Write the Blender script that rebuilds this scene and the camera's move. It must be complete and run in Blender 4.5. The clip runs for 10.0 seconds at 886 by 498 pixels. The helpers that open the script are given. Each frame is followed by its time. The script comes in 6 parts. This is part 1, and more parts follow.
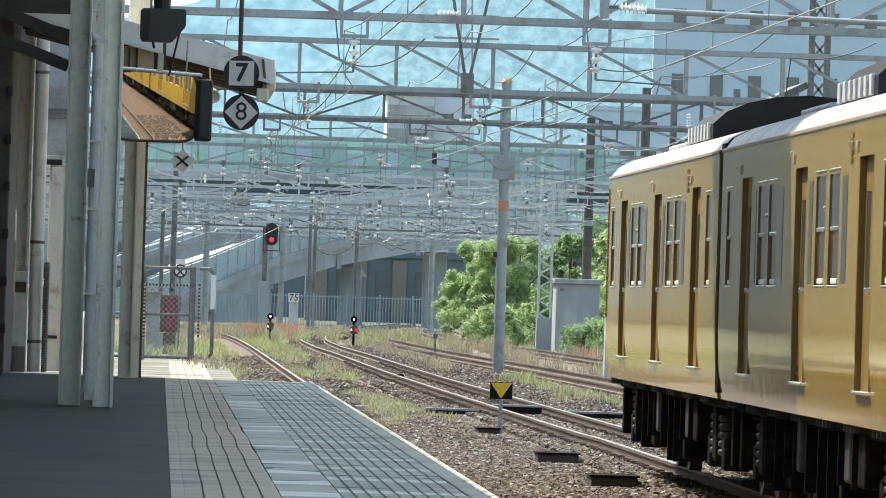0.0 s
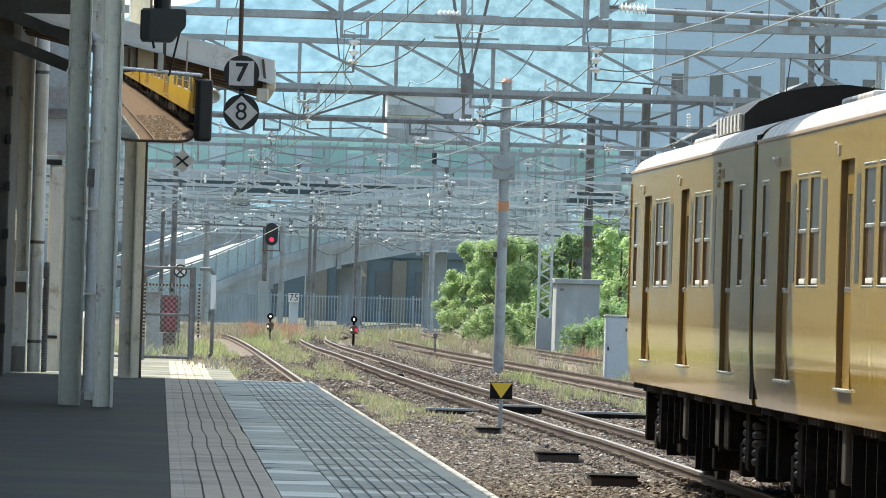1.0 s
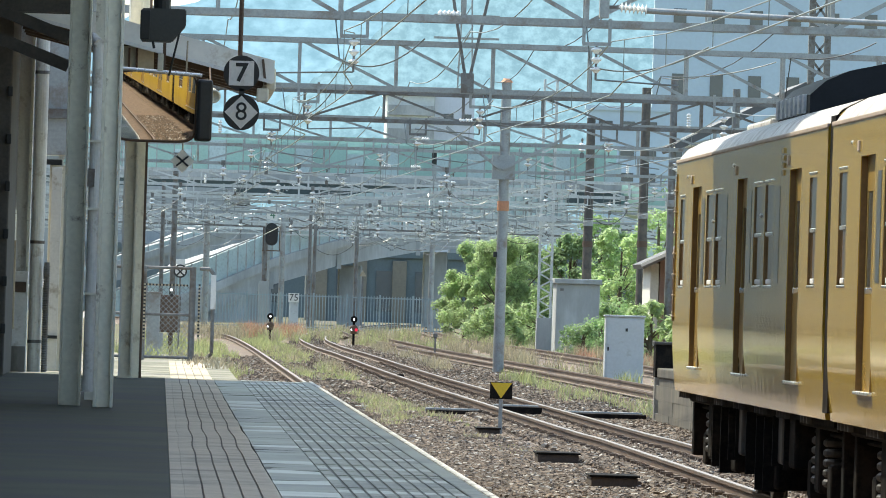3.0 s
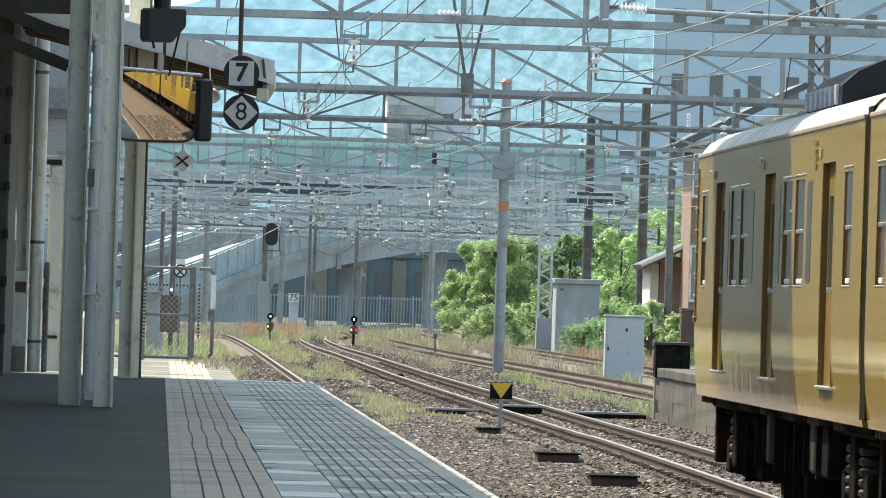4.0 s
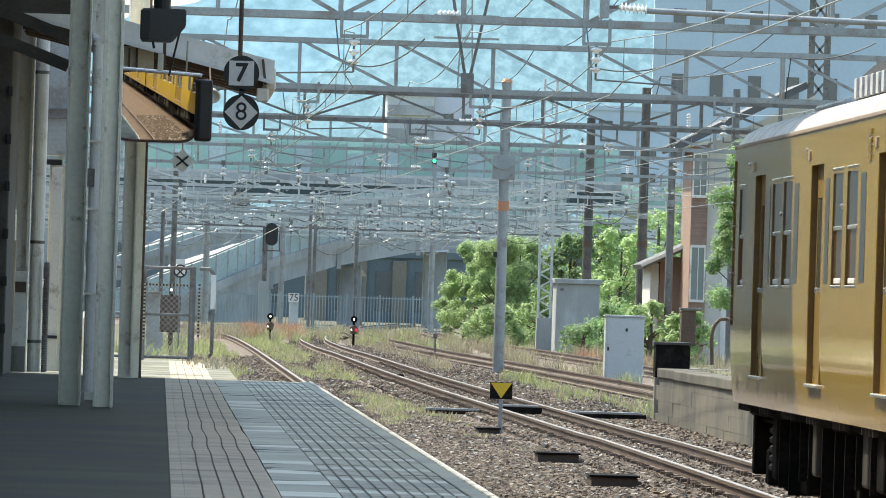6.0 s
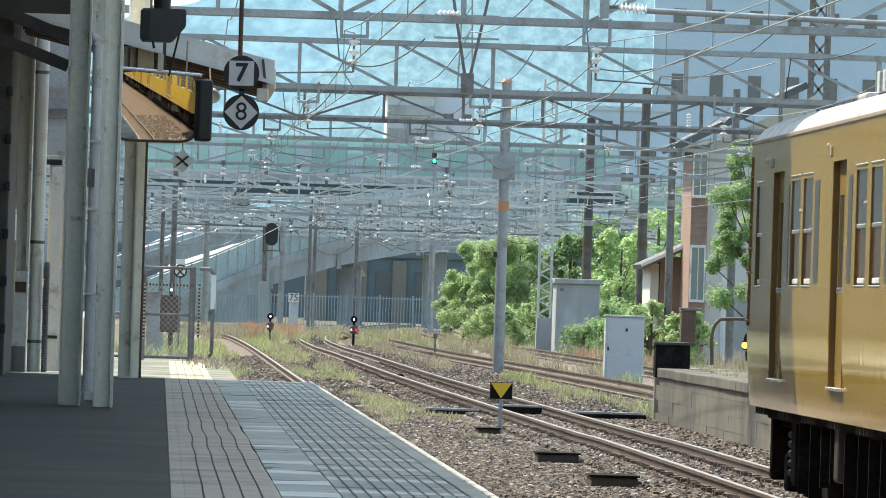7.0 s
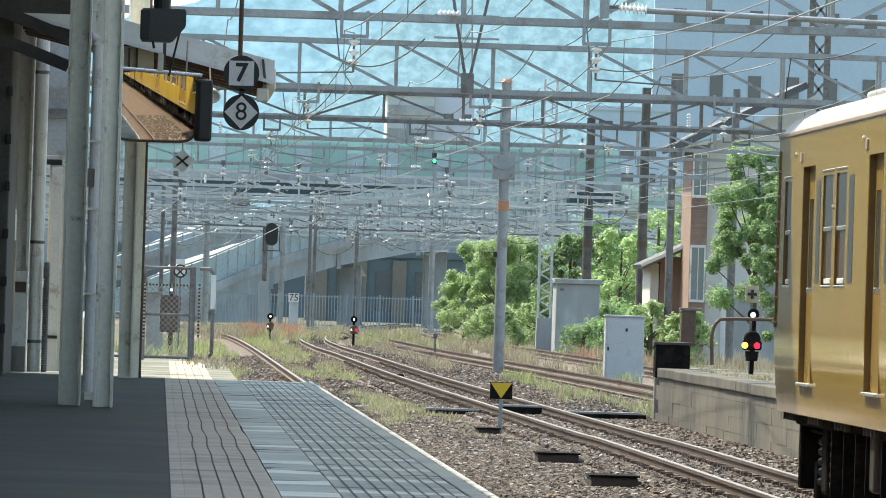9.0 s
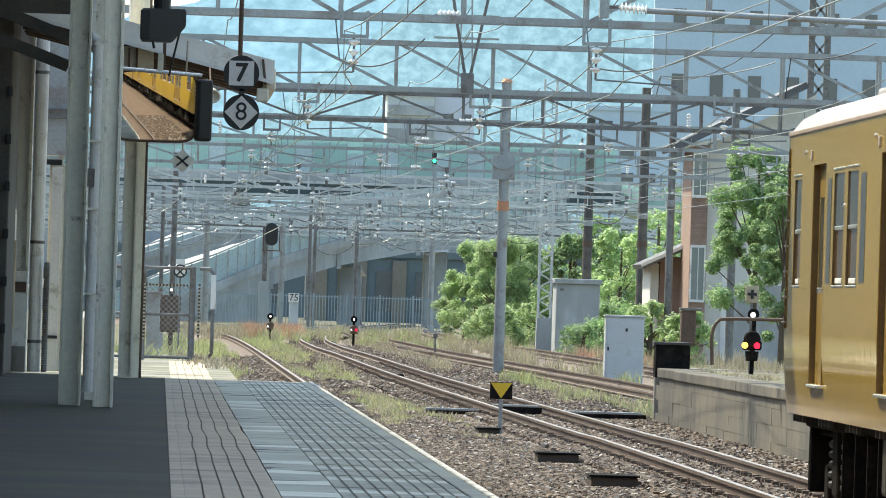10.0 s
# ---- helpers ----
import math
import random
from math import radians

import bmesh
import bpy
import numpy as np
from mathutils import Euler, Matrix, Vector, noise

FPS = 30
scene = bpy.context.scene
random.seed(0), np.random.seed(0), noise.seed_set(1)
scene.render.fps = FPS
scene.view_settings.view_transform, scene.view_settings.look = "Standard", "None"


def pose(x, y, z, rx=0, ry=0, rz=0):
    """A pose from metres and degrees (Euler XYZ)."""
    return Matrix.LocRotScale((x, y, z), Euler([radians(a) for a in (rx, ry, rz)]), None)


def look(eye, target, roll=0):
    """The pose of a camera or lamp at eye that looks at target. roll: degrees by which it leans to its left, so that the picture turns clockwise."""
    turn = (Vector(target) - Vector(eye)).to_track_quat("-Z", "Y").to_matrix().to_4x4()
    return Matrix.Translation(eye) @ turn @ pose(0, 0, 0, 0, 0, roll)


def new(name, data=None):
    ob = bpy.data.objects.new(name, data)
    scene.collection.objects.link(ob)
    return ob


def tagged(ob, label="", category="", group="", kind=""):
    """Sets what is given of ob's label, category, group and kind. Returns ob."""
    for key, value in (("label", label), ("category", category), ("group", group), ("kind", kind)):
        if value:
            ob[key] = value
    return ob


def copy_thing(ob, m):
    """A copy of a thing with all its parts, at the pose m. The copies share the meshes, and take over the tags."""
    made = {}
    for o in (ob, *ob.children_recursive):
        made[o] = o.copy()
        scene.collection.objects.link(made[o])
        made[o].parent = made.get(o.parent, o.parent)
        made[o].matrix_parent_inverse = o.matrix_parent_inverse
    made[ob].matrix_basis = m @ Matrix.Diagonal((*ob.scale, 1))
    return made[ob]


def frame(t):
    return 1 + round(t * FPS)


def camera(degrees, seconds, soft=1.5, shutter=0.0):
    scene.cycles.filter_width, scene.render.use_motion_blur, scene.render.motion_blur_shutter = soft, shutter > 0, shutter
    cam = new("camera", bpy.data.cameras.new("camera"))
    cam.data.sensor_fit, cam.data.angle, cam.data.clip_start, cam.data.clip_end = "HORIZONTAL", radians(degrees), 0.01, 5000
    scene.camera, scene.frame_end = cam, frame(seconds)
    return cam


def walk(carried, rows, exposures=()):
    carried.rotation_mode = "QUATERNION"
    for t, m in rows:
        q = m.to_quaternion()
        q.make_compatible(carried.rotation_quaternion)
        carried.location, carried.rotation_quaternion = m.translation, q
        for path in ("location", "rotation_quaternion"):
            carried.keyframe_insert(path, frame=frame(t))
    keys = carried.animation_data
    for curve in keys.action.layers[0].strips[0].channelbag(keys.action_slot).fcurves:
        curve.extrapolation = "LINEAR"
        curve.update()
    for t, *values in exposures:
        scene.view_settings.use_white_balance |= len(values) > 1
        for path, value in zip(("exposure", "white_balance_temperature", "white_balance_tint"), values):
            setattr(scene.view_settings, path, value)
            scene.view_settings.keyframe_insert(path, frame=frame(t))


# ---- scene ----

# camera on a tripod near the platform's edge line, long lens
cam = camera(6.212, 10.0, soft=0.95)
EYE = (0.0, 0.0, 1.93)
STILL = look(EYE, (3.447, 100.0, 2.512), 1.8)
walk(cam, [(0.0, STILL), (10.0, STILL)], [(0.0, 1.24, 7120, 2.0), (10.0, 1.24, 7120, 2.0)])

# ---- light ----
SUN_TO = Vector((-0.38, 0.40, 0.84)).normalized()
elev = math.asin(SUN_TO.z)
azim = math.atan2(SUN_TO.x, SUN_TO.y)
world = bpy.data.worlds.new("sky")
scene.world = world
world.use_nodes = True
wn = world.node_tree
sky = wn.nodes.new("ShaderNodeTexSky")
sky.sky_type = "NISHITA"
sky.sun_disc = False
sky.sun_elevation = elev
sky.sun_rotation = azim
sky.dust_density = 1.6
sky.ozone_density = 1.5
wn.links.new(sky.outputs[0], wn.nodes["Background"].inputs[0])
wn.nodes["Background"].inputs[1].default_value = 0.15
sun = new("sun", bpy.data.lights.new("sun", "SUN"))
sun.data.energy = 3.0
sun.data.angle = radians(0.6)
sun.data.color = (1.0, 0.95, 0.86)
sun.matrix_world = look(SUN_TO * 50, (0, 0, 0))


# ---- materials ----
def mat(name, col, rough=0.6, metal=0.0, vary=0.25, size=0.4, fine=0.0, bump=0.0, stain=None, amount=0.4, stain_size=1.0,
        stretch=(1, 1, 1), tint=0.0, coat=0.0, spec=0.5, placed=False):
    """Base colour with coarse and fine variation, an optional stain colour with its own shape, relief and gloss changes."""
    m = bpy.data.materials.new(name)
    m.use_nodes = True
    nt = m.node_tree
    N, L = nt.nodes, nt.links
    bsdf = N["Principled BSDF"]
    bsdf.inputs["Metallic"].default_value = metal
    bsdf.inputs["Coat Weight"].default_value = coat
    bsdf.inputs["Coat Roughness"].default_value = 0.08
    bsdf.inputs["Specular IOR Level"].default_value = spec
    tc = N.new("ShaderNodeTexCoord")
    mp = N.new("ShaderNodeMapping")
    mp.inputs["Scale"].default_value = stretch
    if placed:
        # one pattern running on over alike pieces
        L.new(N.new("ShaderNodeNewGeometry").outputs["Position"], mp.inputs[0])
    else:
        L.new(tc.outputs["Object"], mp.inputs[0])
    n1 = N.new("ShaderNodeTexNoise")
    n1.inputs["Scale"].default_value = 1 / size
    n1.inputs["Detail"].default_value = 6
    L.new(mp.outputs[0], n1.inputs["Vector"])
    n2 = N.new("ShaderNodeTexNoise")
    n2.inputs["Scale"].default_value = 1 / (fine or size * 0.08)
    n2.inputs["Detail"].default_value = 3
    L.new(mp.outputs[0], n2.inputs["Vector"])
    mixn = N.new("ShaderNodeMath")
    mixn.operation = "MULTIPLY_ADD"
    mixn.inputs[1].default_value = 0.5
    L.new(n2.outputs[0], mixn.inputs[0])
    half = N.new("ShaderNodeMath")
    half.operation = "MULTIPLY"
    half.inputs[1].default_value = 0.5
    L.new(n1.outputs[0], half.inputs[0])
    L.new(half.outputs[0], mixn.inputs[2])
    ramp = N.new("ShaderNodeValToRGB")
    ramp.color_ramp.elements[0].position, ramp.color_ramp.elements[1].position = 0.34, 0.66
    ramp.color_ramp.elements[0].color = (*[c * (1 - vary) for c in col], 1)
    ramp.color_ramp.elements[1].color = (*[min(1, c * (1 + vary * 0.8)) for c in col], 1)
    L.new(mixn.outputs[0], ramp.inputs[0])
    out = ramp.outputs[0]
    if stain:
        n3 = N.new("ShaderNodeTexNoise")
        n3.inputs["Scale"].default_value = 1 / stain_size
        n3.inputs["Detail"].default_value = 8
        n3.inputs["Roughness"].default_value = 0.7
        L.new(mp.outputs[0], n3.inputs["Vector"])
        r3 = N.new("ShaderNodeValToRGB")
        r3.color_ramp.elements[0].position = 0.62 - amount * 0.4
        r3.color_ramp.elements[1].position = 0.72 - amount * 0.25
        L.new(n3.outputs[0], r3.inputs[0])
        mx = N.new("ShaderNodeMix")
        mx.data_type = "RGBA"
        mx.inputs["B"].default_value = (*stain, 1)
        L.new(r3.outputs[0], mx.inputs["Factor"])
        L.new(out, mx.inputs["A"])
        out = mx.outputs["Result"]
    if tint:
        oi = N.new("ShaderNodeObjectInfo")
        geo = N.new("ShaderNodeNewGeometry")
        add = N.new("ShaderNodeMath")
        L.new(oi.outputs["Random"], add.inputs[0])
        L.new(geo.outputs["Random Per Island"], add.inputs[1])
        mr = N.new("ShaderNodeMapRange")
        mr.inputs["From Max"].default_value = 2
        mr.inputs["To Min"].default_value, mr.inputs["To Max"].default_value = 1 - tint, 1 + tint
        L.new(add.outputs[0], mr.inputs["Value"])
        hs = N.new("ShaderNodeHueSaturation")
        L.new(mr.outputs[0], hs.inputs["Value"])
        L.new(out, hs.inputs["Color"])
        out = hs.outputs[0]
    L.new(out, bsdf.inputs["Base Color"])
    rr = N.new("ShaderNodeMapRange")
    rr.inputs["To Min"].default_value, rr.inputs["To Max"].default_value = max(0.02, rough - 0.12), min(1, rough + 0.12)
    L.new(n2.outputs[0], rr.inputs["Value"])
    L.new(rr.outputs[0], bsdf.inputs["Roughness"])
    if bump:
        bp = N.new("ShaderNodeBump")
        bp.inputs["Strength"].default_value = 1.0
        bp.inputs["Distance"].default_value = bump
        L.new(mixn.outputs[0], bp.inputs["Height"])
        L.new(bp.outputs[0], bsdf.inputs["Normal"])
    return m


def leafy(m, share=0.45):
    """Lets light through thin leaves."""
    nt = m.node_tree
    bsdf = nt.nodes["Principled BSDF"]
    tr = nt.nodes.new("ShaderNodeBsdfTranslucent")
    nt.links.new(bsdf.inputs["Base Color"].links[0].from_socket, tr.inputs["Color"])
    mx = nt.nodes.new("ShaderNodeMixShader")
    mx.inputs[0].default_value = share
    nt.links.new(bsdf.outputs[0], mx.inputs[1])
    nt.links.new(tr.outputs[0], mx.inputs[2])
    nt.links.new(mx.outputs[0], nt.nodes["Material Output"].inputs["Surface"])
    return m


def glow(name, col, strength):
    m = bpy.data.materials.new(name)
    m.use_nodes = True
    b = m.node_tree.nodes["Principled BSDF"]
    b.inputs["Base Color"].default_value = (*col, 1)
    b.inputs["Emission Color"].default_value = (*col, 1)
    b.inputs["Emission Strength"].default_value = strength
    return m


def glassy(name, col, rough=0.03):
    m = mat(name, col, rough=rough + 0.1, vary=0.1, spec=0.9)
    b = m.node_tree.nodes["Principled BSDF"]
    for l in list(b.inputs["Roughness"].links):
        m.node_tree.links.remove(l)
    b.inputs["Roughness"].default_value = rough
    return m


def even_gloss(m, rough):
    """One roughness all over, for washed gloss paint."""
    b = m.node_tree.nodes["Principled BSDF"]
    for l in list(b.inputs["Roughness"].links):
        m.node_tree.links.remove(l)
    b.inputs["Roughness"].default_value = rough
    return m


YELLOW = even_gloss(mat("train_yellow", (0.55, 0.36, 0.055), vary=0.10, size=1.5, fine=0.30, bump=0.004, stretch=(1, 1, 0.16), spec=0.34), 0.07)
ROOF = mat("roof_paint", (0.50, 0.485, 0.465), rough=0.5, vary=0.25, size=0.5, stain=(0.28, 0.24, 0.21), amount=0.35, stain_size=0.35, bump=0.003)
ROOF_EDGE = mat("gutter_paint", (0.42, 0.33, 0.26), rough=0.5, vary=0.2)
DARK_ROOF = mat("cooler_grey", (0.014, 0.015, 0.018), rough=0.6, spec=0.2, vary=0.25)
LOUVRE = mat("cooler_louvre", (0.62, 0.61, 0.60), rough=0.45, vary=0.25)
GLASS = glassy("train_glass", (0.15, 0.095, 0.055))
GLASS_UP = glassy("train_glass_upper", (0.10, 0.115, 0.12), 0.06)
SASH = mat("aluminium_sash", (0.72, 0.72, 0.70), rough=0.3, metal=0.8, vary=0.1)
DOORM = mat("door_steel", (0.31, 0.20, 0.05), rough=0.3, vary=0.04, size=2.0, fine=0.9)
UNDER = mat("underframe_black", (0.010, 0.0098, 0.0095), rough=0.75, spec=0.06, vary=0.4, size=0.3, stain=(0.028, 0.022, 0.018), amount=0.4, stain_size=0.25)
UNDER_GREY = mat("underframe_grey", (0.048, 0.046, 0.044), rough=0.55, vary=0.3, stain=(0.06, 0.05, 0.04), amount=0.4, stain_size=0.3)
# brown of the yellow jambs in shade, put into a colour
SHADE_BROWN = mat("jamb_shade_brown", (0.20, 0.115, 0.035), rough=0.6, vary=0.25)
STEEL = mat("wheel_steel", (0.30, 0.27, 0.25), rough=0.4, metal=0.7, vary=0.3)
RAIL = mat("rail_rust", (0.125, 0.088, 0.066), rough=0.7, vary=0.3, size=0.8, stain=(0.09, 0.06, 0.045), amount=0.4)
RAIL_TOP = mat("rail_head", (0.30, 0.25, 0.215), rough=0.45, metal=0.7, vary=0.15)
SLEEPER = mat("sleeper_timber", (0.075, 0.055, 0.043), rough=0.85, vary=0.35, size=0.3, bump=0.004, tint=0.3)
BALLAST = mat("ballast_stone", (0.118, 0.083, 0.059), rough=0.75, vary=0.55, size=0.25, fine=0.05, bump=0.02, tint=0.7)
BALLAST_PALE = mat("ballast_pale", (0.27, 0.25, 0.225), rough=0.7, vary=0.4, size=0.25, fine=0.05, bump=0.02, tint=0.5)
BALLAST_DARK = mat("ballast_dark", (0.075, 0.055, 0.042), rough=0.8, vary=0.4, size=0.25, fine=0.05, bump=0.02, tint=0.6)
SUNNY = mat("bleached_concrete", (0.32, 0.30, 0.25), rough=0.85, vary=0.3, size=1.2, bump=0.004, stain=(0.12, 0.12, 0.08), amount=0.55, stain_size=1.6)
GROUND = mat("ground_soil", (0.125, 0.103, 0.078), rough=0.95, vary=0.4, size=1.5, fine=0.12, bump=0.02,
             stain=(0.11, 0.13, 0.045), amount=0.45, stain_size=5.0)
ASPHALT = mat("platform_asphalt", (0.092, 0.092, 0.064), rough=0.85, spec=0.2, vary=0.25, size=1.5, fine=0.03, bump=0.003, stain=(0.075, 0.073, 0.07), amount=0.4, stain_size=2)
PAVER = mat("platform_slab", (0.245, 0.25, 0.19), rough=0.48, spec=0.15, vary=0.3, size=0.9, fine=0.05, bump=0.002, tint=0.18, stain=(0.12, 0.12, 0.098), amount=0.42, stain_size=1.8, placed=True)
# paler slab: sky glints on the paving are put into its colour
PAVER_GLINT = mat("platform_slab_glint", (0.33, 0.34, 0.275), rough=0.4, spec=0.24, vary=0.25, size=0.5, fine=0.04, bump=0.002, tint=0.2, stain=(0.2, 0.2, 0.165), amount=0.3, stain_size=0.8, placed=True)
TACTILE = mat("tactile_tile", (0.49, 0.405, 0.285), rough=0.7, vary=0.2, size=0.4, bump=0.001, tint=0.08, stain=(0.27, 0.225, 0.16), amount=0.3, stain_size=1.2, placed=True)
EDGE_WHITE = mat("edge_line_paint", (0.60, 0.585, 0.52), rough=0.6, vary=0.3, stain=(0.2, 0.19, 0.17), amount=0.4, stain_size=0.3)
CONCRETE = mat("concrete", (0.33, 0.31, 0.28), rough=0.85, vary=0.25, size=0.8, bump=0.004, stain=(0.15, 0.135, 0.115), amount=0.5, stain_size=0.7, stretch=(1, 1, 0.4), tint=0.1)
# bluish pale: haze over the far roads is mixed into this concrete
PALE_CONC = mat("pale_concrete", (0.42, 0.44, 0.45), rough=0.85, vary=0.18, size=3, stain=(0.30, 0.31, 0.31), amount=0.4, stain_size=4, stretch=(1, 1, 0.3))
WALLC = mat("stained_block", (0.18, 0.158, 0.115), rough=0.9, vary=0.35, size=1.6, fine=0.25, bump=0.004, stain=(0.085, 0.078, 0.065), amount=0.6, stain_size=1.6, stretch=(1, 0.45, 0.45), tint=0.05, placed=True)
POST_W = mat("post_paint", (0.82, 0.80, 0.69), rough=0.5, vary=0.12, size=0.6, stain=(0.26, 0.22, 0.17), amount=0.12, stain_size=0.25)
POST_C = mat("post_cream", (0.80, 0.75, 0.62), rough=0.5, vary=0.12, size=0.6, stain=(0.4, 0.33, 0.24), amount=0.15, stain_size=0.3)
WHITE = mat("white_paint", (0.78, 0.77, 0.74), rough=0.5, vary=0.1, stain=(0.45, 0.40, 0.33), amount=0.15, stain_size=0.3)
BROWN = mat("brown_steel", (0.12, 0.075, 0.05), rough=0.6, vary=0.3)
DARK = mat("dark_paint", (0.022, 0.024, 0.026), rough=0.5, vary=0.3)
# dark tone with the shade under the roof put into its colour
UNDERROOF_DARK = mat("canopy_underside", (0.09, 0.08, 0.07), rough=0.8, vary=0.3)
GALV = mat("galvanised_steel", (0.34, 0.36, 0.37), rough=0.45, metal=0.35, vary=0.2, size=0.5, stain=(0.24, 0.21, 0.19), amount=0.25, stain_size=0.4)
# lighter steel that puts distance haze into the far gantries' colour
GALV_FAR_PALE = mat("far_pale_galvanised", (0.56, 0.59, 0.60), rough=0.4, metal=0.2, vary=0.2, size=0.5, stain=(0.36, 0.34, 0.32), amount=0.2, stain_size=0.4)
FASCIA = mat("fascia_paint", (0.86, 0.83, 0.75), rough=0.5, vary=0.06, size=0.8, stain=(0.66, 0.60, 0.50), amount=0.1, stain_size=0.3)
# darker brown for the base of the tile grooves
GROOVE_BROWN = mat("groove_brown", (0.14, 0.115, 0.088), rough=0.9, vary=0.3)
JOINT = mat("slab_joint", (0.11, 0.112, 0.095), rough=0.8, vary=0.3)
GALV_DK = mat("weathered_steel", (0.20, 0.20, 0.20), rough=0.55, metal=0.3, vary=0.3, size=0.5, stain=(0.13, 0.10, 0.08), amount=0.35, stain_size=0.4)
WIRE = mat("copper_wire", (0.24, 0.26, 0.26), rough=0.35, metal=0.7, vary=0.2)
WIRE_DK = mat("dark_wire", (0.05, 0.05, 0.05), rough=0.5, vary=0.2)
WIRE_LT = mat("bright_wire", (0.62, 0.64, 0.64), rough=0.25, metal=0.6, vary=0.15)
CERAMIC = mat("insulator_glaze", (0.86, 0.86, 0.84), rough=0.12, vary=0.05, coat=0.5)
ORANGE = mat("orange_band", (0.58, 0.27, 0.15), rough=0.6, vary=0.2)
SIGN_Y = mat("sign_yellow", (0.75, 0.48, 0.03), rough=0.5, vary=0.12)
SIGN_G = mat("sign_green", (0.03, 0.16, 0.08), rough=0.5, vary=0.1)
MIRROR = mat("mirror_silver", (0.9, 0.88, 0.84), rough=0.0, metal=1.0, vary=0.02)
for l in list(MIRROR.node_tree.nodes["Principled BSDF"].inputs["Roughness"].links):
    MIRROR.node_tree.links.remove(l)
MIRROR.node_tree.nodes["Principled BSDF"].inputs["Roughness"].default_value = 0.015
RED = glow("red_lamp", (1.0, 0.012, 0.045), 1.1)
AMBER = glow("amber_lamp", (1.0, 0.55, 0.08), 1.6)
LAMP_W = glow("white_lamp", (0.85, 0.9, 1.0), 1.6)
GREEN_L = glow("green_lamp", (0.05, 1.0, 0.45), 1.2)
BARK = mat("bark", (0.12, 0.09, 0.065), rough=0.9, vary=0.35, size=0.2, bump=0.01)
# both leaf colours are lifted and blued to hold the distance haze
LEAF = leafy(mat("leaf_green", (0.31, 0.45, 0.20), rough=0.55, vary=0.35, size=1.5, fine=0.2, tint=0.45))
LEAF_Y = leafy(mat("leaf_yellowgreen", (0.41, 0.53, 0.27), rough=0.55, vary=0.3, size=1.5, fine=0.2, tint=0.4), 0.62)
GRASS = leafy(mat("grass_blade", (0.29, 0.315, 0.15), rough=0.7, vary=0.3, size=2.5, fine=0.3, tint=0.5))
DRY = leafy(mat("dry_grass", (0.40, 0.355, 0.25), rough=0.8, vary=0.3, size=2.5, fine=0.3, tint=0.5), 0.35)
BRICK = mat("house_brick", (0.30, 0.20, 0.155), rough=0.85, vary=0.25, size=0.3, tint=0.2)
PLASTER = mat("house_plaster", (0.68, 0.66, 0.61), rough=0.85, vary=0.12, size=1.0)
TILE = mat("roof_tile", (0.10, 0.10, 0.105), rough=0.6, vary=0.25, tint=0.2)
BEIGE = mat("beige_wall", (0.22, 0.20, 0.165), rough=0.85, vary=0.15, size=2)
GREENP = mat("green_panel", (0.29, 0.46, 0.42), rough=0.4, vary=0.12, size=2, tint=0.12)
DIM_RED = glow("dim_red_lamp", (0.55, 0.02, 0.05), 0.55)
RED_WEED = leafy(mat("red_weed", (0.34, 0.20, 0.14), rough=0.8, vary=0.3, size=2.0, fine=0.3, tint=0.4))
# unlit paint that shows the indicator's red light by colour alone
PANEL_LIGHT_RED = mat("panel_light_red", (0.22, 0.02, 0.03), rough=0.5, vary=0.2)
# the tower's distance haze is put into this pale blue
PALEBLUE = mat("tower_haze_blue", (0.50, 0.62, 0.72), rough=0.7, vary=0.06, size=6)
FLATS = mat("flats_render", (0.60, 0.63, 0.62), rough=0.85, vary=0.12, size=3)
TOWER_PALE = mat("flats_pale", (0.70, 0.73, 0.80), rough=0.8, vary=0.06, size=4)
WINDARK = glassy("far_window", (0.08, 0.10, 0.12), 0.15)


# ---- mesh helpers ----
def box(bm, x0, y0, z0, x1, y1, z1, bevel=0.0):
    r = bmesh.ops.create_cube(bm, size=1, matrix=Matrix.Translation(((x0 + x1) / 2, (y0 + y1) / 2, (z0 + z1) / 2))
                              @ Matrix.Diagonal((abs(x1 - x0), abs(y1 - y0), abs(z1 - z0), 1)))
    if bevel:
        es = list({e for v in r["verts"] for e in v.link_edges})
        bmesh.ops.bevel(bm, geom=es, offset=bevel, segments=2, affect="EDGES", profile=0.5)


def bar(bm, a, b, w, h=None, spin=0.0):
    """A square bar from a to b, w across and h deep."""
    a, b = Vector(a), Vector(b)
    h = h or w
    d = b - a
    q = d.to_track_quat("Z", "X").to_matrix().to_4x4()
    bmesh.ops.create_cube(bm, size=1, matrix=Matrix.Translation((a + b) / 2) @ q @ pose(0, 0, 0, 0, 0, spin) @ Matrix.Diagonal((h, w, d.length, 1)))


def rod(bm, a, b, r, r2=None, seg=10):
    a, b = Vector(a), Vector(b)
    d = b - a
    q = d.to_track_quat("Z", "X").to_matrix().to_4x4()
    bmesh.ops.create_cone(bm, cap_ends=True, segments=seg, radius1=r, radius2=r if r2 is None else r2, depth=d.length,
                          matrix=Matrix.Translation((a + b) / 2) @ q)


def lathe(bm, rings, at=(0, 0, 0), seg=14, axis=None):
    """A turned body: rings of (radius, height) about the z axis, or about axis."""
    at = Vector(at)
    q = Vector(axis).to_track_quat("Z", "X").to_matrix() if axis else Matrix.Identity(3)
    rows = [[bm.verts.new(at + q @ Vector((r * math.cos(2 * math.pi * i / seg), r * math.sin(2 * math.pi * i / seg), z))) for i in range(seg)]
            for r, z in rings]
    for lo, hi in zip(rows, rows[1:]):
        for i in range(seg):
            bm.faces.new((lo[i], lo[(i + 1) % seg], hi[(i + 1) % seg], hi[i]))
    bm.faces.new(rows[0][::-1])
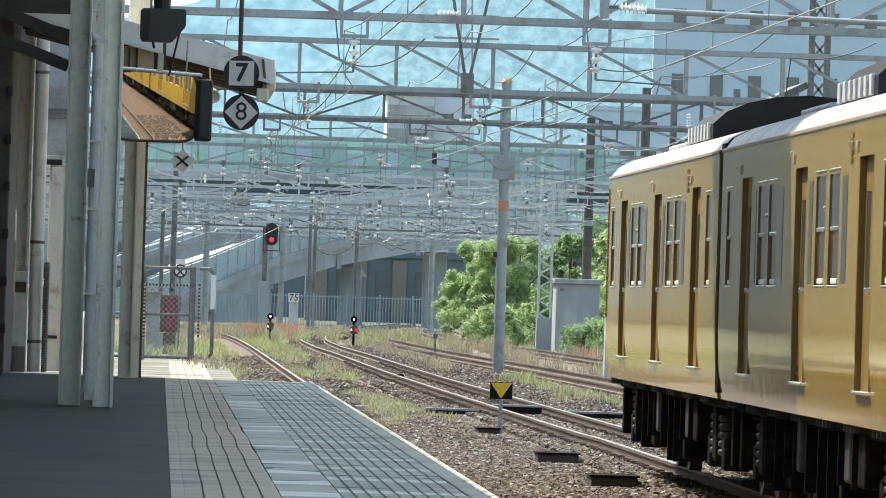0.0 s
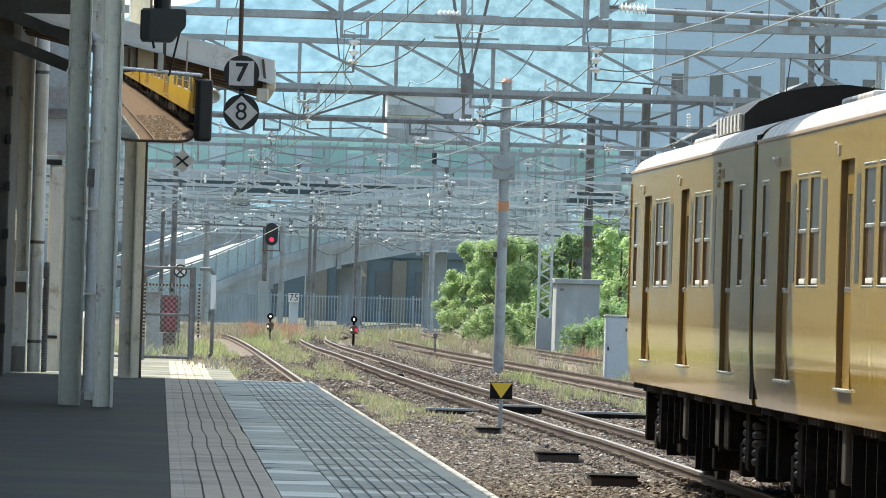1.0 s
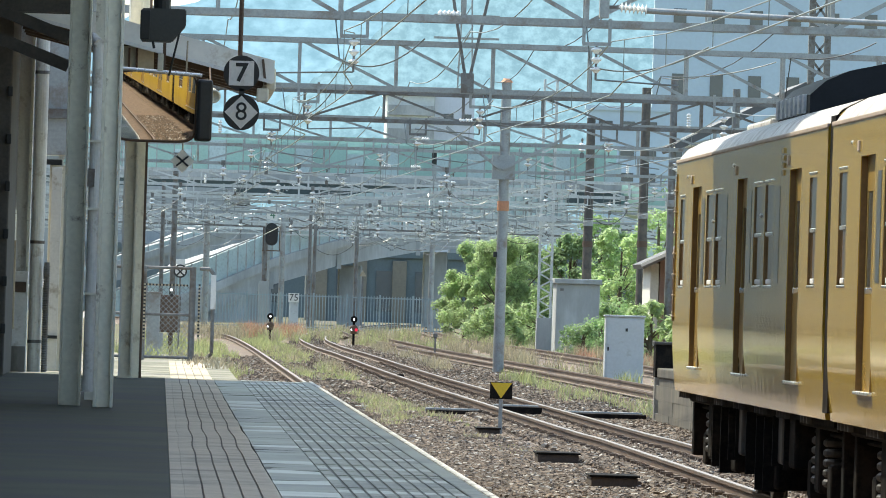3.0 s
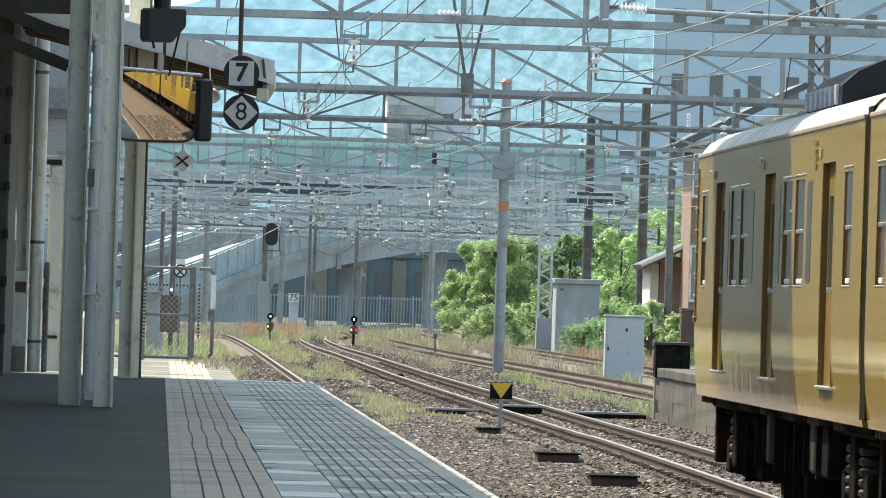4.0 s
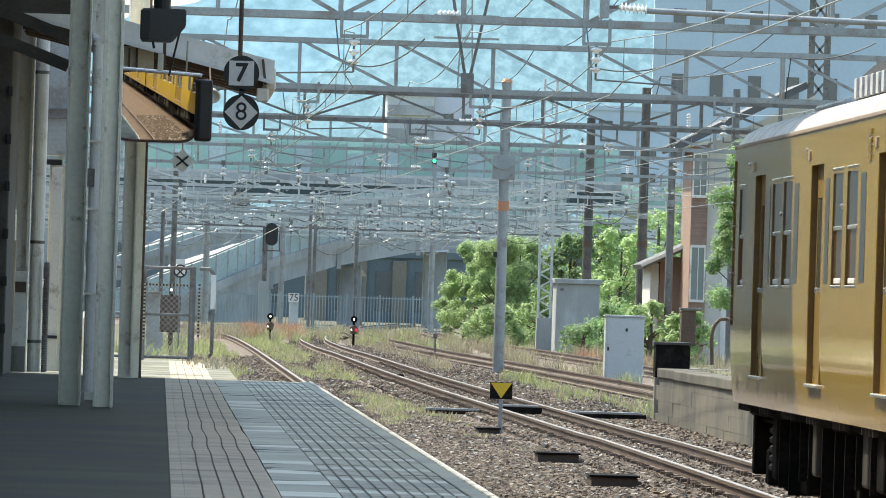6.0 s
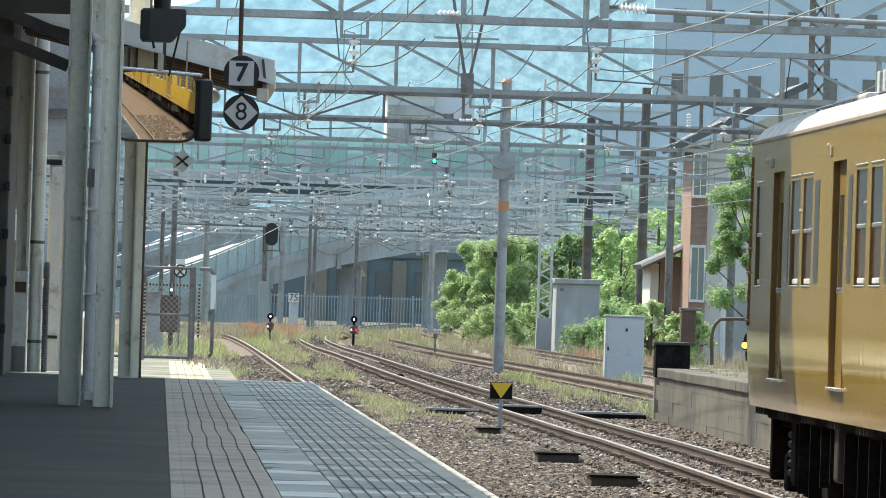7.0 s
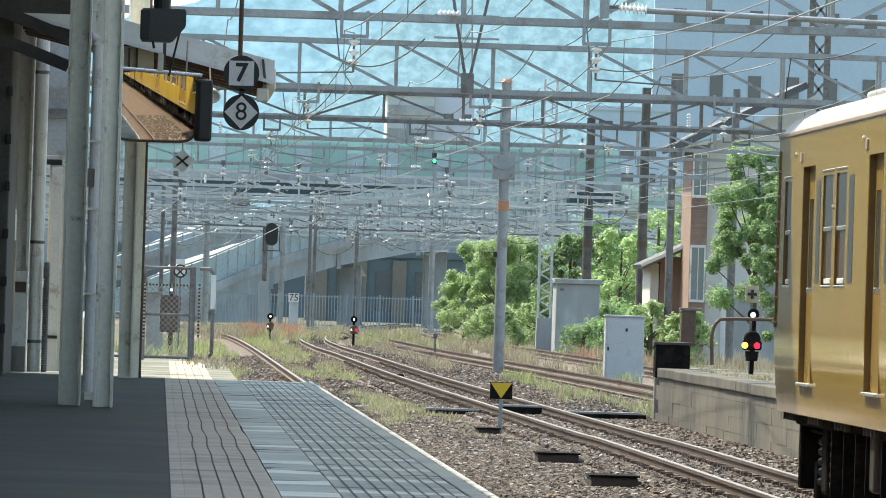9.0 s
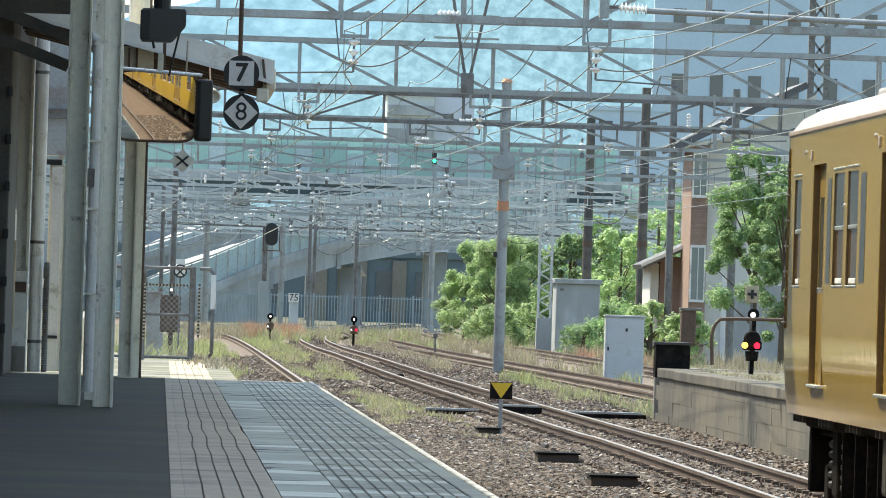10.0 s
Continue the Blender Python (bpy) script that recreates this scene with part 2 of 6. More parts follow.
    bm.faces.new(rows[-1])


def smooth_line(pts, step):
    """Points about step apart on a smooth curve through pts."""
    pts = [Vector(p) for p in pts]
    out = []
    for i in range(len(pts) - 1):
        p0, p1, p2, p3 = pts[max(i - 1, 0)], pts[i], pts[i + 1], pts[min(i + 2, len(pts) - 1)]
        n = max(1, int((p2 - p1).length / step))
        for j in range(n):
            t = j / n
            out.append(0.5 * (2 * p1 + (p2 - p0) * t + (2 * p0 - 5 * p1 + 4 * p2 - p3) * t * t + (3 * p1 - p0 - 3 * p2 + p3) * t ** 3))
    return out + [pts[-1]]


def sweep(bm, pts, prof):
    """A profile of (side, up) points carried along a line."""
    rows = []
    for i, p in enumerate(pts):
        d = (pts[min(i + 1, len(pts) - 1)] - pts[max(i - 1, 0)]).normalized()
        side = Vector((d.y, -d.x, 0)).normalized()
        up = side.cross(d)
        rows.append([bm.verts.new(p + side * a + up * b) for a, b in prof])
    n = len(prof)
    for lo, hi in zip(rows, rows[1:]):
        for i in range(n):
            bm.faces.new((lo[i], lo[(i + 1) % n], hi[(i + 1) % n], hi[i]))
    bm.faces.new(rows[0][::-1])
    bm.faces.new(rows[-1])


def mesh_of(name, bm, material, smooth=False):
    bmesh.ops.recalc_face_normals(bm, faces=bm.faces)
    me = bpy.data.meshes.new(name)
    bm.to_mesh(me)
    bm.free()
    me.materials.append(material)
    if smooth:
        me.shade_smooth()
        me.set_sharp_from_angle(angle=radians(32))
    return me


def part(name, bm, material, parent=None, label="", smooth=False):
    ob = new(name, mesh_of(name, bm, material, smooth))
    if parent:
        ob.parent = parent
    if label:
        ob["label"] = label
    return ob


def thing(name, label, category, group="", at=(0, 0, 0), turn=0.0):
    ob = new(name)
    ob.matrix_basis = pose(*at, 0, 0, turn)
    ob.empty_display_size = 0.2
    return tagged(ob, label, category, group)


def setting(name, bm, material, label, category):
    return tagged(part(name, bm, material), label, category, kind="structure")


def B():
    return bmesh.new()


def boxpart(name, dims, material, parent, bevel=0.0, label=""):
    bm = B()
    box(bm, *dims, bevel=bevel)
    return part(name, bm, material, parent, label)

# ---- ground and tracks ----
RAIL_Z = 0.0
BED_Z = -0.22


def build_ground():
    bm = B()
    box(bm, -2500, -300, -1.5, 2500, 4200, -0.26)
    setting("ground", bm, GROUND, "dry soil and weeds of a railway yard", "ground")


RAIL_HEAD = [(-0.035, 0.0), (0.035, 0.0), (0.035, -0.012), (-0.035, -0.012)]
RAIL_BODY = [(-0.034, -0.012), (0.034, -0.012), (0.034, -0.04), (0.012, -0.055), (0.012, -0.125), (0.062, -0.14), (0.062, -0.155), (-0.062, -0.155), (-0.062, -0.14),
             (-0.012, -0.125), (-0.012, -0.055), (-0.034, -0.04)]


def along(line, y):
    """Place and direction of a smooth line at the depth y."""
    for a, b in zip(line, line[1:]):
        if a.y <= y <= b.y:
            f = (y - a.y) / (b.y - a.y)
            return a.lerp(b, f), (b - a).normalized()
    return line[-1], (line[-1] - line[-2]).normalized()


def build_track(name, pts, label, near, singles, spacing=0.6, half=1.35, buried=False, head=None, rails=(-0.535, 0.535)):
    """Two rails on timber sleepers in a ballast bed, along a line of (x, y)."""
    line = smooth_line([(x, y, 0) for x, y in pts], 4.0)
    bm = B()
    sweep(bm, line, [(-half, BED_Z + 0.03), (half, BED_Z + 0.03), (half + 0.35, -0.34), (-half - 0.35, -0.34)])
    bed = setting(name, bm, BALLAST, label, "railway track")
    for side in rails:
        off = []
        for i, p in enumerate(line):
            d = (line[min(i + 1, len(line) - 1)] - line[max(i - 1, 0)]).normalized()
            off.append(p + Vector((d.y, -d.x, 0)) * side)
        bm = B()
        sweep(bm, off, RAIL_BODY)
        r = part("rail", bm, RAIL, bed, "rusty steel rail with a worn bright head")
        bm = B()
        sweep(bm, off, RAIL_HEAD)
        part("rail_head", bm, head or RAIL_TOP, r, "polished running surface")
    if len(rails) == 1:
        bm = B()
        sweep(bm, [p + Vector((-0.535, 0, 0)) for p in line if p.y < 120], RAIL_BODY)
        part("rail", bm, RAIL, bed, "rusty steel rail close under the platform edge")
    bm = B()
    box(bm, -1.0, -0.11, -0.155 - 0.14, 1.0, 0.11, -0.157)
    shared = mesh_of("sleeper", bm, SLEEPER)
    bm = B()
    for s in (-0.535, 0.535):
        for e in (-0.12, 0.12):
            box(bm, s + e - 0.055, -0.06, -0.157, s + e + 0.05, 0.05, -0.1)
    clips = mesh_of("clip", bm, RAIL)
    rest = B()
    y = near
    count = 0
    rng = random.Random(3)
    while y < line[-1].y - 2 and not buried:
        p, d = along(line, y)
        turn = math.degrees(math.atan2(-d.x, d.y)) + rng.uniform(-1.2, 1.2)
        if count < singles:
            s = new("sleeper", shared)
            s.parent = bed
            s.matrix_basis = pose(p.x + rng.uniform(-0.03, 0.03), y, rng.uniform(-0.012, 0.0), 0, 0, turn)
            c = new("fastening", clips)
            c.parent = s
        else:
            bmesh.ops.create_cube(rest, size=1, matrix=pose(p.x, y, -0.225, 0, 0, turn) @ Matrix.Diagonal((2.0, 0.22, 0.13, 1)))
        count += 1
        y += spacing
    if rest.verts:
        tagged(part("sleepers_far", rest, SLEEPER, bed), kind="stuff")
    return line


def build_stones(regions, seed, material, label):
    """Loose ballast: small rough stones strewn over strips (x0, y0, x1, y1, z, count)."""
    rng = np.random.default_rng(seed)
    base = np.array([(-1, -1, -0.6), (1, -0.8, -0.6), (0.9, 1, -0.6), (-0.9, 0.9, -0.6), (-0.6, -0.7, 0.6), (0.7, -0.5, 0.5), (0.4, 0.6, 0.75), (-0.7, 0.5, 0.4)])
    quads = np.array([(0, 3, 2, 1), (4, 5, 6, 7), (0, 1, 5, 4), (1, 2, 6, 5), (2, 3, 7, 6), (3, 0, 4, 7)])
    vs, fs, n = [], [], 0
    for x0, y0, x1, y1, z, count in regions:
        px = rng.uniform(x0, x1, count)
        py = rng.uniform(y0, y1, count)
        size = rng.uniform(0.015, 0.050, count)
        ang = rng.uniform(0, 6.28, count)
        tilt = rng.uniform(-0.7, 0.7, count)
        for i in range(count):
            ca, sa, ct, st = math.cos(ang[i]), math.sin(ang[i]), math.cos(tilt[i]), math.sin(tilt[i])
            v = base * (size[i] * np.array([1.25, 1.0, 0.9])) + rng.normal(0, 0.004, (8, 3))
            v = np.stack([v[:, 0] * ct - v[:, 2] * st, v[:, 1], v[:, 0] * st + v[:, 2] * ct], 1)
            v = np.stack([v[:, 0] * ca - v[:, 1] * sa, v[:, 0] * sa + v[:, 1] * ca, v[:, 2]], 1)
            vs.append(v + np.array((px[i], py[i], z + size[i] * 0.3)))
            fs.append(quads + n)
            n += 8
    me = bpy.data.meshes.new("loose_ballast")
    me.from_pydata(np.concatenate(vs).tolist(), [], np.concatenate(fs).tolist())
    me.materials.append(material)
    tagged(new("loose_ballast", me), label, "ballast", kind="stuff")


def build_grass(name, regions, material, label, seed):
    """Tufts of thin blades over strips (x0, y0, x1, y1, z, tufts, height)."""
    rng = random.Random(seed)
    vs, fs = [], []
    for x0, y0, x1, y1, z, tufts, height in regions:
        for _ in range(tufts):
            cx, cy = rng.uniform(x0, x1), rng.uniform(y0, y1)
            if noise.noise((cx * 1.1, cy * 0.035, 3.1)) + 0.6 * noise.noise((cx * 3.0, cy * 0.3, 7.7)) + rng.uniform(-0.12, 0.12) < 0.17:
                continue
            hh = height * rng.uniform(0.35, 1.15)
            for _ in range(9):
                a = rng.uniform(0, 6.28)
                lean = rng.uniform(0.1, 0.9) * hh
                w = rng.uniform(0.005, 0.012)
                bx, by = cx + rng.gauss(0, 0.09), cy + rng.gauss(0, 0.2)
                dx, dy = math.cos(a), math.sin(a)
                k = len(vs)
                h1 = hh * rng.uniform(0.7, 1.1)
                vs += [(bx - dy * w, by + dx * w, z), (bx + dy * w, by - dx * w, z),
                       (bx + dx * lean * 0.4 + dy * w, by + dy * lean * 0.4 - dx * w, z + h1 * 0.6),
                       (bx + dx * lean * 0.4 - dy * w, by + dy * lean * 0.4 + dx * w, z + h1 * 0.6), (bx + dx * lean, by + dy * lean, z + h1)]
                fs += [(k, k + 1, k + 2, k + 3), (k + 3, k + 2, k + 4)]
    me = bpy.data.meshes.new(name)
    me.from_pydata(vs, [], fs)
    me.materials.append(material)
    tagged(new(name, me), label, "grass", kind="stuff")


build_ground()
bed_bm = B()
box(bed_bm, 2.2, -40, -0.4, 9.0, 150, -0.236)
setting("ballast_bed", bed_bm, BALLAST, "broad bed of brown crushed ballast under the tracks", "ballast")
LINE_A = [(2.72, -40), (2.72, 90), (2.68, 140), (2.64, 180), (2.64, 306), (2.0, 370), (-0.5, 450), (-4, 540)]
LINE_B = [(6.84, -60), (6.84, 97), (6.68, 125), (6.3, 195), (6.25, 260), (6.15, 300), (6.6, 350), (8.5, 410), (12, 480), (17, 560)]
LINE_C = [(11.6, 120), (10.9, 205), (10.1, 270), (9.8, 300), (9.6, 380), (10.5, 450), (13, 540)]
LINE_D = [(14.6, 120), (14.4, 262), (14.1, 320), (13.6, 380), (15, 480)]
build_track("track_platform", LINE_A, "platform railway track with a bright-headed rail", 150, 0, half=0.8, buried=True, rails=(0.535,))
build_track("track_main", LINE_B, "railway track with worn rails on timber sleepers", 84, 270)
build_track("track_siding", LINE_C, "rusty siding track half sunk in ballast", 190, 0, buried=True, head=RAIL)
build_track("track_siding_far", LINE_D, "rusty siding track among dry weeds", 220, 0, buried=True, head=RAIL)


# ---- platform ----
PZ = 0.83
PX = 1.90


def build_platform():
    bm = B()
    box(bm, -14, -40, -0.5, PX - 0.16, 100.0, PZ - 0.035)
    plat = setting("platform", bm, CONCRETE, "station platform with asphalt, tactile tiles and slab paving", "platform")
    boxpart("asphalt_surface", (-14, -40, PZ - 0.033, 0.09, 99.95, PZ - 0.002), ASPHALT, plat, label="dark grey asphalt surface")
    boxpart("border_strip", (0.092, -40, PZ - 0.033, 0.178, 99.95, PZ + 0.002), TACTILE, plat, label="tan worn border strip")
    boxpart("coping", (PX - 0.158, -40, PZ - 0.14, PX - 0.052, 100, PZ + 0.004), PAVER, plat, bevel=0.01, label="grey coping at the platform edge")
    boxpart("edge_nosing", (PX - 0.05, -40, PZ - 0.12, PX, 100, PZ + 0.008), EDGE_WHITE, plat, bevel=0.01, label="pale worn nosing")
    # narrower end of the platform beyond the paving, in the sun
    bm = B()
    box(bm, -9, 100.02, -0.5, 1.0, 138, PZ - 0.02)
    part("end_slab", bm, SUNNY, plat, "pale concrete end of the platform in the sun")
    rng = random.Random(5)
    bm = B()
    box(bm, -0.4, -0.24, -0.05, 0.4, 0.24, 0.0, bevel=0.01)
    plank = mesh_of("plank", bm, SLEEPER)
    for i in range(56):
        p = new("plank", plank)
        p.parent = plat
        p.matrix_basis = pose(1.42 + rng.uniform(-0.03, 0.03), 100.4 + i * 0.52, PZ - 0.10 - i * 0.004, 0, 0, rng.uniform(-1, 1))
    boxpart("plank_bearer", (1.05, 100.1, -0.4, 1.8, 129.5, PZ - 0.38), SLEEPER, plat)
    # tactile tiles with five raised bars each
    y0, y1 = 40.0, 99.7
    n = int((y1 - y0) / 0.5)
    bm = B()
    edges = [-0.262 + 0.1048 * k for k in range(6)]
    for xa, xb in zip(edges, edges[1:]):
        box(bm, xa + 0.005, -0.2495, -0.02, xb - 0.005, 0.2495, 0.003, bevel=0.001)
    me = mesh_of("tactile_tile", bm, TACTILE)
    bm = B()
    box(bm, -0.262, -0.249, -0.03, 0.262, 0.249, -0.004)
    grime = mesh_of("groove", bm, GROOVE_BROWN)
    for i in range(n):
        t = new("tactile_tile", me)
        t.parent = plat
        bend = 0.010 * noise.noise((0.3, i * 0.13, 0.0)) + 0.0028 * math.sin(i * 0.5)
        t.matrix_basis = pose(0.42 + bend, y0 + 0.5 * i, PZ + 0.001, 0, rng.uniform(-0.06, 0.06), 0)
        g = new("groove", grime)
        g.parent = t
    for i in range(50):
        t = new("tactile_tile", me)
        t.parent = plat
        t.matrix_basis = pose(0.42, 100.4 + 0.5 * i, PZ - 0.018, 0, rng.uniform(-0.1, 0.1), 0)
        g = new("groove", grime)
        g.parent = t
    boxpart("tactile_base", (0.182, -40, PZ - 0.03, 0.68, 39.7, PZ), TACTILE, plat, label="tan tactile paving")
    # large plain slabs, then rows of ribbed slabs up to the coping
    bm = B()
    box(bm, -0.165, -0.4485, -0.03, 0.165, 0.4485, 0.0, bevel=0.003)
    big = mesh_of("slab", bm, PAVER)
    big_glint = big.copy()
    big_glint.materials.clear()
    big_glint.materials.append(PAVER_GLINT)
    y = 40.0
    while y < 99.4:
        # about one slab in five takes the painted glint
        s = new("slab", big if rng.random() < 0.8 else big_glint)
        s.parent = plat
        s.matrix_basis = pose(0.852, y, PZ + rng.uniform(-0.002, 0.002), rng.gauss(0, 0.12) + (0.7 if rng.random() < 0.15 else 0.0), rng.gauss(0, 0.5), 0)
        y += 0.9
    bm = B()
    for k in range(9):
        x = -0.324 + 0.081 * k
        box(bm, x - 0.034, -0.2975, -0.03, x + 0.034, -0.002, 0.0, bevel=0.005)
        box(bm, x - 0.034, 0.002, -0.03, x + 0.034, 0.2975, 0.0, bevel=0.005)
    small = mesh_of("ribbed_slab", bm, PAVER)
    small_glint = small.copy()
    small_glint.materials.clear()
    small_glint.materials.append(PAVER_GLINT)
    y = 40.0
    row = 0
    while y < 99.6:
        row += 1
        # every fifth row and a few others take the painted glint
        s = new("ribbed_slab", small_glint if row % 5 == 0 or rng.random() < 0.06 else small)
        s.parent = plat
        s.matrix_basis = pose(1.38, y, PZ + rng.uniform(-0.0015, 0.0015), rng.gauss(0, 0.07), rng.gauss(0, 0.2), 0)
        y += 0.6
    boxpart("slab_joints", (0.686, 39.55, PZ - 0.034, PX - 0.16, 99.9, PZ - 0.005), JOINT, plat)
    boxpart("slab_base", (0.682, -40, PZ - 0.032, PX - 0.16, 39.5, PZ - 0.001), PAVER, plat, label="grey slab paving")


build_platform()


# ---- canopy and its posts ----
def h_post(name, x, y, w, top, material, label, flange=0.16):
    """A steel H-section post on a base plate."""
    p = thing(name, label, "post", at=(x, y, PZ))
    bm = B()
    box(bm, -w / 2, -flange, 0, -w / 2 + 0.02, flange, top, bevel=0.003)
    box(bm, w / 2 - 0.02, -flange, 0, w / 2, flange, top, bevel=0.003)
    box(bm, -w / 2 + 0.02, -0.01, 0, w / 2 - 0.02, 0.01, top)
    part("shaft", bm, material, p)
    boxpart("base_plate", (-w / 2 - 0.05, -flange - 0.05, -0.002, w / 2 + 0.05, flange + 0.05, 0.02), material, p, 0.004)
    return p


# ---- train ----
HALF = 1.43
SIDE = [(1.02 + 0.04 * k, 0.05 * (1 - k / 21) ** 2.3) for k in range(21)] + [(1.86, 0.0), (3.42, 0.0)]
DOORS = ((2.72, 4.02), (9.15, 10.45), (15.55, 16.85))
WINDOWS = ((4.85, 5.85), (6.15, 7.15), (11.4, 12.4), (12.75, 13.75), (17.75, 18.5), (0.75, 1.5))
SLITS = ((7.45, 7.85), (14.1, 14.5), (4.3, 4.6), (10.75, 11.05))


def inset(z):
    for (z0, a), (z1, b) in zip(SIDE, SIDE[1:]):
        if z0 <= z <= z1:
            return a + (b - a) * (z - z0) / (z1 - z0)
    return SIDE[-1][1]


def skin(bm, s, y0, y1, z0, z1, deep=0.0):
    """A strip of the curved side from y0 to y1 and z0 to z1, with its rims."""
    zs = [z0] + [z for z, _ in SIDE if z0 + 0.01 < z < z1 - 0.01] + [z1]
    out = [[bm.verts.new((s * (HALF - inset(z) - deep), -y, z)) for y in (y0, y1)] for z in zs]
    for a, b in zip(out, out[1:]):
        bm.faces.new((a[0], a[1], b[1], b[0]))
    t = 0.075
    for y in (y0, y1):
        ring = [bm.verts.new((s * (HALF - inset(z) - deep), -y, z)) for z in zs]
        inner = [bm.verts.new((s * (HALF - inset(z) - deep - t), -y, z)) for z in zs]
        for i in range(len(zs) - 1):
            bm.faces.new((ring[i], ring[i + 1], inner[i + 1], inner[i]))
    for z in (z0, z1):
        q = [bm.verts.new((s * (HALF - inset(z) - deep - d), -y, z)) for d, y in ((0, y0), (0, y1), (t, y1), (t, y0))]
        bm.faces.new(q)


def build_car():
    car = thing("train_car", "yellow suburban train car with weathered roof, arriving at the station", "train car", "cars of the yellow train")
    cut = sorted([(a, b, 1.30, 3.12, "d") for a, b in DOORS] + [(a, b, 2.12, 3.02, "w") for a, b in WINDOWS] + [(a, b, 2.15, 2.98, "s") for a, b in SLITS])
    bm = B()
    for s in (-1, 1):
        y = 0.0
        for a, b, z0, z1, _ in cut:
            skin(bm, s, y, a, 1.02, 3.42)
            skin(bm, s, a, b, 1.02, z0)
            skin(bm, s, a, b, z1, 3.42)
            y = b
        skin(bm, s, y, 19.5, 1.02, 3.42)
    for y in (0.0, 19.5):
        q = [bm.verts.new(p) for p in ((-HALF + 0.1, -y, 1.02), (HALF - 0.1, -y, 1.02), (HALF, -y, 1.8), (HALF, -y, 3.1), (HALF, -y, 3.42), (HALF - 0.12, -y, 3.55), (0.8, -y, 3.70), (0, -y, 3.75), (-0.8, -y, 3.70), (-HALF + 0.12, -y, 3.55),
                                       (-HALF, -y, 3.42), (-HALF, -y, 3.1), (-HALF, -y, 1.8))]
        bm.faces.new(q)
    bmesh.ops.remove_doubles(bm, verts=bm.verts, dist=0.0006)
    body = part("body", bm, YELLOW, car, "faded yellow painted steel body")
    boxpart("floor_frame", (-1.3, -19.4, 0.96, 1.3, -0.1, 1.24), UNDER, car)
    # roof
    bm = B()
    arc = [(HALF - 0.012, 3.43), (HALF - 0.05, 3.49), (HALF - 0.11, 3.56), (1.15, 3.65), (0.8, 3.71), (0.4, 3.745), (0, 3.755)]
    arc = [(-x, z) for x, z in arc] + [(x, z) for x, z in arc[::-1]][1:]
    rows = [[bm.verts.new((x, -y, z)) for x, z in arc] for y in np.linspace(0.0, 19.5, 14)]
    for a, b in zip(rows, rows[1:]):
        for i in range(len(arc) - 1):
            bm.faces.new((a[i], a[i + 1], b[i + 1], b[i]))
    roof = part("roof", bm, ROOF, car, "sun-bleached grey roof with soot", smooth=True)
    for s in (-1, 1):
        boxpart("gutter", (s * (HALF - 0.05), -19.5, 3.405, s * (HALF + 0.012), 0, 3.445), ROOF_EDGE, car, 0.008)
    # roof cooler with louvred sides
    bm = B()
    hood = [(-1.02, 3.6), (-1.02, 3.86), (-0.88, 3.99), (-0.66, 4.09), (-0.35, 4.16), (0, 4.19), (0.35, 4.16), (0.66, 4.09), (0.88, 3.99), (1.02, 3.86), (1.02, 3.6)]
    ends = [[bm.verts.new((x, -y, z)) for x, z in hood] for y in (8.5, 12.3)]
    for i in range(len(hood) - 1):
        bm.faces.new((ends[0][i], ends[0][i + 1], ends[1][i + 1], ends[1][i]))
    bm.faces.new(ends[0])
    bm.faces.new(ends[1][::-1])
    cooler = part("roof_cooler", bm, DARK_ROOF, car, "dark grey roof air cooler with pale louvres")
    for s in (-1, 1):
        for i in range(7):
            y = 8.6 + i * 0.52
            boxpart("louvre", (s * 1.02, -y - 0.22, 3.70, s * 1.05, -y, 3.875), LOUVRE, cooler, 0.006)
    boxpart("roof_hatch", (-0.85, -5.2, 3.6, 0.85, -2.0, 3.80), ROOF, car, 0.03)
    # doors and windows
    for s in (-1, 1):
        for a, b in DOORS:
            mid = (a + b) / 2
            for p, q in ((a, mid - 0.006), (mid + 0.006, b)):
                bm = B()
                x0, x1 = s * (HALF - 0.085), s * (HALF - 0.055)
                box(bm, x0, -q, 1.30, x1, -p, 2.05)
                box(bm, x0, -q, 2.85, x1, -p, 3.12)
                box(bm, x0, -p - 0.12, 2.05, x1, -p, 2.85)
                box(bm, x0, -q, 2.05, x1, -q + 0.12, 2.85)
                d = part("door_leaf", bm, DOORM, car, "recessed yellow sliding door leaf")
                bm = B()
                box(bm, s * (HALF - 0.078), -q + 0.11, 2.04, s * (HALF - 0.062), -p - 0.11, 2.86)
                part("door_glass", bm, GLASS_UP, d)
            # thin added plates carry the door jambs' shade as brown paint
            for y in (a + 0.006, b - 0.006):
                boxpart("door_seal", (s * (HALF - 0.086), -y - 0.006, 1.30, s * (HALF - 0.006), -y + 0.006, 3.115), SHADE_BROWN, car, label="thin plate with the door jamb's brown shade in its colour")
            boxpart("door_step", (s * (HALF - 0.07), -b - 0.02, 1.272, s * (HALF + 0.014), -a + 0.02, 1.298), SASH, car, 0.006, "bright worn door sill")
            boxpart("door_handle", (s * (HALF - 0.05), -a - 0.82, 2.05, s * (HALF + 0.008), -a - 0.76, 2.10), SASH, car, 0.01)
            boxpart("door_lamp", (s * (HALF - 0.01), -a + 0.1, 3.16, s * (HALF + 0.014), -a + 0.24, 3.25), ROOF_EDGE, car, 0.01)
        for a, b in WINDOWS:
            x0, x1 = s * (HALF - 0.03), s * (HALF - 0.012)
            w = boxpart("window", (x0, -b, 2.58, x1, -a, 3.02), GLASS_UP, car, label="sash window with aluminium bars")
            boxpart("lower_pane", (s * (HALF - 0.04), -b, 2.12, s * (HALF - 0.02), -a, 2.58), GLASS, w)
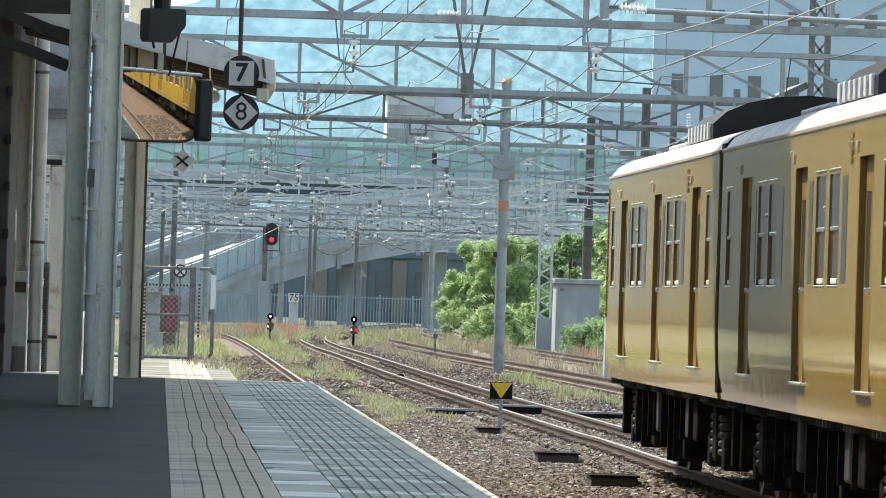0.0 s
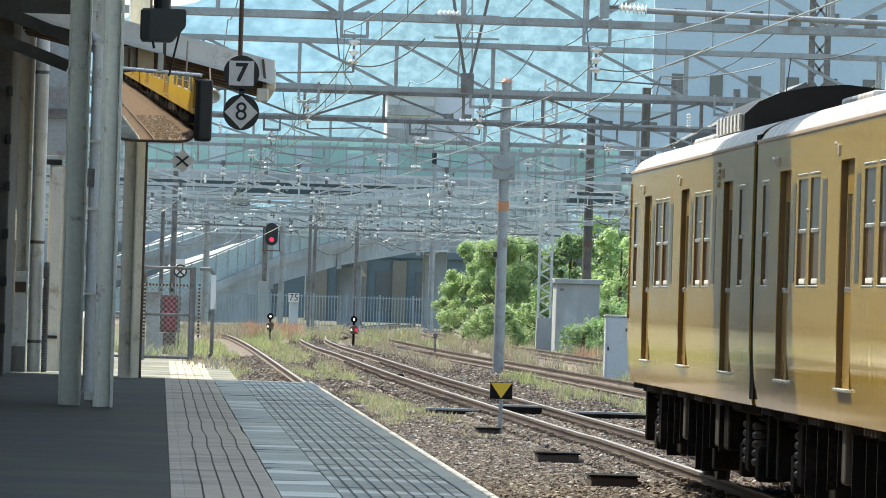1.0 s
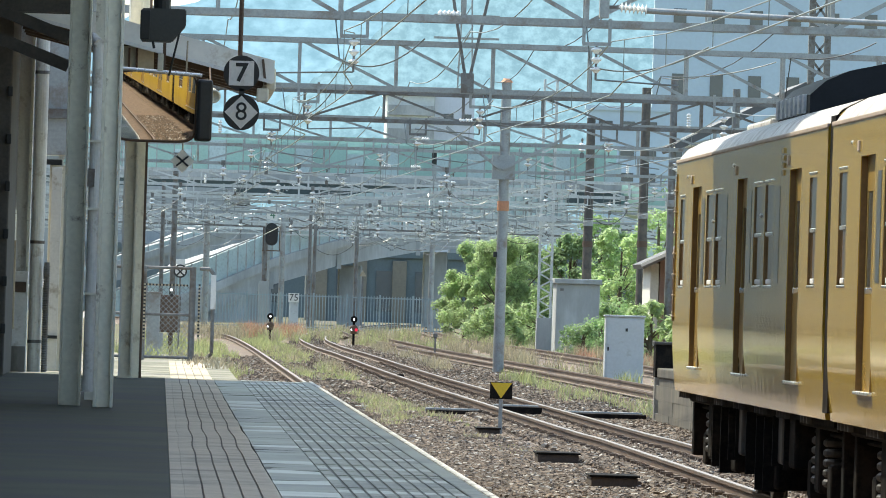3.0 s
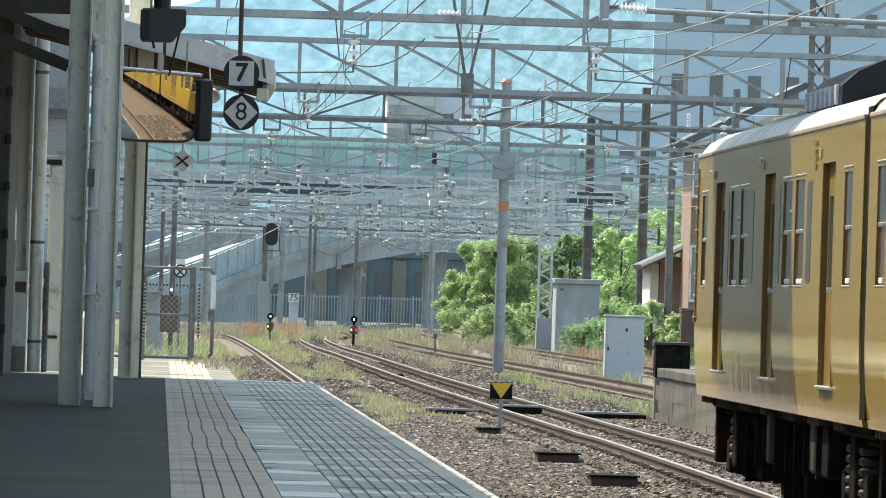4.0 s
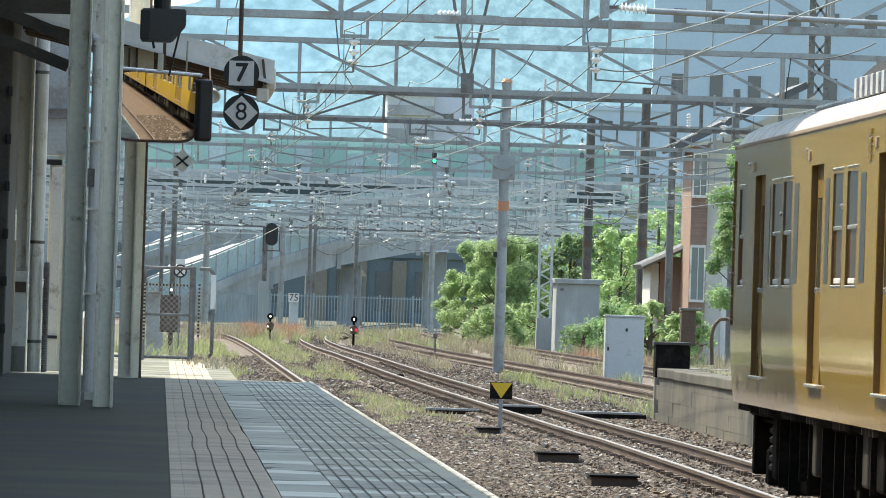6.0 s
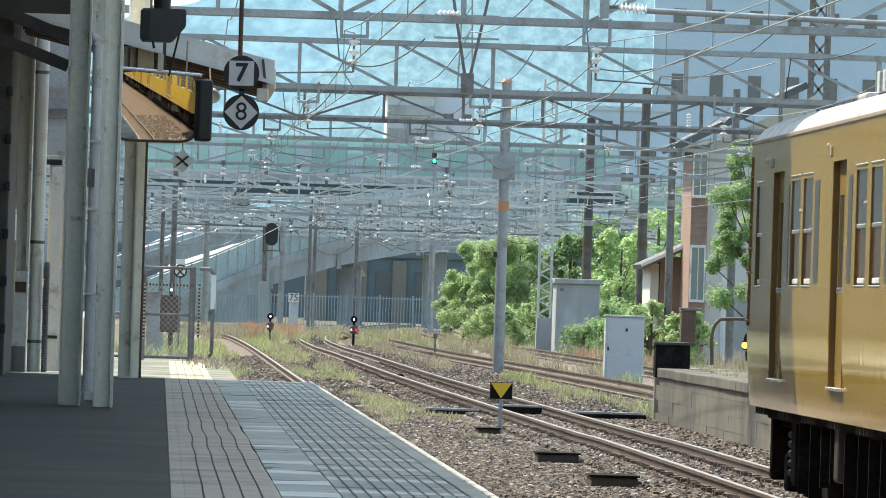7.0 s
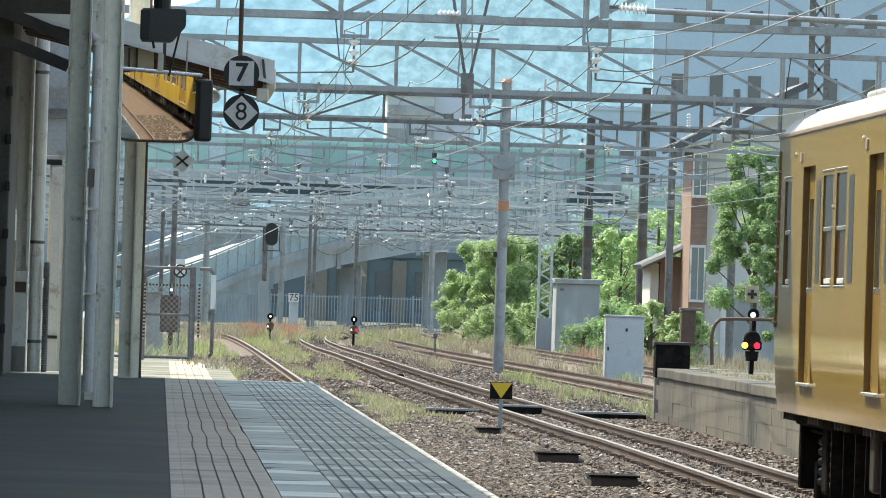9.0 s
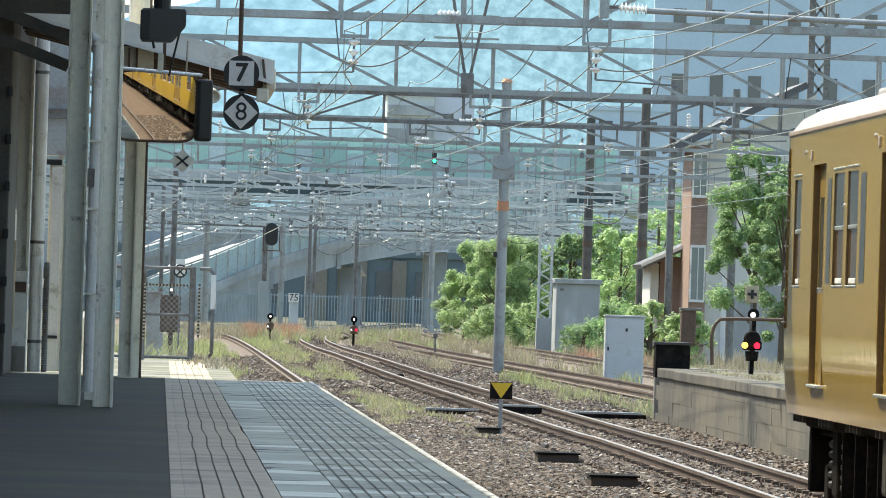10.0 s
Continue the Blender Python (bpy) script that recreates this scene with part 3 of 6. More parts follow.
            boxpart("middle_bar", (s * (HALF - 0.03), -b + 0.1, 2.56, s * (HALF - 0.002), -a - 0.1, 2.595), SASH, w, 0.006)
            boxpart("sill_bar", (s * (HALF - 0.04), -b, 2.10, s * (HALF + 0.004), -a, 2.12), SASH, w, 0.006)
            boxpart("sill_catch", (s * (HALF - 0.03), -b + 0.2, 2.13, s * (HALF - 0.008), -a - 0.2, 2.175), WHITE, w, 0.006)
            boxpart("drip_strip", (s * (HALF - 0.03), -b - 0.03, 3.05, s * (HALF + 0.008), -a + 0.03, 3.066), SASH, w, 0.006)
            # window jambs get the same painted shade brown
            for y in (a, b):
                boxpart("window_frame", (s * (HALF - 0.05), -y - 0.02, 2.12, s * (HALF - 0.001), -y + 0.02, 3.02), SHADE_BROWN, w, 0.004)
        for a, b in SLITS:
            boxpart("side_pane", (s * (HALF - 0.02), -b - 0.02, 2.14, s * (HALF + 0.004), -a + 0.02, 2.99), GLASS_UP, car)
        for y, z in ((1.9, 3.24), (8.6, 3.26), (5.9, 2.75), (12.3, 2.75), (14.9, 3.24)):
            bm = B()
            lathe(bm, [(0.0, 0), (0.02, 0.0), (0.02, 0.016), (0.008, 0.026)], (s * (HALF - 0.01), -y, z), 10, (s, 0, 0))
            part("side_lamp", bm, SASH, car)
        bm = B()
        for i in range(4):
            box(bm, s * (HALF - 0.03), -14.95, 3.08 + i * 0.065, s * (HALF + 0.012), -14.72, 3.125 + i * 0.065)
        part("vent_grille", bm, DOORM, car)
        bm = B()
        box(bm, s * 1.32, -0.015, 0.955, s * 1.365, 0.015, 1.02)
        hook = mesh_of("skirt_bracket", bm, UNDER_GREY)
        for k in range(27):
            o = new("skirt_bracket", hook)
            o.parent = car
            o.matrix_basis = pose(0, -0.5 - (k // 4) * 2.7 - (k % 4) * 0.33, 0)
    # bogies
    for yc in (2.95, 16.55):
        bm = B()
        for s in (-1, 1):
            bar(bm, (s * 0.98, -yc + 1.5, 0.52), (s * 0.98, -yc - 1.5, 0.52), 0.16, 0.22)
            bar(bm, (s * 0.98, -yc + 1.05, 0.52), (s * 0.98, -yc + 0.3, 0.72), 0.14, 0.16)
            bar(bm, (s * 0.98, -yc - 1.05, 0.52), (s * 0.98, -yc - 0.3, 0.72), 0.14, 0.16)
            for e in (-1.05, 1.05):
                box(bm, s * 0.9, -yc + e - 0.18, 0.28, s * 1.18, -yc + e + 0.18, 0.62, bevel=0.03)
            box(bm, s * 0.92, -yc - 0.25, 0.35, s * 1.2, -yc + 0.25, 0.95, bevel=0.04)
        box(bm, -1.0, -yc - 0.25, 0.45, 1.0, -yc + 0.25, 0.85)
        bogie = part("bogie", bm, UNDER, car, "black sooty bogie")
        for s in (-1, 1):
            for e in (-0.62, 0.62):
                bm = B()
                for k in range(5):
                    lathe(bm, [(0.10, 0), (0.12, 0.02), (0.12, 0.05), (0.10, 0.07)], (s * 1.08, -yc + e, 0.42 + k * 0.085), 10)
                part("spring", bm, UNDER_GREY, bogie)
        for e in (-1.05, 1.05):
            bm = B()
            for s in (-1, 1):
                lathe(bm, [(0.43, -0.065), (0.43, 0.045), (0.455, 0.05), (0.455, 0.075), (0.36, 0.07), (0.34, 0.02), (0.14, 0.0), (0.12, -0.05), (0.34, -0.03), (0.36, -0.065)],
                      (s * 0.56, 0, 0), 28, (-s, 0, 0))
            rod(bm, (-0.95, 0, 0), (0.95, 0, 0), 0.075)
            for k in range(4):
                a = k * math.pi / 2
                box(bm, 0.60, 0.25 * math.cos(a) - 0.04, 0.25 * math.sin(a) - 0.04, 0.615, 0.25 * math.cos(a) + 0.04, 0.25 * math.sin(a) + 0.04)
            w = part("wheelset", bm, STEEL, bogie, "worn steel wheelset", smooth=False)
            w.matrix_basis = pose(0, -yc + e, 0.43)
    # equipment under the floor
    rng = random.Random(21)
    for s in (-1, 1):
        y = 4.9
        while y < 14.4:
            ln = rng.uniform(0.5, 1.5)
            deep = rng.uniform(0.38, 0.72)
            m = UNDER_GREY if rng.random() < 0.14 else UNDER
            box_ob = boxpart("equipment_box", (s * 0.55, -y - ln, 0.97 - deep, s * rng.uniform(1.15, 1.3), -y, 0.97), m, car, 0.03)
            yy = -y - ln * 0.5
            boxpart("box_strap", (s * 1.12, yy - 0.02, 0.95 - deep, s * 1.33, yy + 0.02, 1.0 - deep * 0.1), UNDER, box_ob)
            y += ln + rng.uniform(0.15, 0.4)
        bm = B()
        rod(bm, (s * 1.22, -0.4, 0.94), (s * 1.22, -19.1, 0.94), 0.03, seg=8)
        rod(bm, (s * 1.1, -0.4, 0.86), (s * 1.1, -19.1, 0.86), 0.02, seg=8)
        part("brake_pipe", bm, UNDER, car)
        for y in (0.35, 19.15):
            bm = B()
            box(bm, s * 0.5, -y - 0.12, 0.35, s * 1.2, -y + 0.12, 0.98, bevel=0.02)
            for k in range(3):
                rod(bm, (s * (0.6 + 0.2 * k), -y + 0.18, 0.9), (s * (0.6 + 0.2 * k), -y + 0.15, 0.4), 0.025, seg=8)
            part("end_gear", bm, UNDER, car)
    bm = B()
    box(bm, -HALF + 0.02, -19.98, 1.08, HALF - 0.02, -19.505, 3.5)
    part("gangway", bm, UNDER, car)
    return car


CARS = [build_car()]
for k in range(1, 4):
    CARS.append(copy_thing(CARS[0], pose(6.84, 100 - 20.0 * k, 0)))

# fittings on the tail end of the last car
for s in (-1, 1):
    for k in range(7):
        z = 1.8 + k * 0.22
        bm = B()
        rod(bm, (s * (HALF + 0.01), -0.19, z), (s * (HALF + 0.01), 0.05, z), 0.012, seg=6)
        box(bm, s * (HALF - 0.06), -0.09, z - 0.05, s * (HALF + 0.015), -0.04, z + 0.05)
        part("grab_iron", bm, ROOF_EDGE, CARS[0])
    boxpart("corner_pipe", (s * (HALF - 0.03), -0.16, 1.75, s * (HALF + 0.012), -0.11, 3.3), SHADE_BROWN, CARS[0], 0.008)
    bm = B()
    rod(bm, (s * (HALF - 0.1), 0.06, 1.2), (s * (HALF - 0.1), 0.06, 3.2), 0.03, seg=8)
    part("tail_pipe", bm, ROOF_EDGE, CARS[0])
    boxpart("tail_lamp", (s * (HALF - 0.3), 0.0, 3.0, s * (HALF - 0.12), 0.08, 3.16), UNDER, CARS[0], 0.02)

def build_station_roofs():
    # high roof over the near platform, above the view, and the crossing footbridge behind it
    roof = thing("platform_roof", "wide dark platform roof on steel posts above the paving", "platform roof")
    bm = B()
    box(bm, -12, -38, 6.3, -0.675, 97.2, 6.45)
    part("roof_sheet", bm, UNDERROOF_DARK, roof)
    for y in range(-30, 96, 15):
        boxpart("cross_beam", (-12, y - 0.1, 6.05, -0.78, y + 0.1, 6.298), BROWN, roof)
    for y in (84.2, 86.1, 90.05):
        boxpart("sign_beam", (-3, y - 0.05, 6.15, 1.6, y + 0.05, 6.297), BROWN, roof)
    for y in range(-30, 76, 21):
        boxpart("roof_post", (-5.2, y - 0.15, PZ, -4.9, y + 0.15, 6.05), POST_W, roof)
    # dark box added where the roof's shaded underside shows
    boxpart("soffit_beam", (-6, 80, 4.59, -0.75, 80.4, 6.298), UNDERROOF_DARK, roof)
    # unseen deck, added and cut short to cast the shade on the train
    fb = thing("footbridge", "unseen concrete footbridge deck above the tracks, added to shade the train", "footbridge")
    boxpart("deck", (1.9, 72.9, 6.9, 22, 82.1, 7.4), CONCRETE, fb)
    for x in (9.6, 21.2):
        boxpart("pier", (x, 76, -0.3, x + 0.8, 80, 6.9), CONCRETE, fb)
    for y in (72.95, 81.95):
        boxpart("parapet", (1.9, y, 7.4, 22, y + 0.1, 8.6), PALE_CONC, fb)


build_station_roofs()


def build_end_canopy():
    """Gabled canopy at the platform's far end: pale fascia, purlins, gutter."""
    can = thing("end_canopy", "pale gabled platform canopy with brown purlins and a white fascia", "canopy")
    x0, x1 = -1.75, 1.26
    z1 = 4.57
    rise = 0.235
    def slope(x):
        return z1 + (x1 - x) * rise
    bm = B()
    v = []
    for y in (96.0, 101.3):
        for x, t in ((x0, 0), (x1, 0), (x1, 0.05), (x0, 0.05)):
            v.append(bm.verts.new((x, y, slope(x) + t - 0.02)))
    for f in ((0, 1, 2, 3), (7, 6, 5, 4), (0, 4, 5, 1), (1, 5, 6, 2), (2, 6, 7, 3), (3, 7, 4, 0)):
        bm.faces.new([v[i] for i in f])
    part("roof_sheet", bm, POST_C, can)
    bm = B()
    v = [bm.verts.new((x, y, slope(x) + t)) for y in (95.92, 95.98) for x, t in ((x0, -0.2), (x1, -0.2), (x1, 0.07), (x0, 0.07))]
    for f in ((0, 1, 2, 3), (7, 6, 5, 4), (0, 4, 5, 1), (1, 5, 6, 2), (2, 6, 7, 3), (3, 7, 4, 0)):
        bm.faces.new([v[i] for i in f])
    part("fascia", bm, FASCIA, can, "broad cream fascia board")
    bm = B()
    bar(bm, (x0, 95.87, slope(x0) - 0.19), (x1 - 0.02, 95.87, slope(x1) - 0.19), 0.05, 0.04)
    part("fascia_trim", bm, WHITE, can)
    for k, yy in enumerate((96.4, 97.6, 98.9, 100.2, 101.1)):
        bm = B()
        bar(bm, (x0, yy, slope(x0) - 0.22), (x1 - 0.12, yy, slope(x1 - 0.12) - 0.22), 0.10, 0.16, 90)
        part("rafter", bm, BROWN, can)
    for k in range(6):
        x = x1 - 0.15 - k * 0.45
        boxpart("purlin", (x - 0.04, 96.0, slope(x) - 0.14, x + 0.04, 101.2, slope(x) - 0.04), BROWN if k % 2 else POST_C, can)
    boxpart("gutter", (x1 - 0.10, 95.95, slope(x1) - 0.28, x1 + 0.02, 101.3, slope(x1) - 0.02), POST_C, can, 0.02)
    boxpart("gutter_bracket", (x1 - 0.2, 95.93, slope(x1) - 0.42, x1 - 0.06, 96.1, slope(x1) - 0.26), POST_C, can, 0.02)
    bm = B()
    bar(bm, (1.12, 95.9, 4.65), (1.16, 95.9, 4.35), 0.03, 0.03)
    part("gutter_strap", bm, BROWN, can)
    # sloping side panels under the near edge
    boxpart("tie_panel", (-0.58, 96.2, 4.47, -0.16, 96.3, 4.76), POST_C, can)
    for px in (-0.45, -0.36):
        boxpart("panel_rib", (px - 0.012, 96.12, 4.49, px + 0.012, 96.198, 4.74), BROWN, can)


build_end_canopy()


def build_near_posts():
    y = 74.6
    p = thing("canopy_post", "grey-painted steel canopy post with a white rainwater pipe", "post", "canopy posts", at=(0, 0, 0))
    z0, z1 = PZ, 6.05
    xa, xb, xc, xd = -0.88, -0.70, -0.58, -0.40
    boxpart("left_channel", (xa, y, z0, xb - 0.025, y + 0.12, z1), POST_W, p, 0.006)
    boxpart("left_flange", (xb - 0.023, y - 0.04, z0, xb, y + 0.3, z1), POST_W, p, 0.004)
    boxpart("left_lip", (xa - 0.02, y - 0.03, z0, xa - 0.002, y + 0.25, z1), POST_W, p, 0.004)
    boxpart("right_channel", (xc + 0.03, y - 0.6, z0, xd - 0.03, y - 0.5, z1), POST_W, p, 0.006)
    boxpart("right_flange", (xd - 0.028, y - 0.66, z0, xd, y - 0.3, z1), POST_W, p, 0.004)
    boxpart("right_lip", (xc, y - 0.66, z0, xc + 0.028, y - 0.3, z1), POST_W, p, 0.004)
    boxpart("back_web", (xb + 0.002, y + 4.0, z0, xc + 0.1, y + 4.02, z1), POST_W, p)
    bm = B()
    xm = -0.65
    rod(bm, (xm, 77, 0.96), (xm, 77, 4.20), 0.055, seg=16)
    rod(bm, (xm, 77, 4.20), (xm - 0.06, 77.1, 4.27), 0.055, 0.05, seg=16)
    rod(bm, (xm, 77, 0.93), (xm, 77, 1.05), 0.064, seg=16)
    part("rainwater_pipe", bm, WHITE, p, "white rainwater pipe with flaking rust spots", smooth=False)
    for py in (2.65, 3.29, 1.85):
        boxpart("pipe_clip", (xm - 0.07, 76.9, py - 0.012, xm + 0.07, 77.06, py + 0.012), POST_W, p)
    boxpart("patch", (-0.73, 76.925, 2.86, -0.65, 76.94, 3.03), GALV_DK, p, label="dark worn patch")
    # twin braces that rise to the roof
    for zz in (4.20, 3.94):
        bm = B()
        xr = -0.91
        bar(bm, (xr, 75.2, zz), (xr - 6.0, 75.2, zz + 6.0 * 0.37), 0.10, 0.11)
        part("brace", bm, UNDERROOF_DARK, p, "dark sloping roof brace")
    # far post at the end of the paving
    p2 = thing("canopy_post", "cream-painted steel post of the end canopy in bright light", "post", "canopy posts")
    ya = 98.6
    boxpart("front_plate", (-0.46, ya, PZ, -0.34, ya + 0.02, 5.55), POST_C, p2, 0.004)
    boxpart("left_flange", (-0.48, ya - 0.02, PZ, -0.46, ya + 0.2, 5.55), WHITE, p2, 0.003)
    boxpart("right_flange", (-0.34, ya - 0.05, PZ, -0.31, ya + 0.25, 5.55), POST_C, p2, 0.003)
    boxpart("side_plate", (-0.31, ya + 0.1, PZ, -0.23, ya + 0.12, 5.5), POST_C, p2, 0.003)
    boxpart("edge_angle", (-0.23, ya + 0.15, PZ, -0.20, ya + 0.4, 5.5), BROWN, p2, 0.003)
    boxpart("base_plate", (-0.50, ya - 0.1, PZ - 0.002, -0.29, ya + 0.3, PZ + 0.02), POST_C, p2, 0.004)
    # broad post with a rusty band, further left
    p3 = thing("canopy_post", "broad white steel post with a rusty band", "post", "canopy posts")
    yb = 101.5
    boxpart("front_plate", (-1.85, yb, PZ, -1.68, yb + 0.03, 6.0), WHITE, p3, 0.004)
    boxpart("flange", (-1.68, yb - 0.05, PZ, -1.64, yb + 0.3, 6.0), POST_W, p3, 0.004)
    boxpart("foot_casing", (-1.94, yb - 0.12, PZ, -1.64, yb - 0.02, 2.08), WHITE, p3, 0.008, "chipped white casing round the post's foot")
    boxpart("rust_band", (-1.95, yb - 0.16, 1.82, -1.66, yb - 0.122, 1.95), BROWN, p3, 0.004, "rusty steel band")
    boxpart("foot_kick", (-1.95, yb - 0.16, PZ, -1.65, yb - 0.122, 1.15), CONCRETE, p3, 0.004)
    p4 = thing("rainwater_pipe", "thick white standing rainwater pipe with dark clamps", "pipe")
    bm = B()
    xp = -1.55
    rod(bm, (xp, 102, PZ), (xp, 102, 6.0), 0.085, seg=18)
    part("pipe", bm, WHITE, p4)
    for zz in (1.21, 2.45, 4.57):
        bm = B()
        rod(bm, (xp, 102, zz - 0.02), (xp, 102, zz + 0.02), 0.097, seg=18)
        box(bm, xp - 0.22, 102.0, zz - 0.015, xp, 102.03, zz + 0.015)
        part("pipe_clamp", bm, GALV_DK, p4)
    c = thing("cable_conduit", "spiral grey-green cable conduit standing beside the pipe", "conduit")
    bm = B()
    xq = -1.42
    rod(bm, (xq, 101.9, PZ), (xq, 101.9, 2.20), 0.035, seg=10)
    for k in range(44):
        zc = PZ + 0.02 + k * 0.03
        lathe(bm, [(0.036, 0), (0.046, 0.008), (0.036, 0.018)], (xq, 101.9, zc), 10)
    part("conduit", bm, GALV_DK, c)
    p5 = thing("notice_board", "cream boarded notice stand with a dark top rail", "board")
    boxpart("panel", (-1.45, 104, PZ, -1.22, 104.05, 3.45), POST_C, p5, 0.01)
    boxpart("top_rail", (-1.53, 103.96, 3.45, -1.30, 104.1, 3.52), DARK, p5, 0.006)
    boxpart("stile", (-1.42, 103.94, PZ, -1.29, 103.98, 3.42), WHITE, p5, 0.006)
    boxpart("cross_rail", (-1.45, 103.9, 1.24, -1.29, 103.938, 1.28), DARK, p5, 0.003)
    # dark box in place of the unlit station interior, with blue-grey panels beside it
    w = thing("platform_cabin", "dark box standing in for the unlit station interior behind the platform", "cabin")
    boxpart("cabin_wall", (-7, 96.5, PZ, -1.82, 103, 6.2), UNDERROOF_DARK, w, 0.02)
    for k in range(6):
        zz = PZ + 0.5 + k * 0.56
        boxpart("cabin_hinge", (-1.87, 96.44, zz, -1.81, 96.49, zz + 0.12), DARK, w, 0.01)
    g = thing("equipment_case", "pale blue-grey equipment case fixed between the posts", "case")
    boxpart("case_body", (-1.81, 107, 3.62, -1.24, 107.5, 5.58), GALV, g, 0.01)
    boxpart("case_band", (-1.58, 106.95, 4.10, -1.25, 106.99, 4.23), GALV_DK, g, 0.004)
    boxpart("case_leg", (-1.38, 107.2, PZ, -1.32, 107.3, 3.63), GALV, g)
    # pole with a hook, leaning on the casing
    h = thing("hook_pole", "yellow wooden pole with a bright steel hook", "pole")
    bm = B()
    rod(bm, (-1.82, 101.2, 1.36), (-1.82, 101.2, 2.46), 0.026, seg=10)
    part("shaft", bm, TACTILE, h, "worn yellowish wooden shaft")
    bm = B()
    rod(bm, (-1.82, 101.2, 2.46), (-1.82, 101.2, 2.84), 0.017, seg=8)
    rod(bm, (-1.82, 101.2, 2.84), (-1.99, 101.2, 2.95), 0.014, seg=8)
    rod(bm, (-1.99, 101.2, 2.95), (-2.00, 101.2, 3.12), 0.014, seg=8)
    part("hook", bm, SASH, h, "steel hook")


build_near_posts()


def text_mesh(name, body, size, material, parent, at, label="", bold=0.0):
    """Flat lettering facing the camera side (-y)."""
    c = bpy.data.curves.new(name, "FONT")
    c.body, c.size, c.align_x, c.align_y, c.extrude = body, size, "CENTER", "CENTER", 0.003
    c.offset = bold
    ob = new(name, c)
    dg = bpy.context.evaluated_depsgraph_get()
    me = bpy.data.meshes.new_from_object(ob.evaluated_get(dg))
    bpy.data.objects.remove(ob)
    me.materials.clear()
    me.materials.append(material)
    t = new(name, me)
    t.parent = parent
    t.matrix_basis = pose(*at, 90, 0, 0)
    if label:
        t["label"] = label
    return t


def disc(bm, x, y, z, r, depth, seg=40):
    lathe(bm, [(r * 0.99, 0), (r, 0.004), (r, depth - 0.004), (r * 0.99, depth)], (x, y, z), seg, (0, -1, 0))


def build_hanging_signs():
    y = 90.0
    for (px, pz), ch, turn, lab in (((0.82, 4.32), "7", 0, "black disc sign with the number 7 on a white square"),
                                    ((0.83, 3.89), "8", 45, "black disc sign with the number 8 on a white diamond")):
        s = thing("platform_number_sign", lab, "sign", "hanging number signs")
        bm = B()
        disc(bm, px, y + 0.03, pz, 0.198, 0.03)
        part("disc", bm, DARK, s)
        bm = B()
        h = 0.137 if not turn else 0.130
        r = bmesh.ops.create_cube(bm, size=1, matrix=pose(px, y - 0.004, pz, 0, turn, 0) @ Matrix.Diagonal((2 * h, 0.006, 2 * h, 1)))
        part("white_field", bm, WHITE, s)
        text_mesh("numeral", ch, 0.28, DARK, s, (px, y - 0.009, pz), "black numeral " + ch, 0.007 if ch == "7" else 0.0)
        if ch == "7":
            bm = B()
            rod(bm, (px - 0.02, y + 0.03, pz + 0.19), (px - 0.02, y + 0.03, 6.3), 0.026, seg=12)
            part("hanger", bm, BROWN, s, "brown hanging pipe")
        else:
            bm = B()
            box(bm, px - 0.03, y + 0.0, pz + 0.16, px + 0.03, y + 0.02, pz + 0.26)
            part("link", bm, DARK, s)


build_hanging_signs()


def build_mirror():
    """Convex platform mirror in a hooded frame, turned towards the train."""
    y = 86.0
    cx, cz = -0.11, 3.84
    hw, hh = 0.425, 0.355
    m = thing("platform_mirror", "rounded platform mirror showing the yellow train, in a brown frame", "mirror", at=(cx, y, cz), turn=MIRROR_TURN)
    n = 22
    R = MIRROR_R
    bm = B()
    rows = []
    for j in range(n + 1):
        row = []
        for i in range(n + 1):
            u, w = -1 + 2 * i / n, -1 + 2 * j / n
            # rounded corners
            a, b = u * hw, w * hh
            rc = 0.07
            ax, bz = abs(a), abs(b)
            if ax > hw - rc and bz > hh - rc:
                dx, dz = ax - (hw - rc), bz - (hh - rc)
                d = math.hypot(dx, dz)
                if d > rc:
                    k = rc / d
                    a = math.copysign(hw - rc + dx * k, a)
                    b = math.copysign(hh - rc + dz * k, b)
            row.append(bm.verts.new((a, (a * a + b * b) / (2 * R) - b * MIRROR_TILT, b)))
        rows.append(row)
    for lo, hi in zip(rows, rows[1:]):
        for i in range(n):
            bm.faces.new((lo[i], lo[i + 1], hi[i + 1], hi[i]))
    part("glass", bm, MIRROR, m, "convex mirror glass", smooth=True)
    bm = B()
    rim = []
    for k in range(48):
        a = 2 * math.pi * k / 48
        c, s = math.cos(a), math.sin(a)
        e = 0.16
        x = math.copysign(abs(c) ** (e * 2), c) * (hw + 0.012)
        z = math.copysign(abs(s) ** (e * 2), s) * (hh + 0.012)
        rim.append(Vector((x, 0.02 - z * MIRROR_TILT, z)))
    for a, b in zip(rim, rim[1:] + rim[:1]):
        rod(bm, a, b, 0.016, seg=8)
    part("rim", bm, BROWN, m, "brown rounded rim")
    boxpart("back_shell", (-hw, 0.10, -hh, hw, 0.2, hh), DARK, m, 0.05)
    bm = B()
    box(bm, hw + 0.01, -0.10, -hh + 0.0, hw + 0.17, 0.2, hh - 0.06, bevel=0.03)
    part("hood", bm, DARK, m, "dark green-black side box")
    bm = B()
    rod(bm, (-hw - 0.03, -0.06, hh + 0.03), (hw + 0.05, -0.06, hh - 0.02), 0.022, seg=10)
    part("top_tube", bm, SASH, m, "bright top tube")
    bm = B()
    for dx in (0.09,):
        bar(bm, (dx, 0.12, hh - 0.05), (dx, 0.12, 2.2), 0.04, 0.03)
    part("hanger", bm, BROWN, m)


MIRROR_TURN, MIRROR_TILT, MIRROR_R = 6.4, 0.087, 9.0
build_mirror()


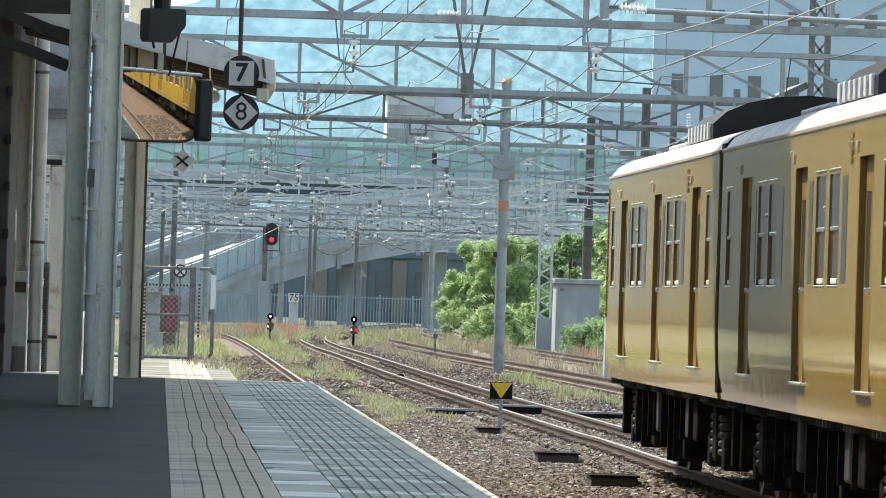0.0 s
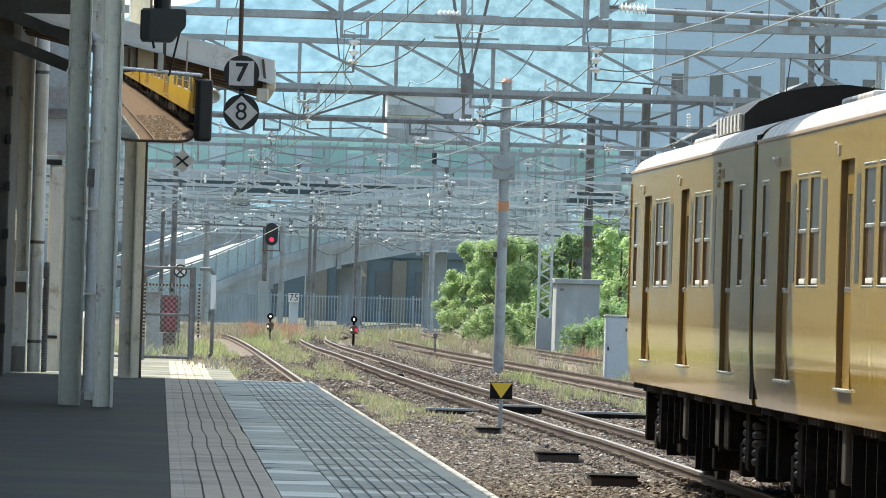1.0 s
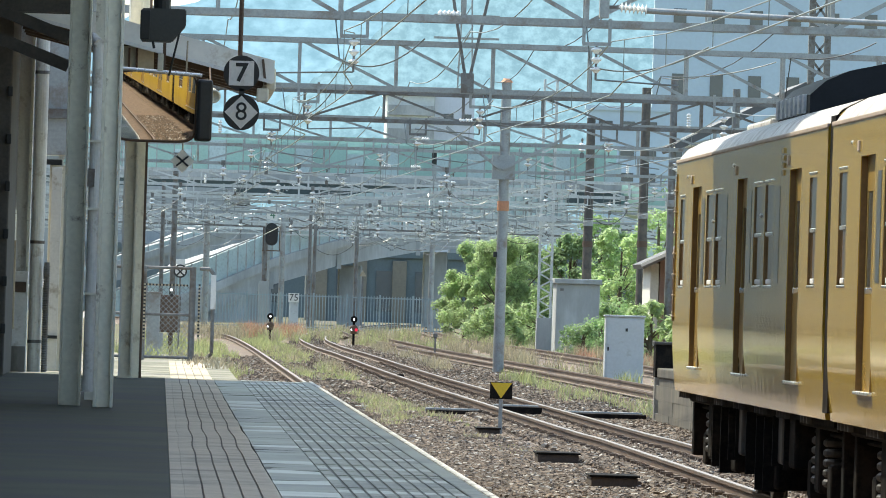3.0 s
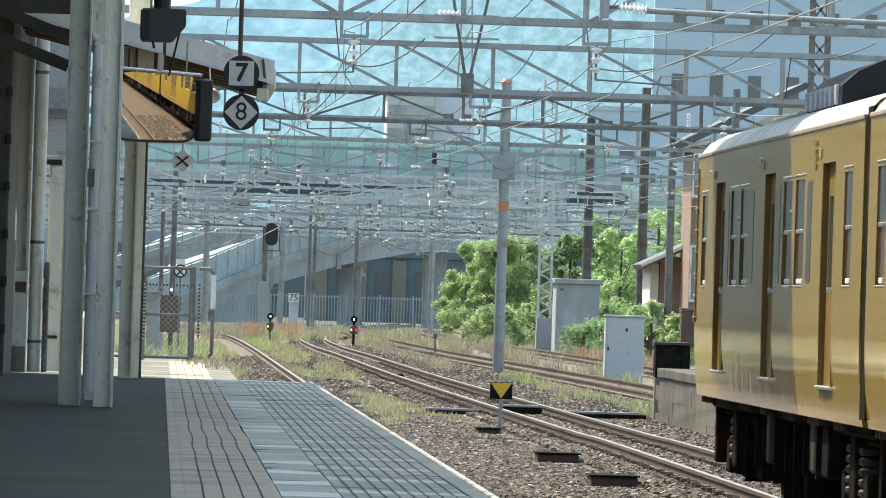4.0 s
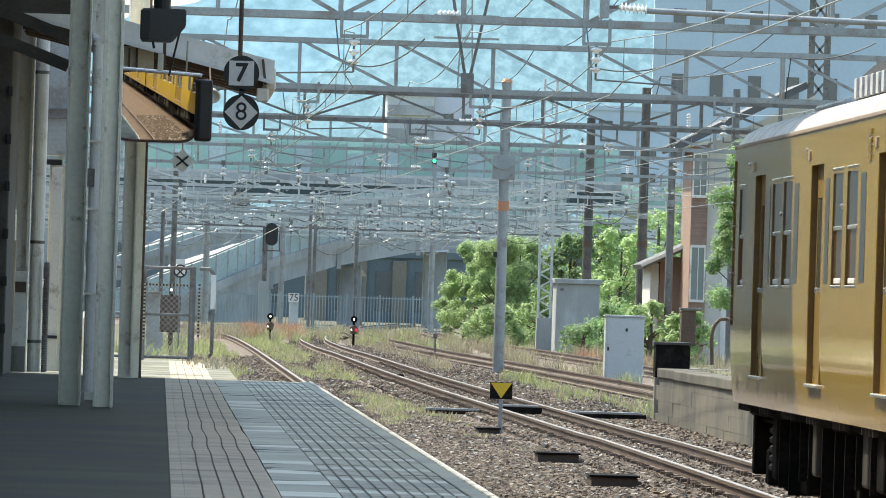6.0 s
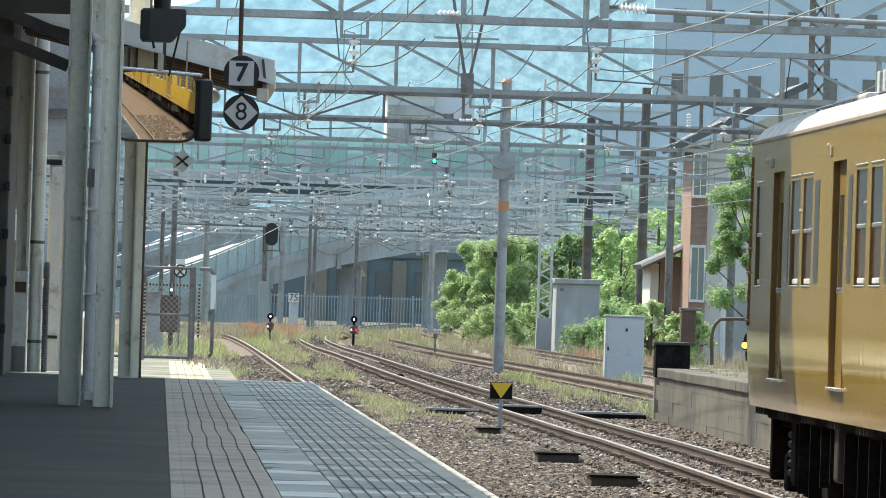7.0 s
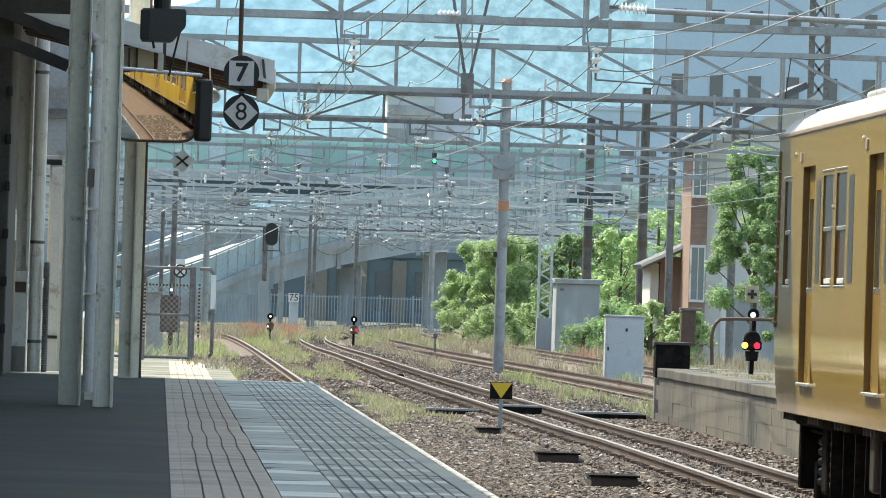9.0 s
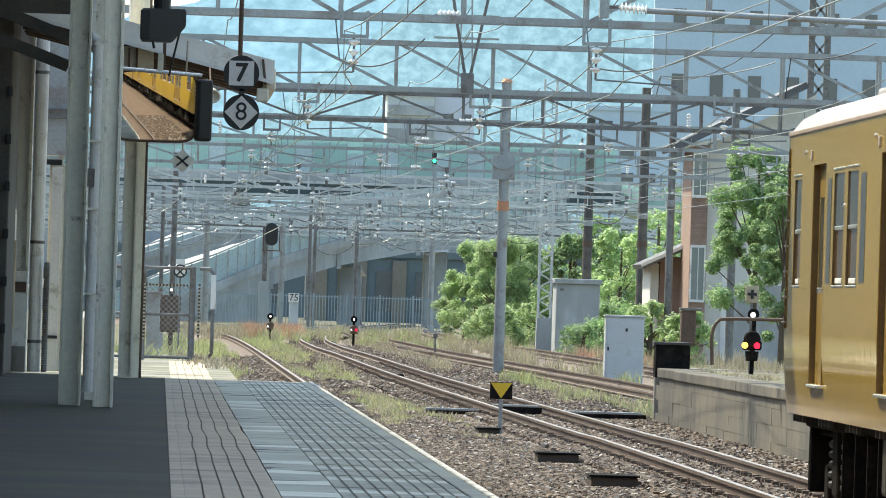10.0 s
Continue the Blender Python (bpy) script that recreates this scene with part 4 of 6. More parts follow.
BOXGREY = mat("box_grey", (0.055, 0.06, 0.06), rough=0.5, vary=0.2)


def build_hung_box():
    b = thing("hung_signal_box", "dark grey metal equipment box hanging over the platform", "equipment box")
    y = 84.0
    x0, x1, xm = -0.28, 0.18, 0.04
    z0, z1, zm = 4.46, 4.80, 4.63
    bm = B()
    v = []
    for yy in (y, y + 0.4):
        v.append([bm.verts.new(p) for p in ((x0, yy, z0), (xm, yy, z0), (x1, yy, zm), (x1, yy, z1), (x0, yy, z1))])
    bm.faces.new(v[0])
    bm.faces.new(v[1][::-1])
    for i in range(5):
        bm.faces.new((v[0][i], v[0][(i + 1) % 5], v[1][(i + 1) % 5], v[1][i]))
    bmesh.ops.bevel(bm, geom=list(bm.edges), offset=0.012, segments=2, affect="EDGES")
    part("case", bm, BOXGREY, b)
    boxpart("hinge_plate", (x0 - 0.01, y - 0.02, z0 + 0.02, x0 + 0.09, y - 0.002, z1 - 0.02), DARK, b, 0.006)
    bm = B()
    rod(bm, ((x0 + x1) / 2 - 0.02, y + 0.2, z1), ((x0 + x1) / 2 - 0.02, y + 0.2, 6.3), 0.09, seg=14)
    part("hanger", bm, DARK, b)
    bm = B()
    rod(bm, (x1 - 0.06, y + 0.05, zm - 0.05), (x1 - 0.16, y + 0.06, z0 - 0.35), 0.012, seg=6)
    rod(bm, (x0 + 0.12, y + 0.05, z0 + 0.02), (x0 + 0.14, y + 0.06, z0 - 0.07), 0.014, seg=6)
    part("cable", bm, DARK, b)
    boxpart("junction", (x1 - 0.28, y + 0.1, z0 - 0.3, x1 - 0.22, y + 0.16, z0 - 0.12), POST_C, b, 0.006)
    # pale yellow diamond with a cross
    d = thing("cross_marker", "pale yellow diamond plate with a black cross", "sign")
    x, z = 0.21, 3.41
    bm = B()
    bmesh.ops.create_cube(bm, size=1, matrix=pose(x, 95, z, 0, 45, 0) @ Matrix.Diagonal((0.2, 0.008, 0.2, 1)))
    part("plate", bm, POST_C, d)
    bm = B()
    for a in (40, -40):
        bmesh.ops.create_cube(bm, size=1, matrix=pose(x, 94.99, z, 0, a, 0) @ Matrix.Diagonal((0.18, 0.006, 0.022, 1)))
    part("cross", bm, DARK, d)
    bm = B()
    rod(bm, (x, 95, z + 0.13), (x + 0.02, 95, z + 1.4), 0.012, seg=6)
    part("hanger", bm, TACTILE, d)
    # round platform loudspeaker under the canopy
    l = thing("loudspeaker", "small round beige loudspeaker under the canopy edge", "loudspeaker")
    bm = B()
    lathe(bm, [(0.03, 0), (0.07, 0.05), (0.085, 0.16), (0.07, 0.17), (0.02, 0.1)], (0.52, 95.2, 4.22), 18, (0.2, -1, -0.3))
    part("horn", bm, POST_C, l)
    bm = B()
    rod(bm, (0.52, 95.2, 4.22), (0.50, 95.6, 4.52), 0.012, seg=6)
    part("stem", bm, BROWN, l)


build_hung_box()


def build_gate():
    g = thing("wire_gate", "galvanised tube gate with chain-link mesh at the platform end", "gate")
    y = 126.0
    xa, xb, xc = -0.70, 0.50, 0.82
    zt, zb, zm = 2.24, 0.86, 1.52
    for x in (xb, -0.26):
        bm = B()
        rod(bm, (x, y, PZ - 0.02), (x, y, zt + 0.02), 0.05, seg=12)
        part("gate_post", bm, GALV_DK, g)
    for z in (zt, zm, zb):
        bm = B()
        rod(bm, (xa, y, z), (xb, y, z), 0.024, seg=10)
        part("gate_rail", bm, GALV_DK, g)
    # open side leaf with rounded corners
    bm = B()
    pts = [(xb + 0.06, zb + 0.04), (xb + 0.12, zb), (xc - 0.08, zb), (xc, zb + 0.08), (xc, zt - 0.08), (xc - 0.06, zt), (xb + 0.1, zt)]
    for (x0, z0), (x1, z1) in zip(pts, pts[1:]):
        rod(bm, (x0, y + 0.05, z0), (x1, y + 0.05, z1), 0.03, seg=10)
    part("side_leaf", bm, GALV_DK, g)
    boxpart("leaf_label", (xc - 0.04, y + 0.0, 1.62, xc + 0.04, y + 0.015, 2.15), WHITE, g, label="pale strip label")
    # chain link
    bm = B()
    step = 0.085
    x0, x1 = -0.20, xb - 0.05
    z0, z1 = zb + 0.02, 1.97
    k = -40
    for s in (1, -1):
        for i in range(-30, 60):
            c = x0 + i * step
            a = Vector((c, y + 0.01, z0))
            b = Vector((c + s * (z1 - z0), y + 0.01, z1))
            pa, pb = a.copy(), b.copy()
            lo, hi = x0, x1
            d = b - a
            t0 = (lo - a.x) / d.x
            t1 = (hi - a.x) / d.x
            if t0 > t1:
                t0, t1 = t1, t0
            t0, t1 = max(0, t0), min(1, t1)
            if t1 - t0 > 0.02:
                bar(bm, a + d * t0, a + d * t1, 0.008, 0.008)
    tagged(part("chain_link", bm, GALV, g, "diamond chain-link mesh"), kind="stuff")
    # black and yellow warning rope
    for i in range(26):
        f = i / 26
        boxpart("rope_segment", (-0.25 + f * 0.68, 125.9, 1.97 - 0.01, -0.25 + (f + 1 / 26) * 0.68, 125.93, 1.97 + 0.02), DARK if i % 2 else TACTILE, g)
    for i in range(30):
        z = 1.16 + i * 0.028
        boxpart("rope_segment", (0.59, 125.9, z, 0.62, 125.93, z + 0.028), DARK if i % 2 else TACTILE, g)
    for i in range(30):
        z = 1.13 + i * 0.028
        boxpart("rope_segment", (-0.25, 125.9, z, -0.22, 125.93, z + 0.028), DARK if i % 2 else TACTILE, g)
    # equipment behind the gate
    e = thing("starting_indicator", "dark red and black indicator box behind the gate", "indicator")
    boxpart("case", (0.00, 140, 1.17, 0.36, 140.3, 1.81), BROWN, e, 0.015)
    boxpart("red_panel", (0.08, 139.96, 1.20, 0.28, 139.985, 1.77), PANEL_LIGHT_RED, e, 0.006)
    # made-up plate, hides the panel while its red light is off
    blind = boxpart("blind", (-0.11, -0.006, -0.29, 0.11, 0.006, 0.29), BROWN, e, label="made-up dark plate that hides the indicator's panel while unlit")
    blind.matrix_basis = pose(0.18, 139.94, 0.875)
    boxpart("plate", (-0.05, 139.5, PZ - 0.02, 0.07, 139.52, 1.16), PALE_CONC, e, label="pale leaning plate")
    boxpart("leg", (0.16, 140.1, PZ - 0.02, 0.24, 140.2, 1.17), BROWN, e)
    bm = B()
    disc(bm, 0.19, 140, 1.90, 0.045, 0.05, 16)
    part("lamp_hood", bm, DARK, e)
    bm = B()
    disc(bm, 0.19, 139.94, 1.90, 0.025, 0.012, 14)
    part("lamp", bm, LAMP_W, e, "lit bluish-white lamp")
    # made-up plate, hides the white lamp until it lights
    cover = boxpart("lamp_cover", (-0.035, -0.004, -0.035, 0.035, 0.004, 0.035), DARK, e, label="made-up dark plate that hides the lamp while unlit")
    cover.matrix_basis = pose(0.19, 139.90, 1.90)
    r = thing("round_marker", "round white marker with a black cross on a post", "sign")
    x, z = 0.33, 2.22
    bm = B()
    disc(bm, x, 138, z, 0.115, 0.02, 28)
    part("disc", bm, DARK, r)
    bm = B()
    disc(bm, x, 137.975, z, 0.088, 0.008, 28)
    part("field", bm, WHITE, r)
    bm = B()
    for a in (45, -45):
        bmesh.ops.create_cube(bm, size=1, matrix=pose(x, 137.955, z - 0.01, 0, a, 0) @ Matrix.Diagonal((0.16, 0.006, 0.024, 1)))
    part("cross", bm, DARK, r)
    bm = B()
    rod(bm, (x, 138.02, PZ - 0.02), (x, 138.02, z), 0.015, seg=8)
    part("stem", bm, GALV_DK, r)
    boxpart("cap_plate", (x - 0.08, 138.0, z + 0.11, x + 0.08, 138.03, z + 0.20), WHITE, r, 0.004)
    k = thing("relay_case", "pale blue-grey relay case behind the gate", "cabinet")
    boxpart("case", (-0.21, 134, PZ - 0.02, 0.01, 134.4, 1.83), GALV, k, 0.015)
    boxpart("case_lid", (-0.23, 133.96, 1.83, 0.03, 134.44, 1.86), GALV, k, 0.01)
    return blind, cover


PANEL_BLOCK, WHITE_LAMP_BLOCK = build_gate()


# ---- overhead line ----
def line_x(pts, y):
    l = smooth_line([(a, b, 0) for a, b in pts], 8.0)
    return along(l, y)[0].x


TRACKS = {"a": LINE_A, "b": LINE_B, "c": LINE_C, "d": LINE_D, "e": [(17.6, 100), (17.4, 260), (17.0, 380), (18, 480)], "f": [(-2.5, 200), (-3, 320), (-5, 480)]}
GANTRIES = [(126, 6.22, 7.25, 1.9, 0.11), (165, 6.10, 7.03, 1.96, 0.10), (205, 6.3, 7.0, 2.0, 0.09), (233, 6.33, 6.96, 2.2, 0.10), (285, 6.35, 7.0, 2.2, 0.10), (335, 6.2, 6.8, 2.2, 0.11),
            (372, 6.15, 6.95, 2.4, 0.11), (392, 5.7, 6.2, 2.0, 0.09), (412, 6.1, 6.8, 2.4, 0.12), (434, 5.6, 6.1, 2.0, 0.09), (455, 6.1, 6.9, 2.4, 0.12), (478, 5.7, 6.3, 2.2, 0.10), (500, 6.0, 6.8, 2.6, 0.13), (524, 5.6, 6.2, 2.2, 0.10), (548, 6.1, 6.9, 2.6, 0.14), (600, 6.2, 7.1, 2.8, 0.15)]


def build_gantry(y, zb, zt, bay, w, seed):
    rng = random.Random(seed)
    x0, x1 = -9.0, 27.0 + y * 0.03
    g = thing("line_gantry", "galvanised steel lattice gantry over the tracks", "gantry", "overhead line gantries")
    # past 300 m most gantries take the haze-paled steel
    m = GALV_FAR_PALE if y > 300 and seed % 4 else GALV if seed % 3 else GALV_DK
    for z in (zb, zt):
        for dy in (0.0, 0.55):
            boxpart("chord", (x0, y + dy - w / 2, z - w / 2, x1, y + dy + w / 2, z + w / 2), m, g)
    n = int((x1 - x0) / bay)
    off = rng.uniform(0, bay)
    for i in range(n):
        xa = x0 + off + i * bay
        if xa + bay > x1:
            break
        for dy in (0, 0.55):
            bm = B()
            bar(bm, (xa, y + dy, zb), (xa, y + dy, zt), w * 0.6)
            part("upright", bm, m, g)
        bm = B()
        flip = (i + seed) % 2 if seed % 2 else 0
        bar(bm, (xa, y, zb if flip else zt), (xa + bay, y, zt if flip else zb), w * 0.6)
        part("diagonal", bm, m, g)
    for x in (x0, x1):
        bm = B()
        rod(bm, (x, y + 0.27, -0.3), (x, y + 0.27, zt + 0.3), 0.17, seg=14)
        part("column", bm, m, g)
    # hangers and insulators over each track
    for key, pts in TRACKS.items():
        if not pts[0][1] <= y <= pts[-1][1] - 20 and key in "ef":
            continue
        x = line_x(pts, y) + rng.uniform(-0.25, 0.25)
        s = thing("line_insulator", "white ribbed insulators hanging in a steel bracket", "insulator", "overhead line insulators")
        bm = B()
        zb2 = zb - 0.32
        for dx in (-0.2, 0.2):
            bar(bm, (x + dx, y - 0.08, zb + 0.08), (x + dx, y - 0.08, zb2), 0.05)
        bar(bm, (x - 0.22, y - 0.08, zb2), (x + 0.22, y - 0.08, zb2), 0.06)
        part("bracket", bm, m, s)
        bm = B()
        n_disc, rd = (3, 0.085) if y < 200 else (2, 0.11)
        rod(bm, (x, y - 0.08, zb2), (x, y - 0.08, zb2 - n_disc * 0.15 - 0.1), 0.018, seg=8)
        part("pin", bm, GALV_DK, s)
        for k in range(n_disc):
            bm = B()
            lathe(bm, [(0.03, -0.1), (0.05, -0.07), (rd, -0.045), (rd, -0.03), (0.03, 0.0)], (x, y - 0.08, zb2 - 0.05 - k * 0.15), 14)
            part("disc", bm, CERAMIC, s)
        bm = B()
        side = 1 if rng.random() < 0.5 else -1
        zi = zb2 - 0.55
        rod(bm, (x, y - 0.08, zi), (x + side * 1.3, y + 0.1, 5.30), 0.015, seg=6)
        part("steady_arm", bm, WIRE, s)
        if rng.random() < 0.4:
            bm = B()
            xx = x + rng.choice((-1, 1)) * rng.uniform(0.9, 1.4)
            zz = zb + w / 2 + 0.02
            lathe(bm, [(0.022, 0)] + [(0.032 + 0.032 * ((k + 1) % 2), 0.04 + k * 0.034) for k in range(9)] + [(0.022, 0.36)], (xx, y, zz), 12, (1, 0, 0) if rng.random() < 0.5 else (0, 0, 1))
            part("post_insulator", bm, CERAMIC, s)


for i, (y, zb, zt, bay, w) in enumerate(GANTRIES):
    build_gantry(y, zb, zt, bay, w, i + 1)


def build_feeder_insulators():
    """Spare insulators and slack jumpers between the tracks on the farther gantries."""
    rng = random.Random(77)
    for y, zb, zt, bay, w in GANTRIES[4:]:
        count = 7 if y < 330 else 9
        for k in range(count):
            x = -5.0 + (27.0 + 5.0) * (k + rng.uniform(0.1, 0.9)) / count
            up = rng.random() < 0.3
            z = zt if up else rng.choice((zb, zb, zt))
            d = 1 if up else -1
            s = thing("feeder_insulator", "glossy white feeder insulator on a gantry beam", "insulator", "feeder insulators")
            bm = B()
            rod(bm, (x, y - 0.12, z - 0.05 * d), (x, y - 0.12, z + 0.62 * d), 0.022, seg=6)
            box(bm, x - 0.07, y - 0.19, z - 0.09, x + 0.07, y - 0.06, z + 0.09)
            part("pin", bm, GALV_DK, s)
            for j in range(2):
                bm = B()
                lathe(bm, [(0.03, -0.06), (0.06, -0.05), (0.12, -0.02), (0.12, 0.0), (0.06, 0.05), (0.03, 0.06)], (x, y - 0.12, z + (0.2 + 0.19 * j) * d), 12)
                part("disc", bm, CERAMIC, s)
            bm = B()
            box(bm, x - 0.04, y - 0.16, z + 0.54 * d - 0.04, x + 0.04, y - 0.08, z + 0.54 * d + 0.04)
            part("clamp", bm, GALV_DK, s)
            if rng.random() < 0.6:
                span = rng.choice((-1, 1)) * rng.uniform(1.2, 3.2)
                sag = rng.uniform(0.15, 0.5)
                end = rng.uniform(-0.7, 0.3)
                pts = [Vector((x + span * f, y - 0.12, z + 0.6 * d - 4 * sag * f * (1 - f) + end * f)) for f in [q / 10 for q in range(11)]]
                bm = B()
                sweep(bm, pts, [(0.016 * math.cos(a), 0.016 * math.sin(a)) for a in (0.5, 1.75, 3.0, 4.25, 5.5)])
                part("jumper", bm, WIRE_LT if rng.random() < 0.6 else WIRE_DK, s, "slack jumper cable")


build_feeder_insulators()


def wire(pts, r, material, name, label, group="overhead wires"):
    bm = B()
    prof = [(r * math.cos(a), r * math.sin(a)) for a in (0.5, 1.75, 3.0, 4.25, 5.5)]
    sweep(bm, [Vector(p) for p in pts], prof)
    return tagged(part(name, bm, material), label, "wire", group)


def build_wires():
    ys = [60] + [g[0] for g in GANTRIES]
    for key, pts in TRACKS.items():
        lo, hi = max(60, pts[0][1]), min(600, pts[-1][1])
        sup = [y for y in ys if lo <= y <= hi]
        con, mes, drops = [], [], []
        for a, b in zip(sup, sup[1:]):
            for k in range(8):
                f = k / 8
                y = a + (b - a) * f
                x = line_x(pts, y) + 0.18 * math.cos(math.pi * f)
                con.append((x, y, 5.12))
                mes.append((x, y, 5.95 - 2.1 * f * (1 - f)))
                if k:
                    drops.append(((x, y, 5.12), (x, y, 5.95 - 2.1 * f * (1 - f))))
        wire(con, 0.010, WIRE, "contact_wire", "thin bright copper contact wire over a track")
        m = wire(mes, 0.009, WIRE, "messenger_wire", "thin sagging steel messenger wire")
        for a, b in drops:
            bm = B()
            rod(bm, a, b, 0.006, seg=4)
            part("dropper", bm, WIRE, m)
    # feeders that run high beside the line, and cross-span loops
    rng = random.Random(8)
    for x, z in ((6.11, 7.3), (9.2, 8.2), (12.4, 7.6), (1.2, 7.4)):
        pts = []
        for a, b in zip(ys[1:], ys[2:]):
            for k in range(6):
                f = k / 6
                pts.append((x, a + (b - a) * f, z - 1.6 * f * (1 - f)))
        wire(pts, 0.011, WIRE_DK if z > 7.5 else WIRE, "feeder_wire", "dark feeder cable strung along the gantries")
    for (x, z, y), span, sag in (((2.65, 5.54, 125.9), 1.3, 0.25), ((6.53, 5.55, 125.9), 1.8, 0.2), ((2.41, 5.60, 164.8), 0.9, 0.25),
                                 ((6.53, 5.84, 164.8), 1.0, 0.22), ((6.47, 5.50, 164.8), 2.2, 0.25), ((6.07, 5.73, 204.8), 1.4, 0.25),
                                 ((9.98, 6.52, 164.8), 2.3, 0.12), ((12.60, 6.98, 164.8), 1.7, 0.15),
                                 ((10.94, 5.51, 334), 3.0, 0.6), ((1.88, 4.55, 371), 3.5, 0.5), ((3.33, 6.56, 284), 2.0, 0.5)):
        pts = [(x + span * k / 10, y - 0.3 * k / 10, z - 4 * sag * (k / 10) * (1 - k / 10) + 0.35 * (k / 10)) for k in range(11)]
        g = min(GANTRIES, key=lambda e: abs(e[0] - y))
        pts = [(x - 0.08, g[0], g[1])] + pts
        wire(pts, 0.012, WIRE if z < 6.9 else WIRE_DK, "jumper_wire", "looped jumper cable between insulators")


build_wires()


def build_gantry_extras():
    # V-shaped stays above the second gantry
    v = thing("gantry_stay", "V-shaped steel stay standing on a gantry", "stay")
    for a, b in (((6.06, 164.8, 6.13), (5.66, 164.8, 8.38)), ((6.06, 164.8, 6.13), (6.53, 164.8, 8.41))):
        bm = B()
        bar(bm, a, b, 0.12, 0.06)
        part("leg", bm, GALV_DK, v)
    boxpart("gusset", (5.93, 164.66, 6.05, 6.19, 164.72, 6.45), GALV_DK, v)
    # pipe arm with ribbed insulators, high over the main track
    p = thing("insulated_boom", "pale horizontal steel boom with a ribbed white insulator", "line arm")
    bm = B()
    rod(bm, (7.02, 120.0, 6.23), (10.81, 120.0, 6.15), 0.045, seg=12)
    part("pipe", bm, GALV, p)
    bm = B()
    a, b = Vector((6.61, 120.0, 6.27)), Vector((7.05, 120.0, 6.24))
    d = (b - a).normalized()
    rings = [(0.03, 0.0)]
    for k in range(7):
        rings += [(0.03, 0.03 + k * 0.06), (0.085, 0.045 + k * 0.06), (0.03, 0.07 + k * 0.06)]
    lathe(bm, rings, a, 14, d)
    part("ribbed_insulator", bm, CERAMIC, p)
    boxpart("end_block", (6.33, 119.9, 6.10, 6.47, 120.1, 6.62), GALV, p, 0.01)
    bm = B()
    bar(bm, (6.39, 120.0, 6.57), (6.39, 126, 7.25), 0.06)
    part("stay", bm, GALV, p)
    bm = B()
    bar(bm, (6.40, 120.0, 6.26), (6.63, 120.0, 6.27), 0.05)
    part("cap", bm, GALV_DK, p)
    # plain tubular pole with an orange band that carries a braced beam
    m = thing("gantry_pole", "grey tubular steel gantry pole with an orange band", "pole")
    y = 233.0
    x = 9.71
    top = 8.16
    bm = B()
    rod(bm, (x, y, -0.3), (x, y, top), 0.16, 0.14, seg=20)
    part("shaft", bm, GALV, m)
    bm = B()
    rod(bm, (x, y, 4.43), (x, y, 4.71), 0.168, seg=20)
    part("band", bm, ORANGE, m)
    bm = B()
    rod(bm, (x, y, top - 0.06), (x, y, top + 0.05), 0.18, 0.1, seg=20)
    part("cap", bm, ORANGE, m)
    for a, b in (((9.60, 232.8, 5.61), (8.01, 232.8, 6.77)), ((9.66, 232.8, 5.61), (11.56, 232.8, 6.64))):
        bm = B()
        bar(bm, a, b, 0.16, 0.08)
        part("brace", bm, GALV, m)
    bm = B()
    box(bm, x - 0.35, y - 0.2, 5.32, x + 0.3, y + 0.1, 6.01)
    part("gusset", bm, GALV, m)
    for z in (3.2,):
        boxpart("clamp", (x - 0.24, y - 0.1, z - 0.1, x - 0.13, y + 0.1, z + 0.06), DARK, m, 0.02)


build_gantry_extras()


def pole(px_x, y, base_z, top_z, r, material, label, bands=()):
    p = thing("line_pole", label, "pole", "overhead line poles")
    bm = B()
    rod(bm, (px_x, y, base_z), (px_x, y, top_z), r, r * 0.86, seg=16)
    part("shaft", bm, material, p)
    for z, mm in bands:
        bm = B()
        rod(bm, (px_x, y, z - 0.12), (px_x, y, z + 0.12), r * 1.04, seg=16)
        part("band", bm, mm, p)
    return p


POLE_DK = mat("tarred_pole", (0.085, 0.08, 0.075), rough=0.75, vary=0.3, size=0.5, stain=(0.15, 0.13, 0.11), amount=0.35, stain_size=0.8)
pole(18.00, 345, -0.3, 9.69, 0.21, POLE_DK, "dark weathered line pole with a pale band", ((5.22, GALV), (4.34, BROWN)))
pole(18.72, 318, -0.3, 10.32, 0.20, POLE_DK, "dark weathered line pole with a pale band", ((5.32, GALV), (4.22, BROWN)))
pole(18.68, 300, -0.3, 10.19, 0.15, GALV_DK, "grey line pole with forked head", ((5.62, GALV),))
for px, yy, r, zt in ((6.09, 470, 0.17, 6.49), (6.96, 470, 0.17, 6.84), (7.99, 440, 0.10, 6.57), (8.30, 442, 0.10, 6.60),
                      (2.65, 480, 0.2, 6.97), (0.59, 400, 0.15, 8.57), (0.03, 430, 0.12, 7.56), (11.23, 470, 0.13, 6.16),
                      (16.58, 500, 0.18, 5.54)):
    pole(px, yy, -0.3, zt, r, GALV_DK if r < 0.16 else GALV, "slim grey line pole among the gantries", ())


def build_lattice_mast():
    m = thing("lattice_mast", "pale grey lattice mast half hidden by trees", "mast")
    y = 330.0
    x0, x1 = 15.31, 15.81
    top = 10.85
    for x in (x0, x1):
        for dy in (0, 0.5):
            bm = B()
            bar(bm, (x, y + dy, -0.3), (x, y + dy, top), 0.08)
            part("leg", bm, GALV_FAR_PALE, m)
    n = 40
    for k in range(n):
        z = k * top / n
        bm = B()
        a, b = (x0, x1) if k % 2 else (x1, x0)
        bar(bm, (a, y, z), (b, y, z + top / n), 0.06)
        part("lacing", bm, GALV_FAR_PALE, m)
    boxpart("foot", (x0 - 0.06, y - 0.12, -0.3, x1 + 0.06, y + 0.62, 1.2), PALE_CONC, m, 0.02)
